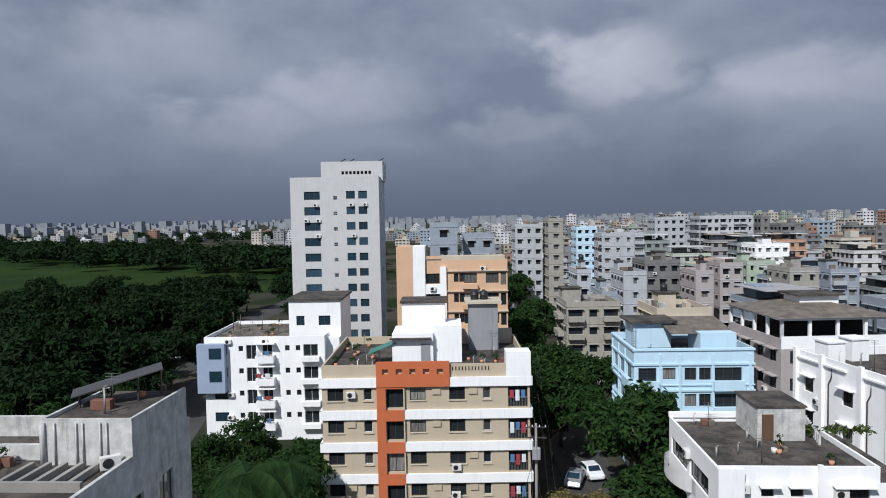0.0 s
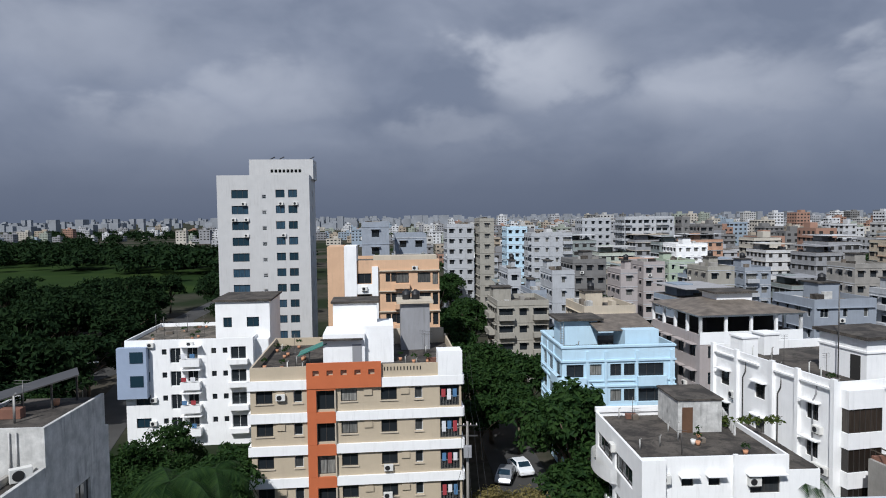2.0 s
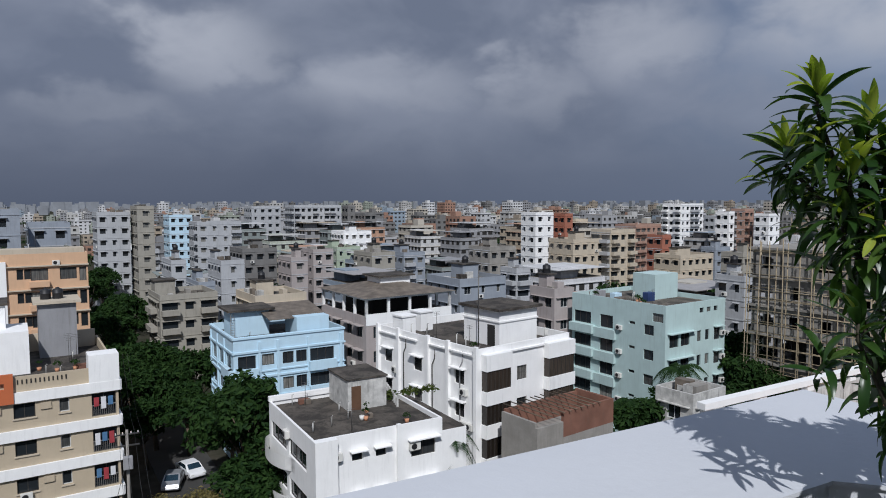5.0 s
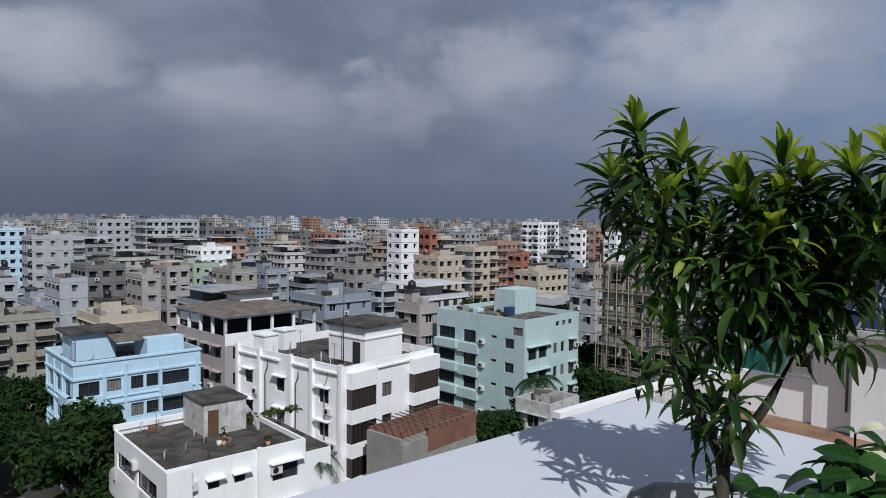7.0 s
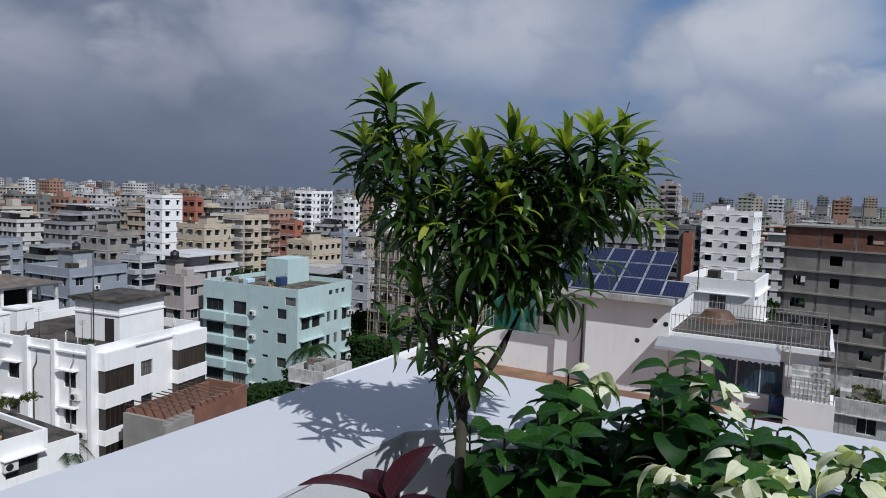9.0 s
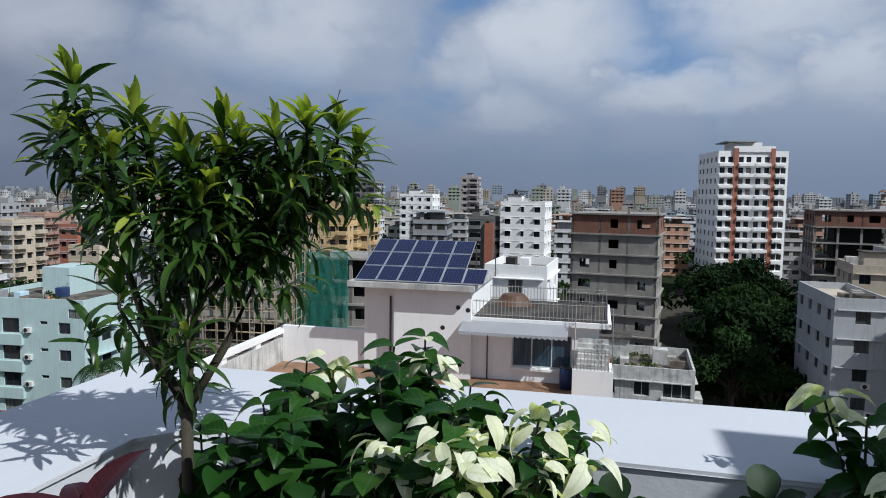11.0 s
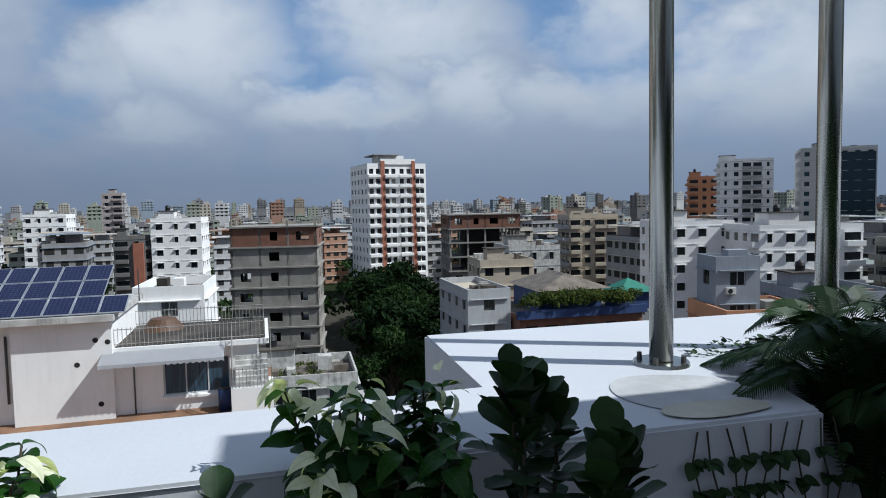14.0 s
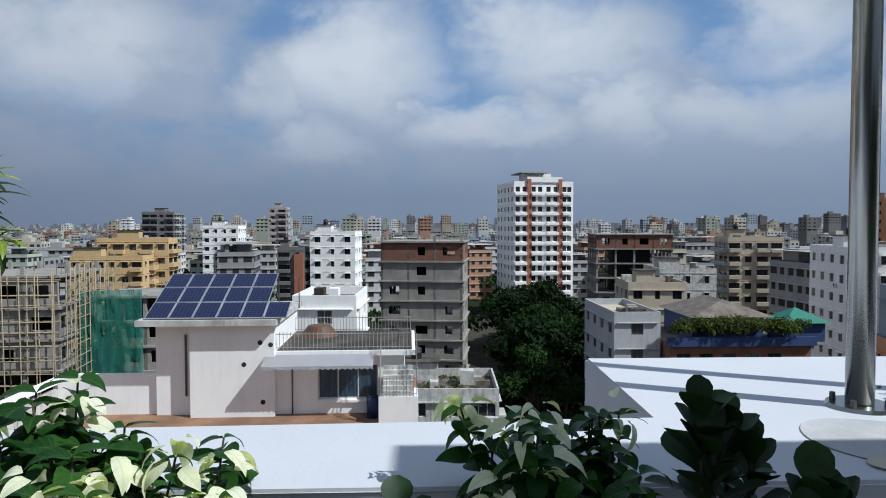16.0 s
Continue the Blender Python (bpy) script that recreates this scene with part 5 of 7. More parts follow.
def brick_house():
    root = thing("institution_building", "brick building with a deep blue roof floor and roof plants", "building", pose(76.0, -42.0, 0, 0, 0, 2))
    w, d, h = 16, 16.2, 15.2
    wv = rows((0.8, 3.4, 6.0, 8.6, 11.2), [14.2, 11.2, 8.2], 1.6, 1.5)
    shell(root, w, d, h, 0.3, {"W": wv}, BRICK, ROOF)
    add_windows(root, "W", w, d, wv, FRAMED, GLASS)
    slab(root, "blue_band", "W", w, d, -0.4, d + 0.4, 15.1, 16.1, 0.5, NAVY)
    part("blue_room", bm_box(3, 4.0, h, 12, 12.5, h + 2.8), NAVY, root)
    bm = bmesh.new()
    e = [bm.verts.new(p) for p in ((2, 3, h + 2.8), (13, 3, h + 2.8), (13, 13, h + 2.8), (2, 13, h + 2.8))]
    a, b = bm.verts.new((5, 8, h + 4.6)), bm.verts.new((10, 8, h + 4.6))
    for f in ((e[0], e[1], b, a), (e[1], e[2], b), (e[2], e[3], a, b), (e[3], e[0], a)):
        bm.faces.new(f)
    bm.faces.new(e[::-1])
    part("hipped_roof", bm, TIN, root)
    bm = bmesh.new()
    e = [bm.verts.new(p) for p in ((1, -3, h + 2.2), (6, -3, h + 2.2), (6, 2.6, h + 2.2), (1, 2.6, h + 2.2))]
    a = bm.verts.new((3.5, 0, h + 3.8))
    for k in range(4):
        bm.faces.new((e[k], e[(k + 1) % 4], a))
    bm.faces.new(e[::-1])
    part("green_roof", bm, material("green_painted_sheet", (0.03, 0.20, 0.14), 0.5), root)
    part("roof_hut", bm_box(1.5, -2.5, h, 5.5, 2.2, h + 2.2), NAVY, root)
    return root


brick_house()

def leaf_cloud(rng, blobs, per, size, flat=0.8):
    """Vertices and faces of many small bent leaf sprays set on the shells of blobs."""
    verts, faces = [], []
    for cx, cy, cz, rad in blobs:
        n = int(per * rad * rad)
        d = rng.normal(size=(n, 3))
        d /= np.linalg.norm(d, axis=1)[:, None]
        d[:, 2] = np.where(d[:, 2] < -0.3, -d[:, 2] * 0.6, d[:, 2])
        rr = rad * (0.72 + 0.42 * rng.random(n) ** 1.5)
        p = np.array((cx, cy, cz)) + d * rr[:, None] * np.array((1, 1, flat))
        a = rng.normal(size=(n, 3))
        nrm = d + 0.7 * rng.normal(size=(n, 3)) + np.array((0, 0, 0.5))
        nrm /= np.linalg.norm(nrm, axis=1)[:, None]
        a -= (a * nrm).sum(1)[:, None] * nrm
        a /= np.linalg.norm(a, axis=1)[:, None]
        b = np.cross(nrm, a)
        s = size * (0.6 + 0.8 * rng.random(n))[:, None]
        for q, aa, bb, nn, ss in zip(p, a, b, nrm, s):
            k = len(verts)
            verts += [q - aa * ss, q + bb * ss * 0.45, q + aa * ss - nn * ss * 0.35, q - bb * ss * 0.45]
            faces += [(k, k + 1, k + 2), (k, k + 2, k + 3)]
    return verts, faces


def roof_bits(root, x0, y0, x1, y1, z, n, seed):
    """Vent pipes, loose blocks, flower pots and aerials on a flat roof."""
    r = random.Random(seed)
    for k in range(n):
        x, y = r.uniform(x0, x1), r.uniform(y0, y1)
        kind = r.choice(["pipe", "pipe", "block", "pot", "pot", "aerial"])
        if kind == "pipe":
            a = r.uniform(0.5, 1.3)
            part("vent_pipe", solid_tube([(x, y, z), (x, y, z + a), (x + 0.12, y, z + a + 0.1)], 0.055, sides=6), r.choice([RAIL, ACWHITE, WHITE_OLD]), root)
        elif kind == "block":
            part("loose_block", soft_box(x, y, z, x + r.uniform(0.3, 1.1), y + r.uniform(0.2, 0.5), z + r.uniform(0.15, 0.5), 0.02), r.choice([BRICK, CONCRETE, TIN]), root)
        elif kind == "pot":
            pot = part("flower_pot", solid_tube([(x, y, z), (x, y, z + 0.3)], 0.14, 0.19, 8), TERRA, root)
            rng = np.random.default_rng(seed * 50 + k)
            verts, faces = leaf_cloud(rng, [(x, y, z + 0.3 + r.uniform(0.25, 0.5), r.uniform(0.25, 0.4))], 420, 0.11)
            me = bpy.data.meshes.new("pot_plant")
            me.from_pydata([tuple(v) for v in verts], [], faces)
            me.materials.append(TREE)
            shared("pot_plant", me, pot, Matrix())
        else:
            a = r.uniform(1.6, 2.8)
            mast = part("aerial", solid_tube([(x, y, z), (x, y, z + a)], 0.022, sides=5), STEEL, root)
            for q in range(3):
                part("aerial_rod", solid_tube([(x - 0.35, y, z + a - 0.15 * q), (x + 0.35, y, z + a - 0.15 * q)], 0.012, sides=4), STEEL, mast)


ROOFS = (
    (BEIGE_HOUSE, (0.6, 0.6, 5.0, 13.5, 14.6, 16, 1)),
    (BEIGE_HOUSE, (13.2, 0.8, 16.6, 9.5, 14.6, 10, 2)),
    (WHITE_WEST_HOUSE, (0.6, 0.6, 9.6, 13.0, 13.2, 16, 3)),
    (BLUE_HOUSE, (0.5, 0.5, 6.8, 4.0, 13.0, 7, 4)),
    (WHITE_MID_HOUSE, (0.5, 0.6, 3.4, 11.5, 15.4, 10, 5)),
    (WHITE_MID_HOUSE, (9.9, 0.6, 11.2, 14.5, 15.4, 8, 6)),
    (LOW_ROOF_HOUSE, (0.6, 0.8, 9.2, 5.0, 12.6, 8, 7)),
    (LOW_ROOF_HOUSE, (0.6, 6.0, 4.3, 10.0, 12.6, 5, 17)),
    (MINT_HOUSE, (0.6, 0.6, 6.0, 13.8, 16.4, 14, 8)),
    (OLD_HOUSE, (0.6, 0.8, 6.8, 5.2, 18.1, 8, 9)),
    (OLD_HOUSE, (7.5, 5.4, 10.9, 10.2, 20.03, 5, 19)),
    (PEACH_HOUSE, (6.6, 5.4, 15.6, 11.4, 22.0, 12, 10)),
)
for root, spot in ROOFS:
    roof_bits(root, *spot)

# ------------------------------------------------ further blocks of flats, street by street
def H(x, y, rot, w, d, h, wall, label, **more):
    """A plot of flats: wide plots hold two joined houses of unlike height and depth."""
    if w < 11 or math.hypot(x, y) > 185 or "sides" in more:
        return mid_house(x, y, rot, w, d, h, wall, label, **more)
    rg = random.Random(int(x * 3 + y))
    cut = rg.uniform(0.42, 0.58)
    low = rg.choice([0.78, 0.86, 0.92])
    first, second = (h, h * low) if rg.random() < 0.5 else (h * low, h)
    mid_house(x, y + rg.uniform(-1.5, 1.5), rot, w * cut - 0.4, d * rg.uniform(0.8, 1.0), first, wall, label, **{**more, "gap": 2.4, "win": (1.25, 1.2)})
    q = pose(x, y, 0, 0, 0, rot) @ Vector((w * cut + 0.4, rg.uniform(-3, 2), 0))
    return mid_house(q.x, q.y, rot + rg.uniform(-2, 2), w * (1 - cut) - 0.4, d * rg.uniform(0.75, 1.0), second, wall, label, **{**more, "gap": 2.6, "bays": more.get("bays", 0) + 1})


H(77.5, -25.4, 2, 14, 5.4, 17.9, OFFW, "off-white apartment block with a pale flat roof", seed=1, sides="WN", roof=CREAM, stair=False)
GREENW = material("pale_green_paint", (0.40, 0.47, 0.36), 0.85, 0.12, streak=0.45)
TERRAD = material("faded_red_paint", (0.40, 0.25, 0.19), 0.85, 0.15, streak=0.45)

# the streets north of the terrace, house by house
# cloud shade is put into the duller paints here, such as OFFW and GREYY
mid_house(-14.2, 115.5, 6, 4.7, 10.0, 27.2, GREYB, "tall bluish grey apartment block", gap=2.5, win=(1.3, 1.25), seed=60, stair=False)
mid_house(-9.4, 128.0, 6, 6.0, 10.0, 24.8, GREYB, "grey block with a blank side wall", gap=2.5, win=(1.3, 1.25), seed=61, stair=False)
mid_house(0.8, 195.3, 6, 7.8, 10.0, 25.6, OFFW, "off-white apartment block with small windows", gap=2.5, win=(1.3, 1.25), seed=62, stair=False)
mid_house(10.0, 190.1, 6, 4.1, 10.0, 27.2, GREYY, "narrow beige grey apartment tower", gap=2.5, win=(1.3, 1.25), seed=63, stair=False)
mid_house(24.1, 259.2, 6, 8.0, 10.0, 23.5, BLUE, "light blue painted apartment block far off", gap=2.5, win=(1.3, 1.25), seed=64, stair=False)
mid_house(2.1, 215.3, 6, 10.5, 10.0, 15.6, WHITE, "white apartment block with rows of balconies", gap=2.5, win=(1.3, 1.25), seed=65, bays=3)
mid_house(14.6, 221.9, 6, 3.0, 10.0, 13.9, OFFW, "stepped off-white house among flats", gap=2.5, win=(1.3, 1.25), seed=66, bays=1)
mid_house(25.7, 198.7, 6, 12.3, 10.0, 22.6, OFFW, "white apartment block with a blank wall", gap=2.5, win=(1.3, 1.25), seed=67, bays=1, stair=False)
mid_house(57.3, 279.5, 6, 12.2, 10.0, 26.4, OFFW, "pale high apartment block with window columns", gap=2.5, win=(1.3, 1.25), seed=68, stair=False)
mid_house(69.9, 261.1, 6, 20.0, 10.0, 26.8, OFFW, "white apartment block with dark frames", gap=2.5, win=(1.3, 1.25), seed=69, bays=4, stair=False)
mid_house(91.8, 260.6, 6, 3.3, 5.6, 26.6, GREYD, "dark grey apartment tower", gap=2.5, win=(1.3, 1.25), seed=70, stair=False)
mid_house(95.3, 250.8, 6, 5.2, 8.4, 23.8, GREYD, "dark brownish grey apartment block", gap=2.5, win=(1.3, 1.25), seed=71, bays=1, stair=False)
mid_house(75.0, 217.8, 6, 10.6, 10.0, 18.1, WHITE, "white apartment block with grey windows", gap=2.5, win=(1.3, 1.25), seed=72)
mid_house(22.6, 141.5, 6, 4.8, 10.0, 16.3, OFFW, "white-fronted house with a dark side", gap=2.5, win=(1.3, 1.25), seed=73)
mid_house(29.6, 155.5, 6, 8.0, 10.0, 17.6, GREYD, "grey weathered apartment block", gap=2.5, win=(1.3, 1.25), seed=74)
mid_house(38.0, 145.4, 6, 3.8, 8.3, 16.0, PINKGREY, "pinkish beige block with few windows", gap=2.5, win=(1.3, 1.25), seed=75)
mid_house(45.4, 153.7, 6, 5.1, 9.9, 17.0, PINKGREY, "pinkish beige block with a stair tower", gap=2.5, win=(1.3, 1.25), seed=76, stair=False)
# a cream front greyed for the cloud shadow on it
mid_house(8.9, 115.0, 6, 9.0, 10.0, 13.4, GREYY, "low cream house with a roof terrace", gap=2.5, win=(1.3, 1.25), seed=77, bays=2)
mid_house(14.0, 149.7, 6, 3.0, 10.0, 16.1, OFFW, "small pale house with a roof hut", gap=2.5, win=(1.3, 1.25), seed=78)
mid_house(16.9, 131.2, 6, 3.0, 9.9, 13.3, GREYB, "low grey house with a sheet roof", gap=2.5, win=(1.3, 1.25), seed=79)
mid_house(21.5, 104.1, 6, 8.3, 10.0, 13.8, CREAM, "low terraced house with a pinkish roof edge", gap=2.5, win=(1.3, 1.25), seed=80)
mid_house(63.3, 190.0, 6, 7.7, 10.0, 14.8, GREENW, "pale green low apartment block", gap=2.5, win=(1.3, 1.25), seed=81)
mid_house(54.7, 140.0, 6, 5.9, 9.2, 16.8, GREYY, "brownish grey flat-roofed house", gap=2.5, win=(1.3, 1.25), seed=82)
mid_house(65.3, 146.4, 6, 6.0, 8.3, 16.0, GREYB, "grey apartment block with a roof shed", gap=2.5, win=(1.3, 1.25), seed=83, bays=1)
mid_house(52.1, 94.9, 6, 9.5, 10.0, 15.6, GREYB, "long grey house with dark windows", gap=2.5, win=(1.3, 1.25), seed=84)
mid_house(79.2, 130.0, 6, 7.7, 8.2, 17.8, CONCRETE, "brown unfinished house with roof poles", gap=2.5, win=(1.3, 1.25), seed=85)
mid_house(112.6, 159.5, 6, 6.9, 6.4, 24.9, WHITE, "lavender white apartment block", gap=2.5, win=(1.3, 1.25), seed=86, stair=False)
mid_house(122.4, 158.5, 6, 3.0, 5.0, 24.5, REDP, "brick-red stair tower of a block", gap=2.5, win=(1.3, 1.25), seed=87, stair=False)
mid_house(102.5, 129.6, 6, 10.5, 8.7, 18.9, CREAM, "cream apartment block with brown balconies", gap=2.5, win=(1.3, 1.25), seed=88)
mid_house(112.5, 127.7, 6, 8.9, 6.6, 21.1, CREAM, "taller cream apartment wing", gap=2.5, win=(1.3, 1.25), seed=89, bays=2, stair=False)
mid_house(134.1, 132.0, 6, 3.6, 5.0, 19.1, REDP, "narrow brick-red painted apartment block", gap=2.5, win=(1.3, 1.25), seed=90, stair=False)
mid_house(210.2, 197.1, 6, 14.6, 9.0, 27.0, WHITE, "white apartment tower with balconies", gap=2.5, win=(1.3, 1.25), seed=91, bays=2, stair=False)
mid_house(183.5, 151.8, 6, 3.0, 5.0, 24.6, WHITE, "white slab apartment block", gap=2.5, win=(1.3, 1.25), seed=92, stair=False)
mid_house(188.0, 149.5, 6, 5.1, 5.0, 25.5, TERRAD, "brick and grey striped apartment tower", gap=2.5, win=(1.3, 1.25), seed=93, bays=1, stair=False)
mid_house(189.1, 141.4, 6, 6.1, 5.0, 24.0, WHITE, "white apartment block beside a striped tower", gap=2.5, win=(1.3, 1.25), seed=94, stair=False)
mid_house(130.0, 121.8, 6, 13.4, 8.2, 14.5, CREAM, "long low cream apartment block", gap=2.5, win=(1.3, 1.25), seed=95)
mid_house(163.5, 139.8, 6, 7.3, 5.0, 14.3, GREYB, "house with a bluish roof shed", gap=2.5, win=(1.3, 1.25), seed=96)
mid_house(117.4, 93.6, 6, 5.5, 5.0, 17.5, GREYY, "cream brown apartment block", gap=2.5, win=(1.3, 1.25), seed=97, bays=1)
mid_house(87.8, 69.7, 6, 3.0, 5.0, 16.6, OFFW, "low white house behind trees", gap=2.5, win=(1.3, 1.25), seed=98)
mid_house(54.0, 72.3, 6, 3.6, 5.0, 16.5, PINKGREY, "pinkish grey house with ribbed front", gap=2.5, win=(1.3, 1.25), seed=99)
mid_house(72.1, 108.5, 6, 3.5, 5.0, 15.2, OFFW, "small white house with a roof terrace", gap=2.5, win=(1.3, 1.25), seed=100, bays=1)
mid_house(163.5, 205.0, 6, 6.3, 5.2, 21.3, CREAM, "yellowish apartment block far off", gap=2.5, win=(1.3, 1.25), seed=101, stair=False)
mid_house(159.5, 168.8, 6, 12.9, 9.0, 20.3, TERRAD, "reddish apartment block far off", gap=2.5, win=(1.3, 1.25), seed=102, bays=2, stair=False)
mid_house(227.9, 195.4, 6, 3.0, 5.0, 22.0, OFFW, "slim pale tower far off", gap=2.5, win=(1.3, 1.25), seed=103, stair=False)

# the streets east and south-east
H(165.0, 21.5, 0, 14, 11.0, 26.2, WHITE, "white apartment block with small windows", seed=24, sides="WS")
H(165.3, 32.8, 0, 12, 7.5, 22.4, GREYW, "grey apartment block with a brick-red strip", bays=1, seed=25)
part("red_strip", bm_box(164.6, 34.2, 0, 165.4, 36.4, 21.5), REDP, tagged(new("brick_wall_strip"), "brick-red wall strip on a grey block", "wall"))
H(140, 62, 4, 14, 16, 25.0, OCHRE, "ochre yellow apartment block", seed=26, bays=1)
H(230, 70, 4, 12, 12, 27.5, WHITE, "white apartment block in the city", seed=27)
H(318, 74, 4, 10, 8.5, 36.0, PINKGREY, "slender pinkish residential tower far off", seed=28, bays=1)
H(300, 120, 4, 14, 14, 33.5, GREYW, "dark glazed office tower", seed=29, bays=3)
H(62, -5.5, 0, 9, 12.0, 12.8, WHITE_OLD, "small weathered white house with roof plants", seed=31, sides="WS", bays=1)
H(61, 7.6, 0, 9, 5.8, 21.6, WHITE, "plain white house with one small window", seed=32, sides="WS", stair=False, gap=4)
frame_house(152, -52, -4, 14, 17, 26.5, "brown unfinished concrete frame with open floors", 8, True, 4)
H(120, -49, -3, 12, 10, 20.0, WHITE_OLD, "weathered white house in the city", seed=34, sides="WN")
H(104, -38, -3, 10, 9, 19.0, CREAM, "cream house with a roof garden", seed=35, sides="WN")
H(150, -76, -6, 10, 12, 25.0, CREAM, "cream and brown block with balconies", bays=3, seed=36, sides="WN")
H(100, -72, -8, 14, 11, 24.5, WHITE, "white apartment block with a brick-red strip", seed=37, sides="WN")
H(86, -84, -10, 12, 16, 24.0, WHITE, "large white apartment block", seed=38, sides="WN", bays=1)
H(62, -66, -10, 12, 10, 17.5, GREYW, "grey white house with a tin roof", seed=39, sides="WN")
H(48, -43, -10, 8, 8, 18.8, TERRA, "terracotta house with a flat roof", seed=40, sides="WN", stair=False)
H(52.3, -40.5, -10, 4, 4, 23.0, GREYW, "grey roof hut on a terracotta house", seed=41, sides="WN", stair=False)
H(192, -152, -30, 16, 16, 41.0, WHITE, "white high-rise with stacked balconies", bays=2, seed=42, sides="WN")
H(220, -152, -30, 12, 11, 36.5, TERRA, "brown high-rise with roof masts", bays=2, seed=43, sides="WN")
off = H(168, -168, -35, 20, 20, 43.0, TOWERW, "office tower with a dark blue glass front", seed=44, sides="WN", glass_mat=GLASSB)
slab(off, "glass_front", "W", 20, 20, 5.0, 19.6, 0, 42.0, 0.4, GLASSB, label="dark blue glass curtain wall")
H(66, -95, -12, 16, 14, 22.0, GREYW, "grey block with dark balconies", seed=45, sides="WN", bays=3)


# ---------------------------------------------------------------- distant city
def far_proto(seed, n):
    r = random.Random(seed)
    w, d = r.uniform(8, 14), r.uniform(8, 13)
    h = n * 3.0 + 0.8
    bm = bmesh.new()
    box(bm, -w / 2, -d / 2, 0, w / 2, d / 2, h)
    sw = w * 0.35
    sx = r.uniform(-w / 2 + 0.5, w / 2 - sw - 0.5)
    box(bm, sx, 0, h, sx + sw, d * 0.35, h + 2.3)
    for k in range(4):
        x = r.uniform(-w / 2 + 1, w / 2 - 1)
        box(bm, x, -d * 0.3, h, x + 1, -d * 0.3 + 1, h + r.uniform(0.5, 1.5))
    root = tagged(mesh_object("apartment_building", bm, FARP), "distant flat-roofed apartment block", "building", "distant houses")
    bm = bmesh.new()
    box(bm, -w / 2 + 0.25, -d / 2 + 0.25, h, w / 2 - 0.25, d / 2 - 0.25, h + 0.05)
    part("roof", bm, ROOF, root)
    bm = bmesh.new()
    for k in range(n):
        z = k * 3.0 + 1.3
        for length, off, ax in ((w, d / 2, 0), (d, w / 2, 1)):
            c = int(length / 2.6)
            for q in range(c):
                ww = r.choice([0.6, 0.75, 1.0])
                u = -length / 2 + (q + 0.5) * length / c
                for sg in (-1, 1):
                    if ax == 0:
                        box(bm, u - ww, sg * off - 0.05, z, u + ww, sg * off + 0.05, z + 1.3)
                    else:
                        box(bm, sg * off - 0.05, u - ww, z, sg * off + 0.05, u + ww, z + 1.3)
    tagged(part("window_rest", bm, DARK, root), kind="stuff")
    bm = bmesh.new()
    for k in range(n + 1):
        box(bm, -w / 2 - 0.3, -d / 2 - 0.3, k * 3.0 + 2.75, w / 2 + 0.3, d / 2 + 0.3, k * 3.0 + 2.87)
    tagged(part("ledge_rest", bm, FARP, root), kind="stuff")
    return root


def far_blocks(name, places, label):
    """Many distant houses in one mesh: walls, floor ledges, window strips and roof rooms."""
    r = random.Random(5)
    verts, faces, mats = [], [], []

    def add(m, x0, y0, z0, x1, y1, z1, mi):
        n = len(verts)
        for c in ((x0, y0, z0), (x1, y0, z0), (x1, y1, z0), (x0, y1, z0), (x0, y0, z1), (x1, y0, z1), (x1, y1, z1), (x0, y1, z1)):
            verts.append(m @ Vector(c))
        for f in ((4, 5, 6, 7), (0, 1, 5, 4), (1, 2, 6, 5), (2, 3, 7, 6), (3, 0, 4, 7)):
            faces.append([n + i for i in f])
            mats.append(mi)

    for x, y, turn, dist in places:
        m = pose(x, y, 0, 0, 0, turn)
        w, d, n = r.uniform(8, 17), r.uniform(8, 15), r.choice([2, 3, 4, 4, 5, 5, 5, 6, 6, 7, 9 if dist > 700 else 6, 11 if dist > 600 and y < x * 0.5 else 5, 13 if dist > 800 and y < x * 0.5 else 4] if x > 0 else [1, 2, 2, 3, 3, 4, 5])
        h = n * 3.0 + 0.8
        mi = r.randrange(len(FAR_MATS))
        add(m, 0, 0, 0, w, d, h, mi)
        sw = w * r.uniform(0.2, 0.45)
        sx, sy = r.uniform(0.3, w - sw - 0.3), r.uniform(1, d * 0.5)
        add(m, sx, sy, h, sx + sw, sy + d * 0.35, h + 2.3, mi)
        add(m, 0.3, 0.3, h, w - 0.3, d - 0.3, h + 0.04, len(FAR_MATS) + 1)
        for k in range(n):
            z = k * 3.0 + 1.3
            if k < n - 4:
                continue
            c = max(int(w / 3.2), 2)
            for q in range(c):
                ww, u = r.choice([0.6, 0.8, 1.1]), (q + 0.5) * w / c
                add(m, u - ww, -0.06, z, u + ww, 0.05, z + 1.3, len(FAR_MATS))
            c = max(int(d / 3.2), 2)
            for q in range(c):
                ww, u = r.choice([0.6, 0.8, 1.1]), (q + 0.5) * d / c
                add(m, -0.06, u - ww, z, 0.05, u + ww, z + 1.3, len(FAR_MATS))
                if x < 0:
                    add(m, w - 0.05, u - ww, z, w + 0.06, u + ww, z + 1.3, len(FAR_MATS))
                elif y < 0:
                    uu = (q + 0.5) * w / c
                    add(m, uu - ww, d - 0.05, z, uu + ww, d + 0.06, z + 1.3, len(FAR_MATS))
            if r.random() < 0.5:
                add(m, -0.4, -0.4, z + 1.45, w + 0.2, d + 0.2, z + 1.58, mi)
    me = bpy.data.meshes.new(name)
    me.from_pydata(verts, [], faces)
    for q in (*FAR_MATS, DARK, ROOF):
        me.materials.append(q)
    me.polygons.foreach_set("material_index", mats)
    tagged(new(name, me), label, "buildings", kind="stuff")


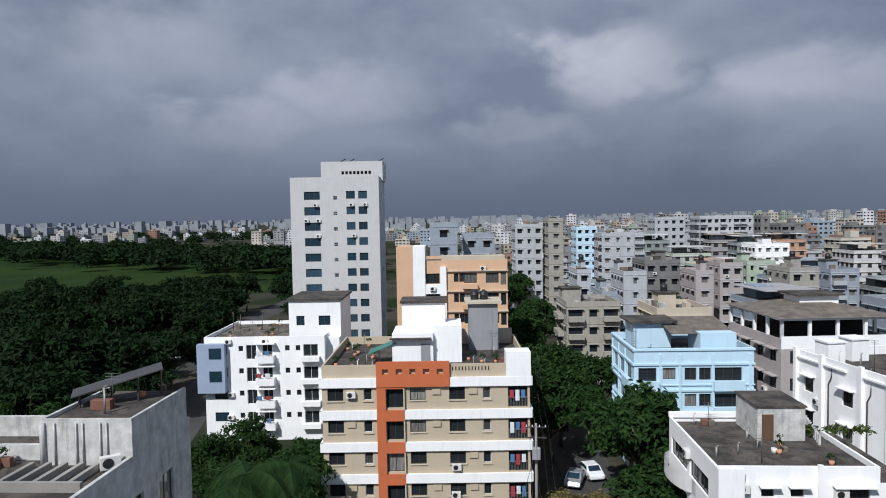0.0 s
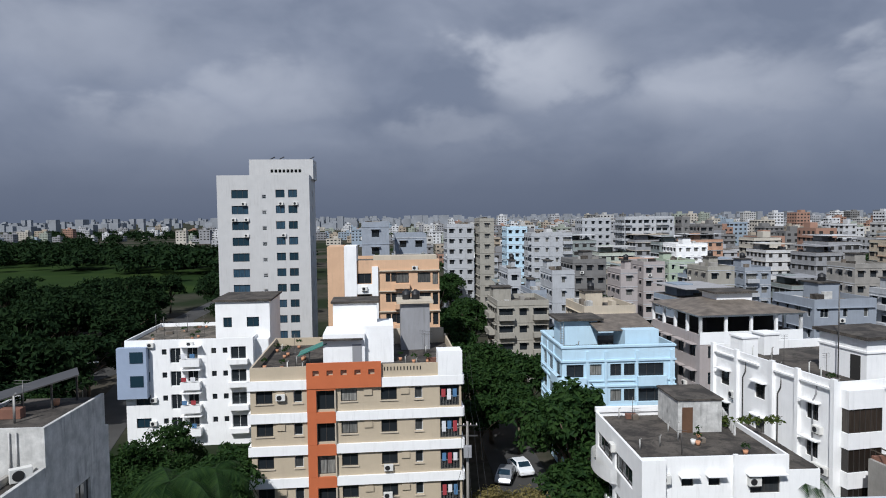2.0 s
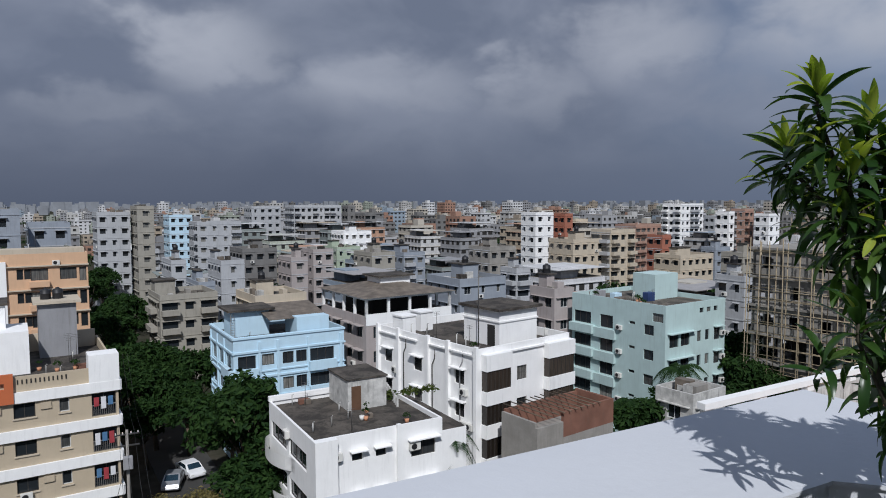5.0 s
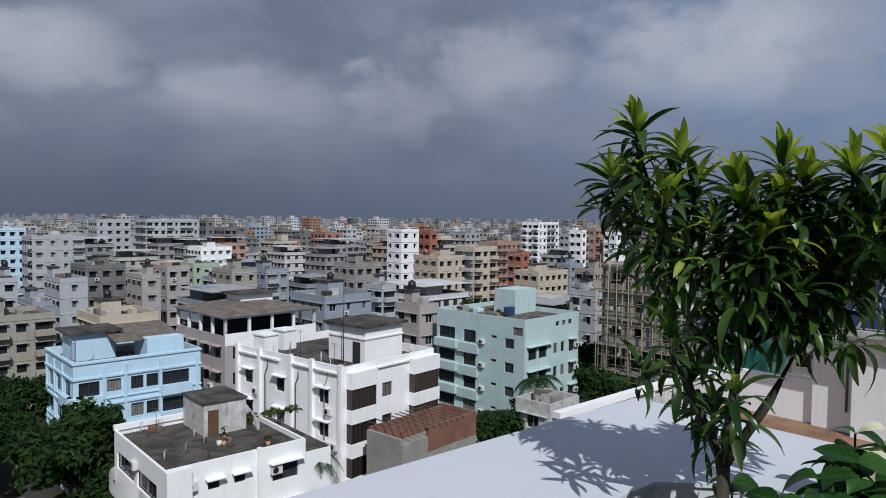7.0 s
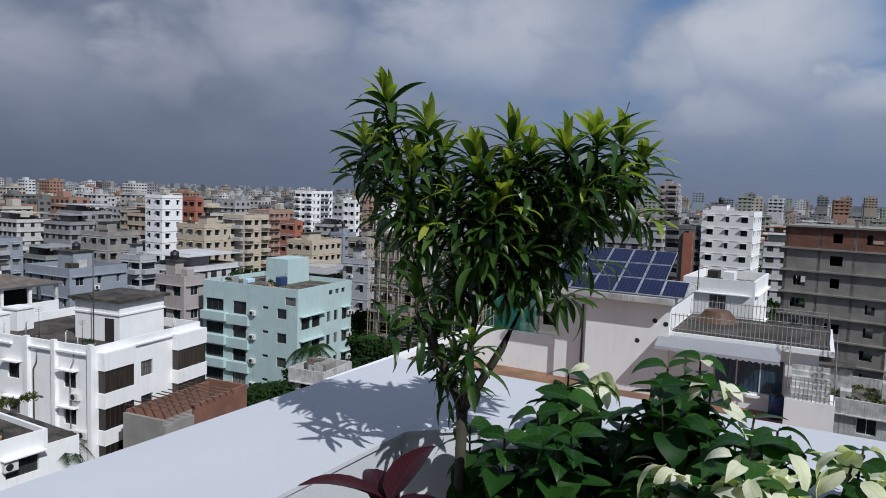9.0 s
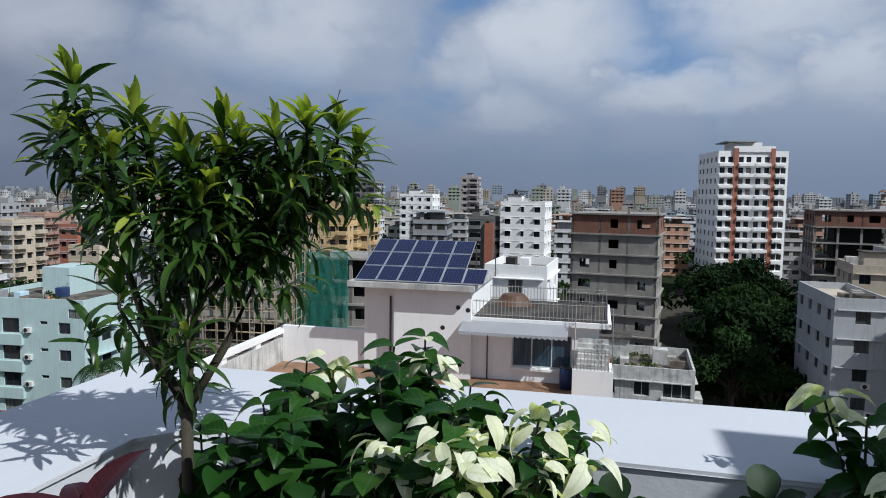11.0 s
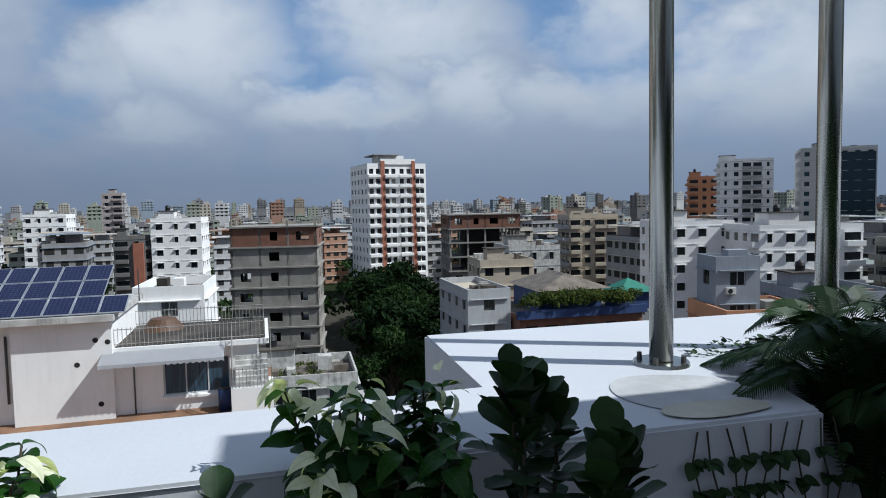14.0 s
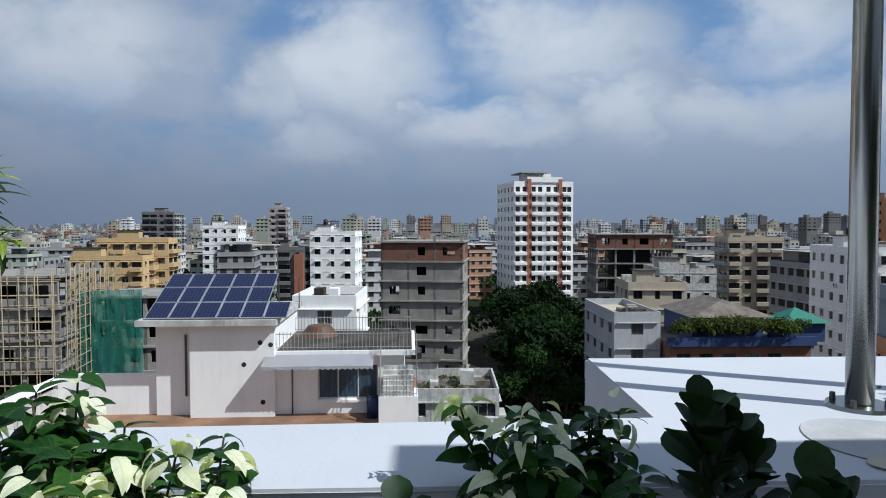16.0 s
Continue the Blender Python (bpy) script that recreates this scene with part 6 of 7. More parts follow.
FAR_MATS = [material("far_paint", c, 0.9, 0.2, 0.05, 0.5, streak=0.3, bump=0) for c in ((0.50, 0.49, 0.47), (0.30, 0.30, 0.31), (0.60, 0.60, 0.60), (0.38, 0.32, 0.25), (0.24, 0.24, 0.25), (0.52, 0.48, 0.41), (0.30, 0.36, 0.42), (0.36, 0.21, 0.15), (0.42, 0.42, 0.43), (0.19, 0.185, 0.18), (0.33, 0.36, 0.30), (0.64, 0.64, 0.64))]


def far_city():
    r = random.Random(11)
    storeys = [3, 3, 3, 4, 4, 4, 4, 3, 5, 5, 5, 6, 5, 6, 6, 5, 6, 7, 6, 7]
    protos = [far_proto(100 + k, n) for k, n in enumerate(storeys)]
    used = [False] * len(protos)
    count, rest = 0, []
    dist = 98.0
    while dist < 1500:
        step = 15 + dist * 0.035
        az = -150.0
        while az < 42.0:
            az += math.degrees((14 + dist * 0.012 + r.uniform(0, 8)) / dist)
            rr = dist + r.uniform(-0.4, 0.4) * step
            x, y = -math.sin(radians(az)) * rr, math.cos(radians(az)) * rr
            if az > 4 and rr < 660 or az > 22 and rr < 900 or az > 2 and r.random() < 0.4:
                continue
            if -2 < az < 4 and rr < 300 or r.random() < 0.12:
                continue
            if rr < 260 and any(abs(x - fx) < fr + 6 and abs(y - fy) < fr + 6 for fx, fy, fr in FOOT):
                continue
            if rr < 150 and not -56 < az < -4 and not -112 > az > -135:
                continue
            if az < -86 and az > -106 and rr < 190:
                continue
            turn = r.uniform(2, 9)
            # the plots between the listed houses hold low ones
            between = -64 < az < 2 and rr < 235
            if count >= 150 or (not between and count >= 110 and rr > 235):
                rest.append((x, y, turn, rr))
                continue
            k = r.randrange(8) if between else r.randrange(8, 17 if az > -64 else len(protos))
            m = pose(x, y, 0, 0, 0, r.choice([0, 90, 180]) + turn)
            if used[k]:
                copy_thing(protos[k], m)
            else:
                protos[k].matrix_basis = m
                used[k] = True
            count += 1
        dist += step
    far_blocks("far_houses", rest, "distant rows of flat-roofed city houses")
    # the last rows before the horizon, too far to count; paint greyed for haze
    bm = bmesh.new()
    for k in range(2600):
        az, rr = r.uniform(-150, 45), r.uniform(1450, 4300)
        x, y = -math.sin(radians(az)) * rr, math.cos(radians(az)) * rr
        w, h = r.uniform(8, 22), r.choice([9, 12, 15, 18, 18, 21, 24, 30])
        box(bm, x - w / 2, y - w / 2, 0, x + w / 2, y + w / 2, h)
    hz = material("haze_greyed_far_paint", (0.27, 0.285, 0.31), 0.9, 0.3, 0.02, 0.2)
    tagged(mesh_object("distant_city", bm, hz), "rows of distant city houses with haze greyed into the paint", "buildings", kind="stuff")


far_city()


# ---------------------------------------------------------------- trees
def tree_proto(seed, h, spread, mat, label):
    rng = np.random.default_rng(seed)
    r = random.Random(seed)
    tree = thing("tree", label, "tree", group="trees")
    bm = bmesh.new()
    lean = Vector((r.uniform(-0.4, 0.4), r.uniform(-0.4, 0.4), 0))
    fork = h * 0.38
    tube(bm, [(0, 0, -0.1), lean * 0.3 + Vector((0, 0, fork * 0.5)), lean + Vector((0, 0, fork))], 0.028 * h, 0.018 * h, 8)
    blobs = []
    n = 11
    for k in range(n):
        ang = 2 * math.pi * k / n + r.uniform(-0.3, 0.3)
        rad = spread * (r.uniform(0.35, 0.8) if k % 3 else r.uniform(0.0, 0.3))
        top = Vector((math.cos(ang) * rad, math.sin(ang) * rad, h * r.uniform(0.52, 0.86) if k % 3 else h * r.uniform(0.75, 0.9)))
        tube(bm, [lean + Vector((0, 0, fork * 0.96)), (lean + Vector((0, 0, fork))).lerp(top, 0.55) + Vector((0, 0, 0.2)), top], 0.011 * h, 0.004 * h, 5)
        blobs.append((*top, spread * r.uniform(0.28, 0.46)))
        for q in range(2):
            off = Vector((r.uniform(-1, 1), r.uniform(-1, 1), r.uniform(-0.6, 0.6))) * spread * 0.35
            blobs.append((*(top + off), spread * r.uniform(0.16, 0.27)))
    part("trunk", bm, BARK, tree)
    verts, faces = leaf_cloud(rng, blobs, (62 if mat is TREE else 30) * (4.2 / spread) ** 2 * 1.3, 0.34 if mat is TREE else 0.5)
    me = bpy.data.meshes.new("crown")
    me.from_pydata([tuple(v) for v in verts], [], faces)
    me.materials.append(mat)
    shared("crown", me, tree, Matrix())
    return tree


def palm_proto(seed, h):
    r = random.Random(seed)
    palm = thing("palm_tree", "tall palm tree with drooping fronds", "palm", group="palms")
    part("trunk", solid_tube([(0, 0, -0.1), (0.15, 0.1, h * 0.5), (0.1, 0.3, h)], 0.17, 0.10, 8), BARK, palm)
    for k in range(16):
        ang, rise = 2 * math.pi * k / 16 + r.uniform(-0.2, 0.2), r.uniform(0.1, 1.1)
        bm = bmesh.new()
        pts = []
        for q in range(9):
            t = q / 8
            out = 2.7 * t * (1 - 0.2 * t)
            pts.append(Vector((0.1 + math.cos(ang) * out, 0.3 + math.sin(ang) * out, h + rise * 1.6 * t - 2.6 * t * t * (1.2 - rise * 0.4))))
        tube(bm, pts, 0.035, 0.01, 4)
        side = Vector((-math.sin(ang), math.cos(ang), 0))
        for q in range(1, 33):
            t = q / 33 * 8
            i = min(int(t), 7)
            p = pts[i].lerp(pts[i + 1], t - i)
            ln = 0.65 * math.sin(math.pi * min(q / 33 * 0.85 + 0.12, 1.0))
            d = (pts[i + 1] - pts[i]).normalized()
            for sg in (-1, 1):
                e = p + side * sg * ln + d * ln * 0.35 + Vector((0, 0, -ln * 0.5))
                bm.faces.new([bm.verts.new(c) for c in (p - d * 0.035, p + d * 0.035, e)])
        part("frond", bm, TREE, palm)
    return palm


def plant_trees():
    r = random.Random(4)
    light = [tree_proto(k, hh, sp, TREE, "leafy green street tree with a rounded crown") for k, (hh, sp) in enumerate(((11, 4.6), (13, 5.4), (9, 4.0), (12, 4.8)))]
    dark = [tree_proto(20 + k, hh, sp, TREED, "dense park tree with a broad crown, leaves darkened for shade") for k, (hh, sp) in enumerate(((11, 5.0), (13, 6.0), (9.5, 5.2)))]
    used = set()

    def put(protos, x, y, s=1.0):
        k = r.randrange(len(protos))
        m = pose(x, y, 0, 0, 0, r.uniform(0, 360)) @ Matrix.Diagonal((s, s, s * r.uniform(0.9, 1.1), 1))
        if protos[k].name in used:
            ob = copy_thing(protos[k], m)
            ob.matrix_basis = m
        else:
            used.add(protos[k].name)
            protos[k].matrix_basis = m

    # along the street
    for x, y, s in ((11.6, 59.5, 1.0), (12.2, 66, 1.05), (10.5, 53.5, 0.8), (6.6, 92, 1.0), (10.5, 89, 1.05), (3.6, 99, 1.0), (8.0, 104, 0.9), (2.6, 88, 1.05), (3.2, 112, 1.0), (1.0, 124, 1.0), (5.0, 128, 1.0), (0.5, 145, 1.0), (3.5, 160, 1.0), (-1.5, 175, 1.1), (1.5, 190, 1.1), (12.0, 71.5, 0.85), (4.2, 78.5, 0.85), (8.8, 80.5, 0.9), (5.6, 84.0, 0.95)):
        put(light, x, y, s)
    # yards at the foot of the white houses
    for x, y, s in ((-19.5, 57, 0.75), (-21, 51, 0.7), (-20, 63.5, 0.85), (-24, 46, 0.6), (-27, 66, 0.6), (-31, 72, 0.45), (-27, 58, 0.55), (-25, 61, 0.6), (-30, 63, 0.6), (-36, 66, 0.6), (-44, 70, 0.8), (-46, 62, 0.9), (-38, 58, 0.75), (-33, 53, 0.75), (-49, 76, 0.8), (-42, 50, 0.9), (-50, 56, 1.0), (9.2, 46, 0.55), (10.4, 41.5, 0.5), (14, 37.5, 0.5), (18, 36, 0.5)):
        put(light, x, y, s)
    for x, y, s in ((50, 53.5, 0.7), (52, 50, 0.75), (56, 48, 0.8), (60, 49, 0.8), (66, 52, 0.85), (70, 51, 1.0), (73, 58, 1.1), (47, 62, 0.8), (63, 79, 1.0), (69, 77, 1.2), (60, 92, 1.0), (57, 88, 0.9), (46.0, 45.8, 0.8)):
        put(light, x, y, s)
    # the wooded strip in the east
    for k in range(44):
        x = r.uniform(96, 165)
        y = -0.13 * x + r.uniform(-8, 6) - (6 if x < 110 else 0)
        if 60 < x < 74 or (108 < x < 126 and y > -14):
            continue
        put(dark if k % 2 else light, x, y, r.uniform(0.8, 1.15))
    for x, y, s in ((88, -12, 0.9), (90, -8.5, 0.9), (94, -16, 0.9), (98, -12, 0.85), (86, -16, 0.8), (92, -20, 0.9), (58, -4, 0.6), (57, 2.0, 0.55), (76, 3.0, 0.7)):
        put(light, x, y, s)
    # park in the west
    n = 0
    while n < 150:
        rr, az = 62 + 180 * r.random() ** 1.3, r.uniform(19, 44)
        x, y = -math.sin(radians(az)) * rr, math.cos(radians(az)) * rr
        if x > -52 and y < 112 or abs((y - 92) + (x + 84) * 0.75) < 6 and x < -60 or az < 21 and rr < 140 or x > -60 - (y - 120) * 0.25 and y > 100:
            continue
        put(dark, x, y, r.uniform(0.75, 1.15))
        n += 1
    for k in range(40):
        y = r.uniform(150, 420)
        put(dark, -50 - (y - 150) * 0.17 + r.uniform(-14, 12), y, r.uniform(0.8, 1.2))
    palms = [palm_proto(3, 8.5), palm_proto(7, 6.0)]
    for k, (x, y, s) in enumerate(((53.6, 50.0, 1.35), (50.0, 53.0, 1.3), (24.6, 46.6, 1.25), (56, 50, 1.4), (51.5, 48.0, 1.1), (-18.6, 44.9, 1.9), (-16.4, 46.0, 1.35))):
        m = pose(x, y, 0, 0, 0, 40 * k) @ Matrix.Diagonal((s, s, s, 1))
        if k < 2:
            palms[k].matrix_basis = m
        else:
            ob = copy_thing(palms[k % 2], m)
            ob.matrix_basis = m
    # far woods beyond the field
    rng = np.random.default_rng(9)
    blobs = []
    for k in range(420):
        t = rng.random()
        x, y = -700 + 610 * t + rng.normal() * 14, 690 - 330 * t + rng.normal() * 30
        blobs.append((x, y, 5 + rng.random() * 3, 5 + rng.random() * 3.5))
    for k in range(160):
        x, y = rng.uniform(-1100, -300), rng.uniform(760, 1200)
        blobs.append((x, y, 4, 6 + rng.random() * 4))
    verts, faces = leaf_cloud(rng, blobs, 4.0, 1.5)
    me = bpy.data.meshes.new("far_woods")
    me.from_pydata([tuple(v) for v in verts], [], faces)
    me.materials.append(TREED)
    tagged(new("far_woods", me), "dark belt of trees beyond the field", "trees", kind="stuff")
    # bushes between the far houses
    blobs = []
    for k in range(420):
        az, rr = r.uniform(-140, 5), r.uniform(120, 900)
        blobs.append((-math.sin(radians(az)) * rr, math.cos(radians(az)) * rr, r.uniform(3, 9), r.uniform(2.5, 5)))
    verts, faces = leaf_cloud(rng, blobs, 6.0, 0.9)
    me = bpy.data.meshes.new("city_greenery")
    me.from_pydata([tuple(v) for v in verts], [], faces)
    me.materials.append(TREE)
    tagged(new("city_greenery", me), "scattered tree tops between the city houses", "trees", kind="stuff")


plant_trees()


# ---------------------------------------------------------------- terrace plants
def leaf_mesh(name, length, width, mat, shape="lance", droop=0.5, fold=0.25, wave=0.0):
    """One leaf along +x with a folded midrib, bending down towards its tip."""
    bm = bmesh.new()
    n = 7
    rows_ = []
    for k in range(n + 1):
        t = k / n
        if shape == "lance":
            w = math.sin(math.pi * min(t * 0.92 + 0.06, 1.0)) ** 0.8
        elif shape == "ovate":
            w = math.sin(math.pi * (t ** 0.72) * 0.98 + 0.03) ** 0.85
        elif shape == "obovate":
            w = math.sin(math.pi * (t ** 1.7) * 0.94 + 0.06) ** 0.7
        else:
            w = math.sin(math.pi * t * 0.96 + 0.06) ** 0.6
        w = max(w, 0.02) * width / 2
        bend = droop * t * t
        x, z = length * (t - 0.28 * bend * t), -length * bend * 0.62
        lift = w * fold + wave * width * math.sin(t * 9)
        rows_.append([bm.verts.new(p) for p in ((x, -w, z + lift), (x, -w * 0.5, z + lift * 0.38), (x, 0, z), (x, w * 0.5, z + lift * 0.38), (x, w, z + lift))])
    for a, b in zip(rows_, rows_[1:]):
        for k in range(4):
            bm.faces.new((a[k], b[k], b[k + 1], a[k + 1])).smooth = True
    me = bpy.data.meshes.new(name)
    bm.to_mesh(me), bm.free()
    me.materials.append(mat)
    return me


def plantmat(name, a, b, vein, rough=0.32, back=0.3, scale=18.0):
    """A garden leaf: colour picked leaf by leaf, paler midrib and side veins, soft gloss."""
    m = bpy.data.materials.new(name)
    m.use_nodes = True
    g = Nodes(m.node_tree)
    rnd = g.n("ShaderNodeObjectInfo").outputs["Random"]
    co = g.n("ShaderNodeTexCoord").outputs["Object"]
    sep = g.n("ShaderNodeSeparateXYZ", Vector=co).outputs
    col = g.mix(rnd, (*a, 1), (*b, 1))
    rib = g.ramp(g.math("ABSOLUTE", sep[1]), (0.0, 1.0), (0.003, 0.0))
    side = g.math("SINE", g.math("MULTIPLY", g.math("ADD", sep[0], g.math("MULTIPLY", g.math("ABSOLUTE", sep[1]), -0.8)), 330.0))
    veins = g.math("MAXIMUM", g.math("MULTIPLY", rib, 0.6), g.math("MULTIPLY", g.ramp(side, (0.80, 0.0), (1.0, 1.0)), 0.34))
    col = g.mix(veins, col, (*vein, 1))
    col = g.mix(g.math("MULTIPLY", g.ramp(g.noise(co, scale, 4.0), (0.45, 0.0), (0.7, 1.0)), 0.35), col, (*[c * 0.5 for c in a], 1))
    p = g.n("ShaderNodeBsdfPrincipled", Roughness=rough)
    p.inputs["Specular IOR Level"].default_value = 0.22
    g.put(p.inputs["Base Color"], col)
    tr = g.n("ShaderNodeBsdfTranslucent")
    g.put(tr.inputs["Color"], g.mix(1.0, col, (1.4, 1.5, 0.6, 1), "MULTIPLY"))
    mx = g.n("ShaderNodeMixShader", Fac=back)
    m.node_tree.links.new(p.outputs[0], mx.inputs[1])
    m.node_tree.links.new(tr.outputs[0], mx.inputs[2])
    out = g.n("ShaderNodeOutputMaterial")
    m.node_tree.links.new(mx.outputs[0], out.inputs[0])
    return m


LANCE = plantmat("lance_leaf", (0.022, 0.055, 0.012), (0.070, 0.120, 0.022), (0.10, 0.17, 0.05))
LANCEY = plantmat("young_lance_leaf", (0.20, 0.29, 0.030), (0.42, 0.47, 0.08), (0.34, 0.42, 0.12), 0.32, 0.42)
OVATE = plantmat("broad_leaf", (0.012, 0.048, 0.009), (0.038, 0.108, 0.016), (0.08, 0.16, 0.05), 0.36)
OVATE_REST = leafmat("broad_leaves_joined", (0.011, 0.048, 0.009), (0.036, 0.105, 0.016), 0.5, 0.25, 0.14)
SEPAL = plantmat("cream_bract", (0.74, 0.75, 0.54), (0.86, 0.86, 0.72), (0.60, 0.64, 0.38), 0.6, 0.35)
GLOSSY = plantmat("dark_glossy_leaf", (0.010, 0.030, 0.008), (0.022, 0.055, 0.012), (0.03, 0.05, 0.02), 0.55, 0.06)
REDLEAF = plantmat("dark_red_leaf", (0.026, 0.006, 0.009), (0.055, 0.010, 0.014), (0.09, 0.025, 0.028), 0.35, 0.15)
STEM = material("green_brown_stem", (0.055, 0.048, 0.03), 0.8, 0.3, 20.0, 60.0, bump=0.2)
POT = material("clay_planter", (0.30, 0.29, 0.27), 0.85, 0.25, 3.0, 30.0, bump=0.25)
FLOOR = LZ - 1.05


def aim(base, direction, roll=0.0):
    """A pose that sends +x along direction, with the leaf's face up."""
    d = Vector(direction).normalized()
    up = Vector((0, 0, 1)) if abs(d.z) < 0.97 else Vector((1, 0, 0))
    y = up.cross(d).normalized()
    z = d.cross(y)
    m = Matrix((d, y, z)).transposed().to_4x4()
    return Matrix.Translation(base) @ m @ pose(0, 0, 0, roll)


def planter(parent, x, y, half, height):
    a = soft_box(x - half, y - half, FLOOR, x + half, y + half, FLOOR + height, 0.02)
    part("planter_box", a, POT, parent)
    part("planter_soil", bm_box(x - half + 0.03, y - half + 0.03, FLOOR + height, x + half - 0.03, y + half - 0.03, FLOOR + height + 0.012), SOIL, parent)


def rosette(plant, meshes, young, tip, axis, r, n, spread, size=1.0, nyoung=5, rest=None):
    """Leaves whorled round a shoot's tip: the youngest upright, the oldest hanging."""
    ax = Vector(axis).normalized()
    side = ax.cross(Vector((0.3, 0.8, 0.2))).normalized()
    other = ax.cross(side)
    for k in range(n):
        t = k / n
        ang = k * 2.399 + r.uniform(-0.25, 0.25)
        open_ = spread[0] + (spread[1] - spread[0]) * t + r.uniform(-0.12, 0.12)
        d = ax * math.cos(open_) + (side * math.cos(ang) + other * math.sin(ang)) * math.sin(open_)
        base = Vector(tip) - ax * (0.075 * t * size)
        s = size * (0.65 + 0.4 * math.sin(math.pi * min(t + 0.25, 1.0))) * r.uniform(0.85, 1.15)
        me = r.choice(young) if k < nyoung else r.choice(meshes)
        m = aim(base, d, r.uniform(-25, 25)) @ Matrix.Scale(s, 4)
        if rest is not None and k % 6:
            n0 = len(rest[0])
            rest[0].extend([m @ v.co for v in me.vertices])
            rest[1].extend([[n0 + i for i in f.vertices] for f in me.polygons])
            rest[2].extend([1 if k < nyoung else 0] * len(me.polygons))
        else:
            shared("leaf", me, plant, m)


def lance_shrub():
    r = random.Random(21)
    plant = thing("potted_shrub", "tall shrub with whorls of narrow glossy green leaves", "plant")
    old = [leaf_mesh("leaf", 0.126, 0.025, LANCE, "lance", dr, 0.3) for dr in (0.35, 0.6, 0.9, 1.2)]
    young = [leaf_mesh("leaf", 0.108, 0.023, LANCEY, "lance", dr, 0.35) for dr in (0.4, 0.8)]
    base = Vector((1.60, 1.10, FLOOR + 0.35))
    planter(plant, base.x, base.y, 0.2, 0.35)
    right = Vector((0.545, -0.84, 0))         # across the view
    deep = Vector((0.84, 0.545, 0))
    fork = Vector((base.x, base.y, EYE - 0.66))
    part("stem", solid_tube([base, base + Vector((0.01, 0.01, 0.2)), fork], 0.02, 0.016, 7), STEM, plant)
    tips = ((-0.23, 0.18), (-0.12, 0.13), (-0.29, 0.07), (0.00, 0.05), (0.12, 0.10), (0.17, 0.05), (0.23, 0.00), (0.35, 0.10), (0.46, 0.11), (0.52, 0.04), (0.26, 0.07), (0.02, -0.01), (0.10, 0.01), (-0.16, 0.01), (-0.04, -0.07), (0.07, -0.07), (0.19, -0.08), (0.32, -0.01), (0.38, -0.08), (-0.08, -0.28), (-0.14, -0.31), (0.02, -0.20), (0.13, -0.17), (0.25, -0.17), (-0.04, -0.22), (0.01, -0.43), (-0.02, -0.54), (0.29, -0.13), (-0.17, -0.10), (0.04, -0.11), (0.17, -0.20), (-0.08, 0.05), (-0.23, 0.01), (0.41, 0.01), (-0.08, -0.44))
    rest = ([], [], [])
    hubs = [Vector((base.x, base.y, EYE + v)) + right * u + deep * q for u, v, q in ((-0.13, -0.12, 0.0), (0.06, -0.16, -0.04), (0.22, -0.14, 0.05), (0.36, -0.12, 0.0), (0.03, -0.36, -0.02))] + [fork]
    for a, b, sag in ((5, 0, -0.05), (5, 4, 0.0), (4, 1, 0.02), (5, 2, 0.05), (2, 3, 0.02)):
        bow = right * sag + Vector((0.008, 0.006, 0.02))
        part("stem", solid_tube([hubs[a], hubs[a].lerp(hubs[b], 0.3) + bow * 0.8, hubs[a].lerp(hubs[b], 0.65) + bow, hubs[b]], 0.013, 0.008, 6), STEM, plant)
    for k, (u, v) in enumerate(tips):
        q = r.uniform(-0.16, 0.12)
        u = u * 0.86 if u > 0.1 else u
        tip = Vector((base.x, base.y, EYE + v)) + right * u + deep * q
        low = v < -0.2
        hub = min((h for h in hubs if h.z < tip.z - 0.06 or h is hubs[-1]), key=lambda h: (h - tip).length)
        mid = hub.lerp(tip, 0.5) + Vector((0, 0, -0.03))
        part("branch", solid_tube([hub, mid, tip - Vector((0, 0, 0.04)), tip], 0.006, 0.0035, 5), STEM, plant)
        axis = (tip - mid).normalized() + Vector((0, 0, 0.7))
        rosette(plant, old, young, tip - axis.normalized() * 0.07, axis, r, 6 if low else 10, (1.2, 2.6), 1.0, 0, rest)
        for e in range(1 if low else 2):
            knot = tip + Vector((r.uniform(-0.07, 0.07), r.uniform(-0.07, 0.07), r.uniform(-0.16, -0.06)))
            out = (knot - tip) + Vector((r.uniform(-0.1, 0.1), r.uniform(-0.1, 0.1), 0.16))
            rosette(plant, old, young, knot, out, r, 8, (0.3, 2.2), 0.85, 2 if v > -0.05 else 0, rest)
        rosette(plant, old, young, tip, axis, r, 18 if low else 32, (0.15, 2.2), 0.95, (1 if low else 4) if v < 0.0 else 8, rest)
    part("twig", solid_tube([Vector((1.60, 0.98, EYE + 0.0)), Vector((1.72, 0.74, EYE + 0.1)), Vector((1.735, 0.715, EYE + 0.2))], 0.003, 0.0015, 4), STEM, plant)
    me = bpy.data.meshes.new("foliage")
    me.from_pydata(rest[0], [], rest[1])
    me.materials.append(LANCE_REST), me.materials.append(LANCEY_REST)
    me.polygons.foreach_set("material_index", rest[2])
    me.polygons.foreach_set("use_smooth", [True] * len(rest[1]))
    tagged(shared("foliage", me, plant, Matrix()), kind="stuff")
    plant.matrix_basis = TERR


LANCE_REST = leafmat("lance_leaves_joined", (0.020, 0.055, 0.013), (0.060, 0.120, 0.022), 0.32, 0.3)
LANCEY_REST = leafmat("young_lance_leaves_joined", (0.20, 0.29, 0.030), (0.42, 0.47, 0.08), 0.32, 0.42)
lance_shrub()


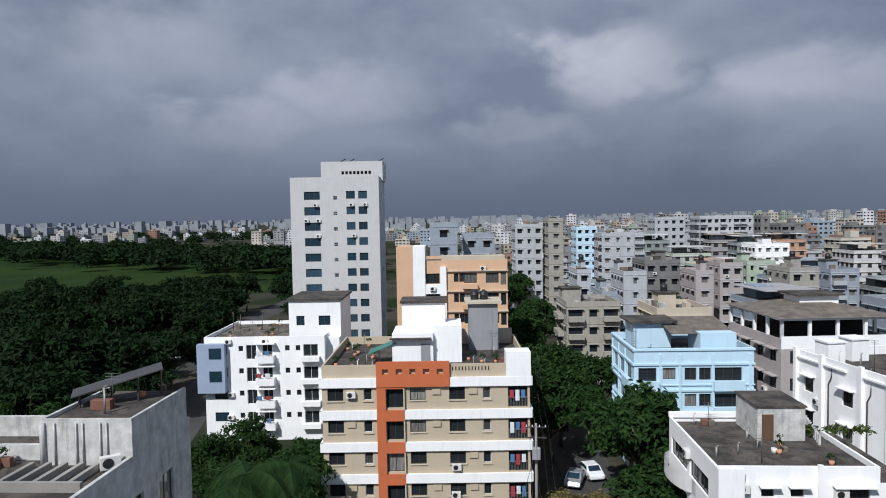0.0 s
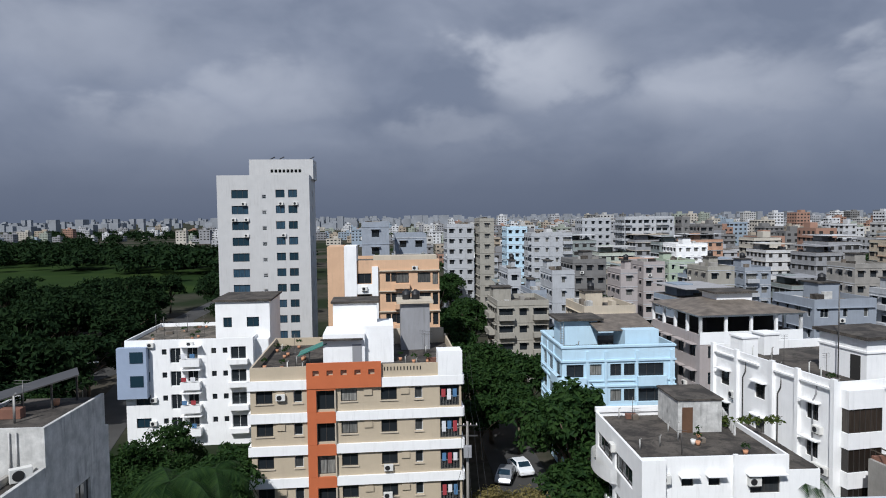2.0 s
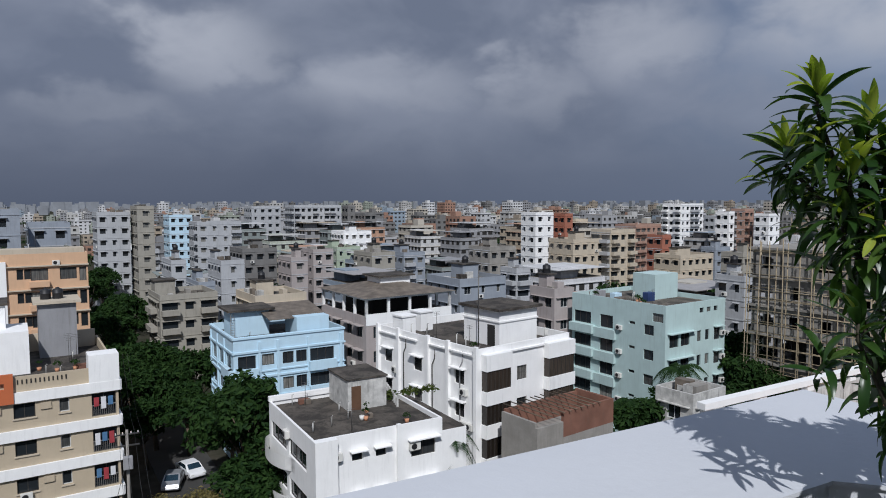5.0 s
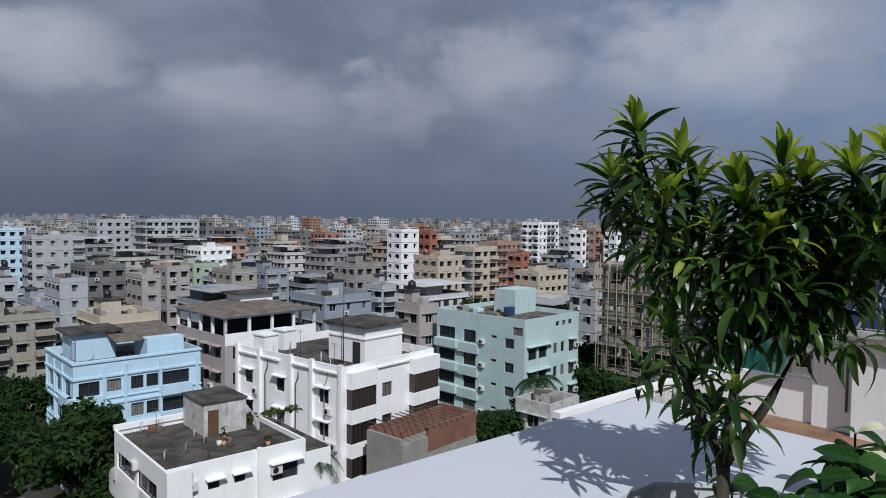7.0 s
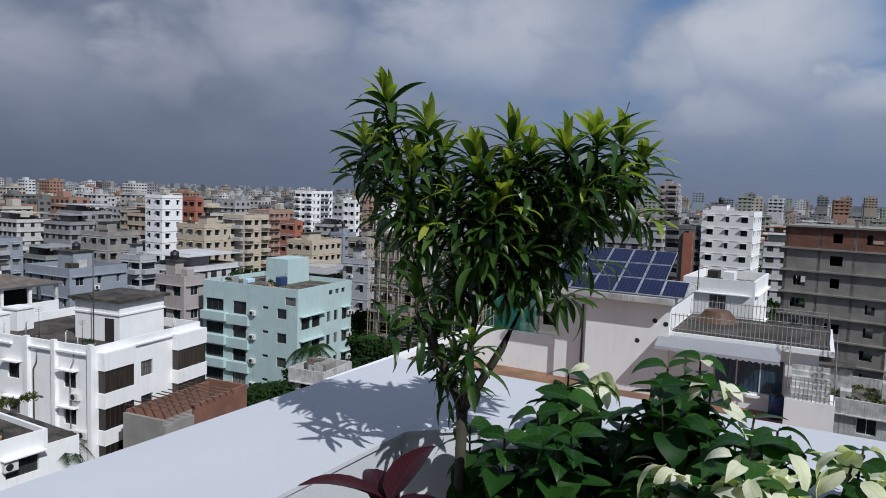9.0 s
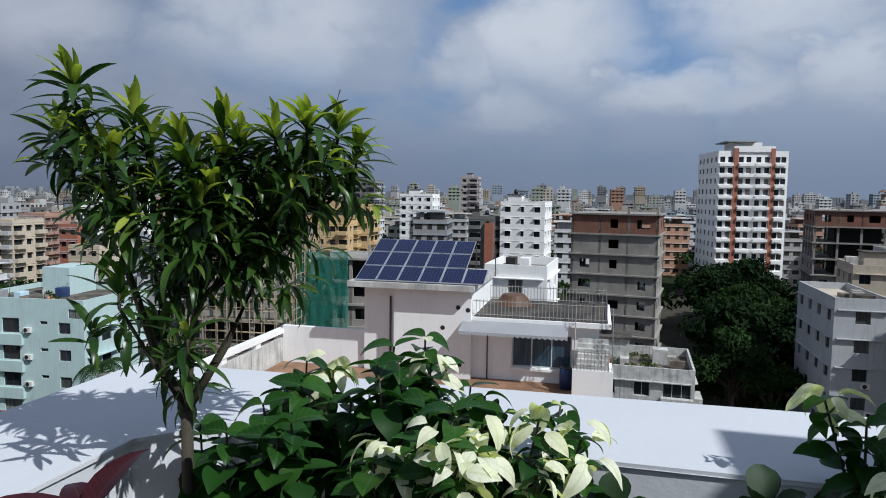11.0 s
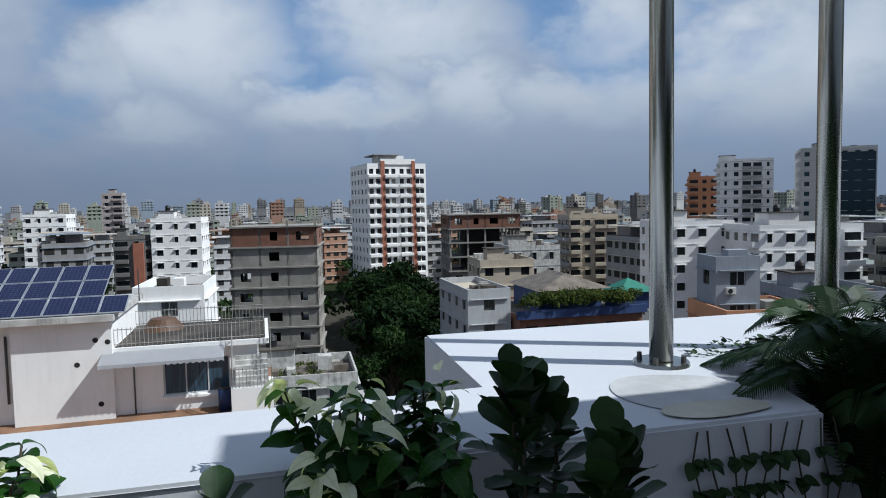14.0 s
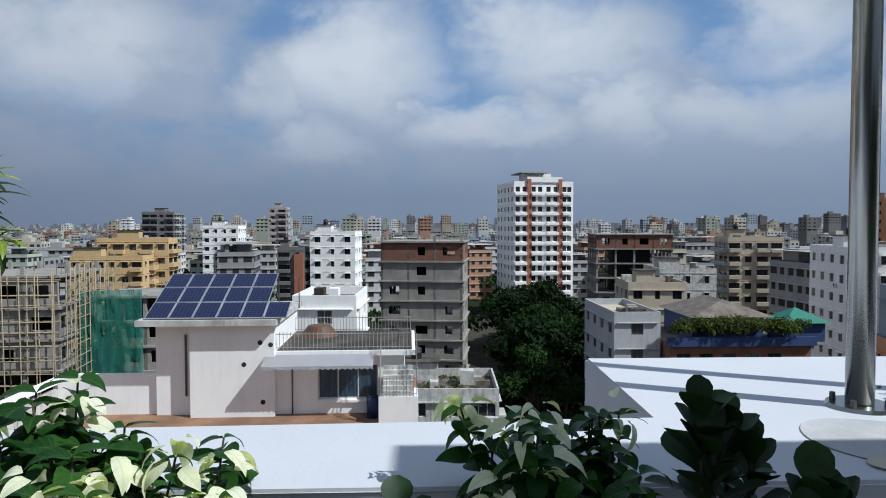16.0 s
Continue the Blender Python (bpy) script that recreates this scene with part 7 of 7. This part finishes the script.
def bract_bush(x0, y0, x1, y1, top, n, seed, flowers, size=1.0):
    """A bush with broad leaves in pairs and clusters of cream bracts at the shoot tips."""
    r = random.Random(seed)
    bush = thing("flowering_bush", "bushy shrub with broad green leaves and cream-white bracts", "plant", group="flowering bushes")
    leaf = [leaf_mesh("leaf", 0.136, 0.090, OVATE, "ovate", dr, 0.28, wv) for dr, wv in ((0.3, 0.02), (0.6, 0.03), (0.9, 0.02), (1.3, 0.04))]
    bract = [leaf_mesh("bract", 0.080, 0.038, SEPAL, "ovate", dr, 0.18, 0.04) for dr in (0.6, 1.0, 1.5)]
    verts, faces = [], []
    cx, cy = (x0 + x1) / 2, (y0 + y1) / 2
    length = math.hypot(x1 - x0, y1 - y0)
    m = max(int(length / 0.5), 1)
    for k in range(m):
        t = (k + 0.5) / m
        planter(bush, x0 + (x1 - x0) * t, y0 + (y1 - y0) * t, 0.17, 0.30)
    for k in range(n):
        t = r.random()
        bx, by = x0 + (x1 - x0) * t, y0 + (y1 - y0) * t
        foot = Vector((bx + r.uniform(-0.05, 0.05), by + r.uniform(-0.05, 0.05), FLOOR + 0.31))
        edge = 1 - abs(2 * t - 1) ** 3
        hgt = top - FLOOR - 0.31
        tip = Vector((bx + r.uniform(-0.2, 0.2), by + r.uniform(-0.15, 0.15), FLOOR + 0.31 + hgt * (0.72 + 0.28 * edge) * r.uniform(0.76, 1.0)))
        mid = foot.lerp(tip, 0.6) + Vector((r.uniform(-0.04, 0.04), r.uniform(-0.04, 0.04), 0.03))
        part("shoot", solid_tube([foot, mid, tip], 0.006, 0.003, 5), STEM, bush)
        ax = (tip - mid).normalized()
        for q in range(8):
            p = mid.lerp(tip, 0.3 + q / 10) if q < 7 else tip
            ang = q * math.pi / 2 + r.uniform(0, 0.6)
            for sg in (0, math.pi):
                d = Vector((math.cos(ang + sg), math.sin(ang + sg), r.uniform(-0.45, 0.25) + 0.05 * q))
                m = aim(p, d, r.uniform(-25, 25)) @ Matrix.Scale(size * r.uniform(0.65, 1.1) * (1.0 - 0.06 * max(q - 3, 0)), 4)
                me = r.choice(leaf)
                if q < 5 or (q == 5 and sg):
                    n0 = len(verts)
                    verts.extend([m @ v.co for v in me.vertices])
                    faces.extend([[n0 + i for i in fc.vertices] for fc in me.polygons])
                else:
                    shared("leaf", me, bush, m)
        if r.random() < flowers:
            for q in range(r.randint(6, 9)):
                ang = r.uniform(0, 6.28)
                d = Vector((math.cos(ang), math.sin(ang), r.uniform(-0.7, 0.5)))
                shared("bract", r.choice(bract), bush, aim(tip + Vector((0, 0, r.uniform(-0.03, 0.05))) + d * r.uniform(0.01, 0.035), d, r.uniform(-40, 40)) @ Matrix.Scale(r.uniform(0.75, 1.25), 4))
    me = bpy.data.meshes.new("foliage")
    me.from_pydata(verts, [], faces)
    me.materials.append(OVATE_REST)
    me.polygons.foreach_set("use_smooth", [True] * len(faces))
    tagged(shared("foliage", me, bush, Matrix()), kind="stuff")
    bush.matrix_basis = TERR
    return bush


bract_bush(1.74, 1.12, 1.78, 0.06, EYE - 0.47, 34, 5, 0.3)
bract_bush(1.60, 1.00, 1.64, 0.12, EYE - 0.58, 22, 25, 0.3)
bract_bush(1.50, 0.56, 1.58, 0.10, EYE - 0.60, 26, 15, 1.0, 0.72)
bract_bush(1.76, -0.52, 1.80, -1.00, EYE - 0.55, 30, 8, 0.4, 0.85)


def spoon_plant(x, y, tops, seed):
    r = random.Random(seed)
    plant = thing("potted_fig", "potted plant with dark glossy spoon-shaped leaves", "plant", group="spoon-leaved plants")
    leaf = [leaf_mesh("leaf", 0.140, 0.096, GLOSSY, "obovate", dr, 0.18, 0.02) for dr in (0.05, 0.2, 0.4)]
    planter(plant, x, y, 0.14, 0.30)
    foot = Vector((x, y, FLOOR + 0.31))
    for dx, dy, z in tops:
        tip = Vector((x + dx, y + dy, z))
        part("stem", solid_tube([foot, foot.lerp(tip, 0.5) + Vector((dx * 0.2, dy * 0.2, 0)), tip], 0.009, 0.006, 6), STEM, plant)
        for k in range(15):
            p = tip - Vector((0, 0, 0.018 * k))
            ang, rise = k * 2.399, 1.25 - 0.085 * k
            d = Vector((math.cos(ang) * math.cos(rise), math.sin(ang) * math.cos(rise), math.sin(rise)))
            shared("leaf", r.choice(leaf), plant, aim(p, d, r.uniform(-15, 15)) @ Matrix.Scale(r.uniform(0.7, 1.05), 4))
    plant.matrix_basis = TERR
    return plant


spoon_plant(1.68, -1.15, ((0.0, 0.04, EYE - 0.54), (0.05, -0.05, EYE - 0.60), (-0.05, 0.03, EYE - 0.61), (0.03, -0.10, EYE - 0.66)), 3)
spoon_plant(1.50, -1.30, ((0.0, 0.0, EYE - 0.68), (0.05, -0.06, EYE - 0.72), (-0.04, 0.04, EYE - 0.75)), 4)
spoon_plant(1.70, -0.36, ((0.0, 0.0, EYE - 0.80),), 6)
spoon_plant(1.62, -0.02, ((0.0, 0.0, EYE - 0.82),), 9)


def red_plant():
    r = random.Random(2)
    plant = thing("red_leaved_plant", "potted plant with broad dark red arching leaves", "plant")
    leaf = [leaf_mesh("leaf", 0.27, 0.115, REDLEAF, "ovate", dr, 0.3, 0.01) for dr in (0.5, 0.8, 1.1)]
    x, y = 1.22, 1.08
    planter(plant, x, y, 0.14, 0.30)
    top = Vector((x, y, EYE - 0.77))
    part("stem", solid_tube([(x, y, FLOOR + 0.3), top], 0.012, 0.009, 6), STEM, plant)
    for k in range(13):
        ang, rise = k * 2.399, 0.75 - 0.07 * k
        d = Vector((math.cos(ang) * math.cos(rise), math.sin(ang) * math.cos(rise), math.sin(rise)))
        shared("leaf", r.choice(leaf), plant, aim(top - Vector((0, 0, 0.01 * k)), d, r.uniform(-15, 15)) @ Matrix.Scale(r.uniform(0.7, 1.0), 4))


red_plant()
bpy.data.objects["red_leaved_plant"].matrix_basis = TERR


def potted_palm(x, y, top, seed, n=20, reach=0.7):
    r = random.Random(seed)
    palm = thing("potted_palm", "potted feather palm with dark arching fronds", "palm", TERR, "terrace palms")
    planter(palm, x, y, 0.2, 0.32)
    foot = FLOOR + 0.32
    for k in range(n):
        ang = 2 * math.pi * k / n + r.uniform(-0.2, 0.2)
        peak, far = (top - foot) * r.uniform(0.7, 1.0), reach * r.uniform(0.6, 1.1)
        pts = []
        for q in range(12):
            t = q / 11
            pts.append(Vector((x + math.cos(ang) * far * t ** 1.3, y + math.sin(ang) * far * t ** 1.3, foot + peak * (1 - (1 - min(t / 0.72, 1.0)) ** 2) - 0.9 * peak * max(t - 0.72, 0) ** 1.5)))
        bm = bmesh.new()
        tube(bm, pts, 0.008, 0.002, 4)
        side = Vector((-math.sin(ang), math.cos(ang), 0))
        for q in range(14, 92):
            t = q / 92 * 11
            i = min(int(t), 10)
            p, d = pts[i].lerp(pts[i + 1], t - i), (pts[i + 1] - pts[i]).normalized()
            ln = 0.20 * math.sin(math.pi * min(q / 92 * 0.85 + 0.10, 1.0))
            for sg in (-1, 1):
                e = p + (side * sg * 0.8 + d * 0.6) * ln + Vector((0, 0, -0.3 * ln))
                mdl = p.lerp(e, 0.45) + Vector((0, 0, 0.015))
                bm.faces.new([bm.verts.new(c) for c in (p - d * 0.004, mdl - d * 0.006, e, mdl + d * 0.006)])
        part("frond", bm, GLOSSY, palm)
    return palm


potted_palm(2.15, -2.80, EYE - 0.46, 6, 26, 0.66)
potted_palm(2.10, -3.35, EYE - 0.38, 7, 26, 0.7)
potted_palm(1.75, -2.95, EYE - 0.52, 11, 30, 0.6)


def creeper():
    r = random.Random(31)
    plant = thing("creeper", "dark creeper added over the shaded inner face of the parapet", "plant", TERR)
    leaf = [leaf_mesh("leaf", 0.06, 0.045, GLOSSY, "ovate", dr, 0.2) for dr in (0.3, 0.7)]
    # dark vines added to deepen the shade on the parapet's inner face
    for k in range(9):
        y = -1.80 - 0.07 * k + r.uniform(-0.02, 0.02)
        pts = [Vector((1.905 - 0.012 * q / 3, y + 0.02 * math.sin(q * 1.7 + k), LZ - 0.02 - 0.1 * q)) for q in range(8)]
        part("vine", solid_tube(pts, 0.004, 0.003, 4), STEM, plant)
        for p in pts[1:]:
            for j in range(5):
                shared("leaf", r.choice(leaf), plant, aim(p, (-0.6, r.uniform(-1, 1), r.uniform(-0.6, 0.3)), r.uniform(-30, 30)) @ Matrix.Scale(r.uniform(0.6, 1.2), 4))
    cover = thing("ground_cover", "low round-leaved cover plant on the parapet top", "plant", TERR)
    for k in range(150):
        p = Vector((2.80 + r.uniform(-0.08, 0.10), -2.36 - 0.9 * r.random(), LZ + r.uniform(0.004, 0.035)))
        shared("leaf", r.choice(leaf), cover, aim(p, (r.uniform(-1, 1), r.uniform(-1, 1), r.uniform(0, 0.8)), 0) @ Matrix.Scale(r.uniform(0.35, 0.7), 4))


creeper()


def steel_pole(x, y):
    chrome = CHROME
    pole = thing("steel_pole", "polished stainless steel pole bolted on a round base plate", "pole", TERR @ pose(x, y, LZ), "steel poles")
    bm = bmesh.new()
    bmesh.ops.create_cone(bm, cap_ends=True, segments=32, radius1=0.052, radius2=0.052, depth=5.2, matrix=pose(0, 0, 2.62))
    for f in bm.faces:
        f.smooth = len(f.verts) == 4
    part("shaft", bm, chrome, pole)
    bm = bmesh.new()
    bmesh.ops.create_cone(bm, cap_ends=True, segments=28, radius1=0.125, radius2=0.12, depth=0.016, matrix=pose(0, 0, 0.008))
    part("base_plate", bm, chrome, pole)
    for k in range(4):
        a = math.pi / 4 + k * math.pi / 2
        bm = bmesh.new()
        bmesh.ops.create_cone(bm, cap_ends=True, segments=6, radius1=0.014, radius2=0.012, depth=0.03, matrix=pose(0.097 * math.cos(a), 0.097 * math.sin(a), 0.03))
        part("bolt", bm, STEEL, pole)


CHROME = material("stainless_steel", (0.42, 0.43, 0.41), 0.27, 0.12, 3.0, 40.0, metal=1.0, bump=0.01)
steel_pole(2.68, -2.17)
steel_pole(2.70, -3.07)


# ---------------------------------------------------------------- street things
def street_lamp(x, y, turn, h=8.0):
    lamp = thing("street_lamp", "grey double-armed street lamp on a tall post", "street lamp", pose(x, y, 0, 0, 0, turn), "street lamps")
    part("post", solid_tube([(0, 0, 0), (0, 0, h)], 0.10, 0.06, 8), RAIL, lamp)
    for sg in (-1, 1):
        part("arm", solid_tube([(0, 0, h - 0.1), (sg * 0.9, 0, h + 0.15), (sg * 1.7, 0, h + 0.2)], 0.045, 0.035, 6), RAIL, lamp)
        part("lamp_head", soft_box(sg * 1.9 - 0.45, -0.14, h + 0.14, sg * 1.9 + 0.45, 0.14, h + 0.28, 0.05), ACWHITE, lamp)


for x, y, t in ((-53.0, 97.0, 10), (-86.5, 107.0, 20), (-70, 150, 10), (-78, 176, 10), (-62, 128, 10), (-88, 205, 10)):
    street_lamp(x, y, t)


def car(x, y, turn, paint, label):
    c = thing("car", label, "car", pose(x, y, 0.055, 0, 0, turn), "parked cars")
    bm = bmesh.new()
    prof = [(-2.1, 0.35), (-2.15, 0.75), (-1.95, 0.95), (-1.45, 1.0), (-0.85, 1.42), (0.65, 1.46), (1.35, 1.0), (2.0, 0.86), (2.15, 0.6), (2.1, 0.35)]
    a = [bm.verts.new((px, -0.84 + (0.12 if pz > 1.2 else 0), pz)) for px, pz in prof]
    b = [bm.verts.new((px, 0.84 - (0.12 if pz > 1.2 else 0), pz)) for px, pz in prof]
    bm.faces.new(a), bm.faces.new(b[::-1])
    for k in range(len(prof)):
        bm.faces.new((a[k], b[k], b[(k + 1) % len(prof)], a[(k + 1) % len(prof)])[::-1])
    bmesh.ops.recalc_face_normals(bm, faces=bm.faces[:])
    bmesh.ops.bevel(bm, geom=bm.edges[:], offset=0.06, segments=2, affect="EDGES")
    part("body", bm, paint, c, smooth=False)
    for nm, v in (("windscreen", ((1.30, 1.04), (0.70, 1.42))), ("rear_window", ((-1.40, 1.04), (-0.90, 1.40)))):
        bm = bmesh.new()
        (x0, z0), (x1, z1) = v
        s = 0.02 if x0 > 0 else -0.02
        bm.faces.new([bm.verts.new(p) for p in ((x0 + s, -0.68, z0 + 0.02), (x0 + s, 0.68, z0 + 0.02), (x1 + s, 0.62, z1 + 0.01), (x1 + s, -0.62, z1 + 0.01))])
        bmesh.ops.solidify(bm, geom=bm.faces[:], thickness=0.02)
        part(nm, bm, GLASSB, c)
    for sg in (-1, 1):
        bm = bmesh.new()
        bm.faces.new([bm.verts.new((px, sg * (0.855 if pz < 1.2 else 0.745), pz)) for px, pz in ((-1.2, 1.04), (1.05, 1.04), (0.55, 1.38), (-0.75, 1.36))])
        bmesh.ops.solidify(bm, geom=bm.faces[:], thickness=0.02)
        part("side_window", bm, GLASSB, c)
        for px in (-1.3, 1.35):
            bm = bmesh.new()
            bmesh.ops.create_cone(bm, cap_ends=True, segments=18, radius1=0.31, radius2=0.31, depth=0.2, matrix=pose(px, sg * 0.76, 0.31, 90))
            wheel = part("wheel", bm, PLASTIC, c)
            bm = bmesh.new()
            bmesh.ops.create_cone(bm, cap_ends=True, segments=14, radius1=0.18, radius2=0.18, depth=0.22, matrix=pose(px, sg * 0.765, 0.31, 90))
            part("rim", bm, RAIL, wheel)
        part("headlight", soft_box(2.02, sg * 0.62 - 0.14, 0.62, 2.13, sg * 0.62 + 0.14, 0.74, 0.02), ACWHITE, c)


CARW = material("white_car_paint", (0.75, 0.76, 0.77), 0.25, 0.03, bump=0, spec=0.6)
CARS = material("silver_car_paint", (0.42, 0.43, 0.45), 0.3, 0.03, metal=0.5, bump=0)
car(6.3, 72.4, -105, CARS, "silver saloon car parked in the shaded street")
car(8.2, 74.6, -75, CARW, "white saloon car parked under street trees")
car(-44.5, 101, 80, CARW, "white car on the road beside trees")


def utility_pole(x, y):
    pole = thing("utility_pole", "grey concrete utility pole with wires and brackets", "utility pole", pose(x, y, 0))
    part("post", solid_tube([(0, 0, 0), (0, 0, 11.2)], 0.16, 0.10, 8), CONCRETE, pole)
    for z in (10.8, 9.9):
        part("crossarm", bm_box(-0.9, -0.05, z, 0.9, 0.05, z + 0.1), STEEL, pole)
    for k, px in enumerate((-0.8, -0.3, 0.3, 0.8)):
        bm = bmesh.new()
        bmesh.ops.create_cone(bm, cap_ends=True, segments=8, radius1=0.05, radius2=0.035, depth=0.16, matrix=pose(px, 0, 10.98))
        part("insulator", bm, ACWHITE, pole)
        pts = [(px + 0.2 * q * 0.3, 60 * q / 8 - 30, 11.05 - 1.2 * (1 - (q / 4 - 1) ** 2) * (1 if q != 4 else 0)) for q in range(9)]
        part("wire", solid_tube(pts, 0.012, sides=4), PLASTIC, pole)
    part("transformer", soft_box(-0.35, -0.6, 8.2, 0.35, -0.12, 9.2, 0.05), GREYW, pole)
    part("stay", solid_tube([(0, 0, 9.0), (-2.6, -1.0, 0)], 0.02, sides=4), STEEL, pole)


utility_pole(1.7, 57.4)


def brick_ruin():
    root = thing("brick_ruin", "roofless low house of bare red brick with dry plants", "ruin", pose(30.6, 43.2, 0, 0, 0, 10))
    w, d, h = 9.4, 4.2, 11.7
    part("base_wall", bm_box(0, 0, 0, w, d, 9.6), CONCRETE, root)
    for a in ((0, 0, 9.6, 3.0, 0.25, h - 0.8), (3.0, 0, 9.6, w, 0.25, h), (0, 0.25, 9.6, 0.25, d, h - 0.4), (w - 0.25, 0.25, 9.6, w, d, h), (0.25, d - 0.25, 9.6, w - 0.25, d, h - 0.2)):
        part("brick_wall", bm_box(*a), BRICK if a[0] >= 3 or a[3] > 3.1 else CONCRETE, root)
    r = random.Random(3)
    for k in range(10):
        px = 0.6 + 0.75 * k
        part("roof_pole", solid_tube([(px, -0.3, h + 0.05), (px + r.uniform(-0.2, 0.2), d + 0.3, h + 0.1)], 0.05, sides=5), BARK, root)


brick_ruin()
H(46.5, 42.0, 8, 5, 4, 11.0, WHITE_OLD, "small weathered hut with a tin roof", stair=False, seed=50)


def parapet_stains():
    """Old water marks on the corner block's top."""
    for x, y, rx, ry, up, c, nm in ((2.27, -2.00, 0.24, 0.28, 0.004, (0.54, 0.54, 0.54), "grey"), (2.03, -1.98, 0.085, 0.22, 0.008, (0.60, 0.57, 0.45), "yellowish")):
        bm = bmesh.new()
        rim = [bm.verts.new((x + rx * math.cos(a) * (1 + 0.08 * math.sin(3 * a)), y + ry * math.sin(a) * (1 + 0.06 * math.cos(2 * a)), LZ + up)) for a in [2 * math.pi * k / 40 for k in range(40)]]
        bm.faces.new(rim)
        ob = mesh_object("stain", bm, material(nm + "_stain", c, 0.8, 0.25, 4.0, 25.0))
        ob.matrix_basis = TERR
        tagged(ob, nm + " dried water mark on the white parapet top", "stain", kind="structure")


parapet_stains()

# greenery on the blue roof floor
def roof_greenery():
    rng = np.random.default_rng(3)
    blobs = [(75.2 + rng.random() * 1.6, -41.5 + 15.2 * rng.random(), 16.7 + rng.random() * 0.9, 0.6 + 0.8 * rng.random()) for k in range(80)]
    blobs += [(63 + 6 * rng.random(), -4 + 9 * rng.random(), 13.2, 0.4 + 0.4 * rng.random()) for k in range(10)]
    blobs += [(20.5 + 5 * rng.random(), 50.6 + 0.4 * rng.random(), 13.0, 0.35 + 0.25 * rng.random()) for k in range(14)]
    verts, faces = leaf_cloud(rng, blobs, 90, 0.2)
    me = bpy.data.meshes.new("roof_greenery")
    me.from_pydata([tuple(v) for v in verts], [], faces)
    me.materials.append(leafmat("roof_plants", (0.035, 0.060, 0.014), (0.11, 0.13, 0.035), 0.7, 0.25, 0.1))
    tagged(new("roof_greenery", me), "potted greenery along the neighbouring roofs", "plants", kind="stuff")


roof_greenery()


def dry_verge():
    """A rank, dry verge at the end of the shaded street."""
    rng = np.random.default_rng(8)
    blobs = [(2.6 + 7.0 * rng.random(), 62.5 + 5.0 * rng.random(), 0.3 + 0.5 * rng.random(), 0.5 + 0.6 * rng.random()) for k in range(60)]
    verts, faces = leaf_cloud(rng, blobs, 110, 0.16, 1.2)
    me = bpy.data.meshes.new("dry_verge")
    me.from_pydata([tuple(v) for v in verts], [], faces)
    me.materials.append(leafmat("dry_grass", (0.16, 0.14, 0.05), (0.30, 0.25, 0.11), 0.8, 0.3, 0.1))
    tagged(new("dry_verge", me), "dry yellowish scrub beside the shaded street", "scrub", kind="stuff")


dry_verge()
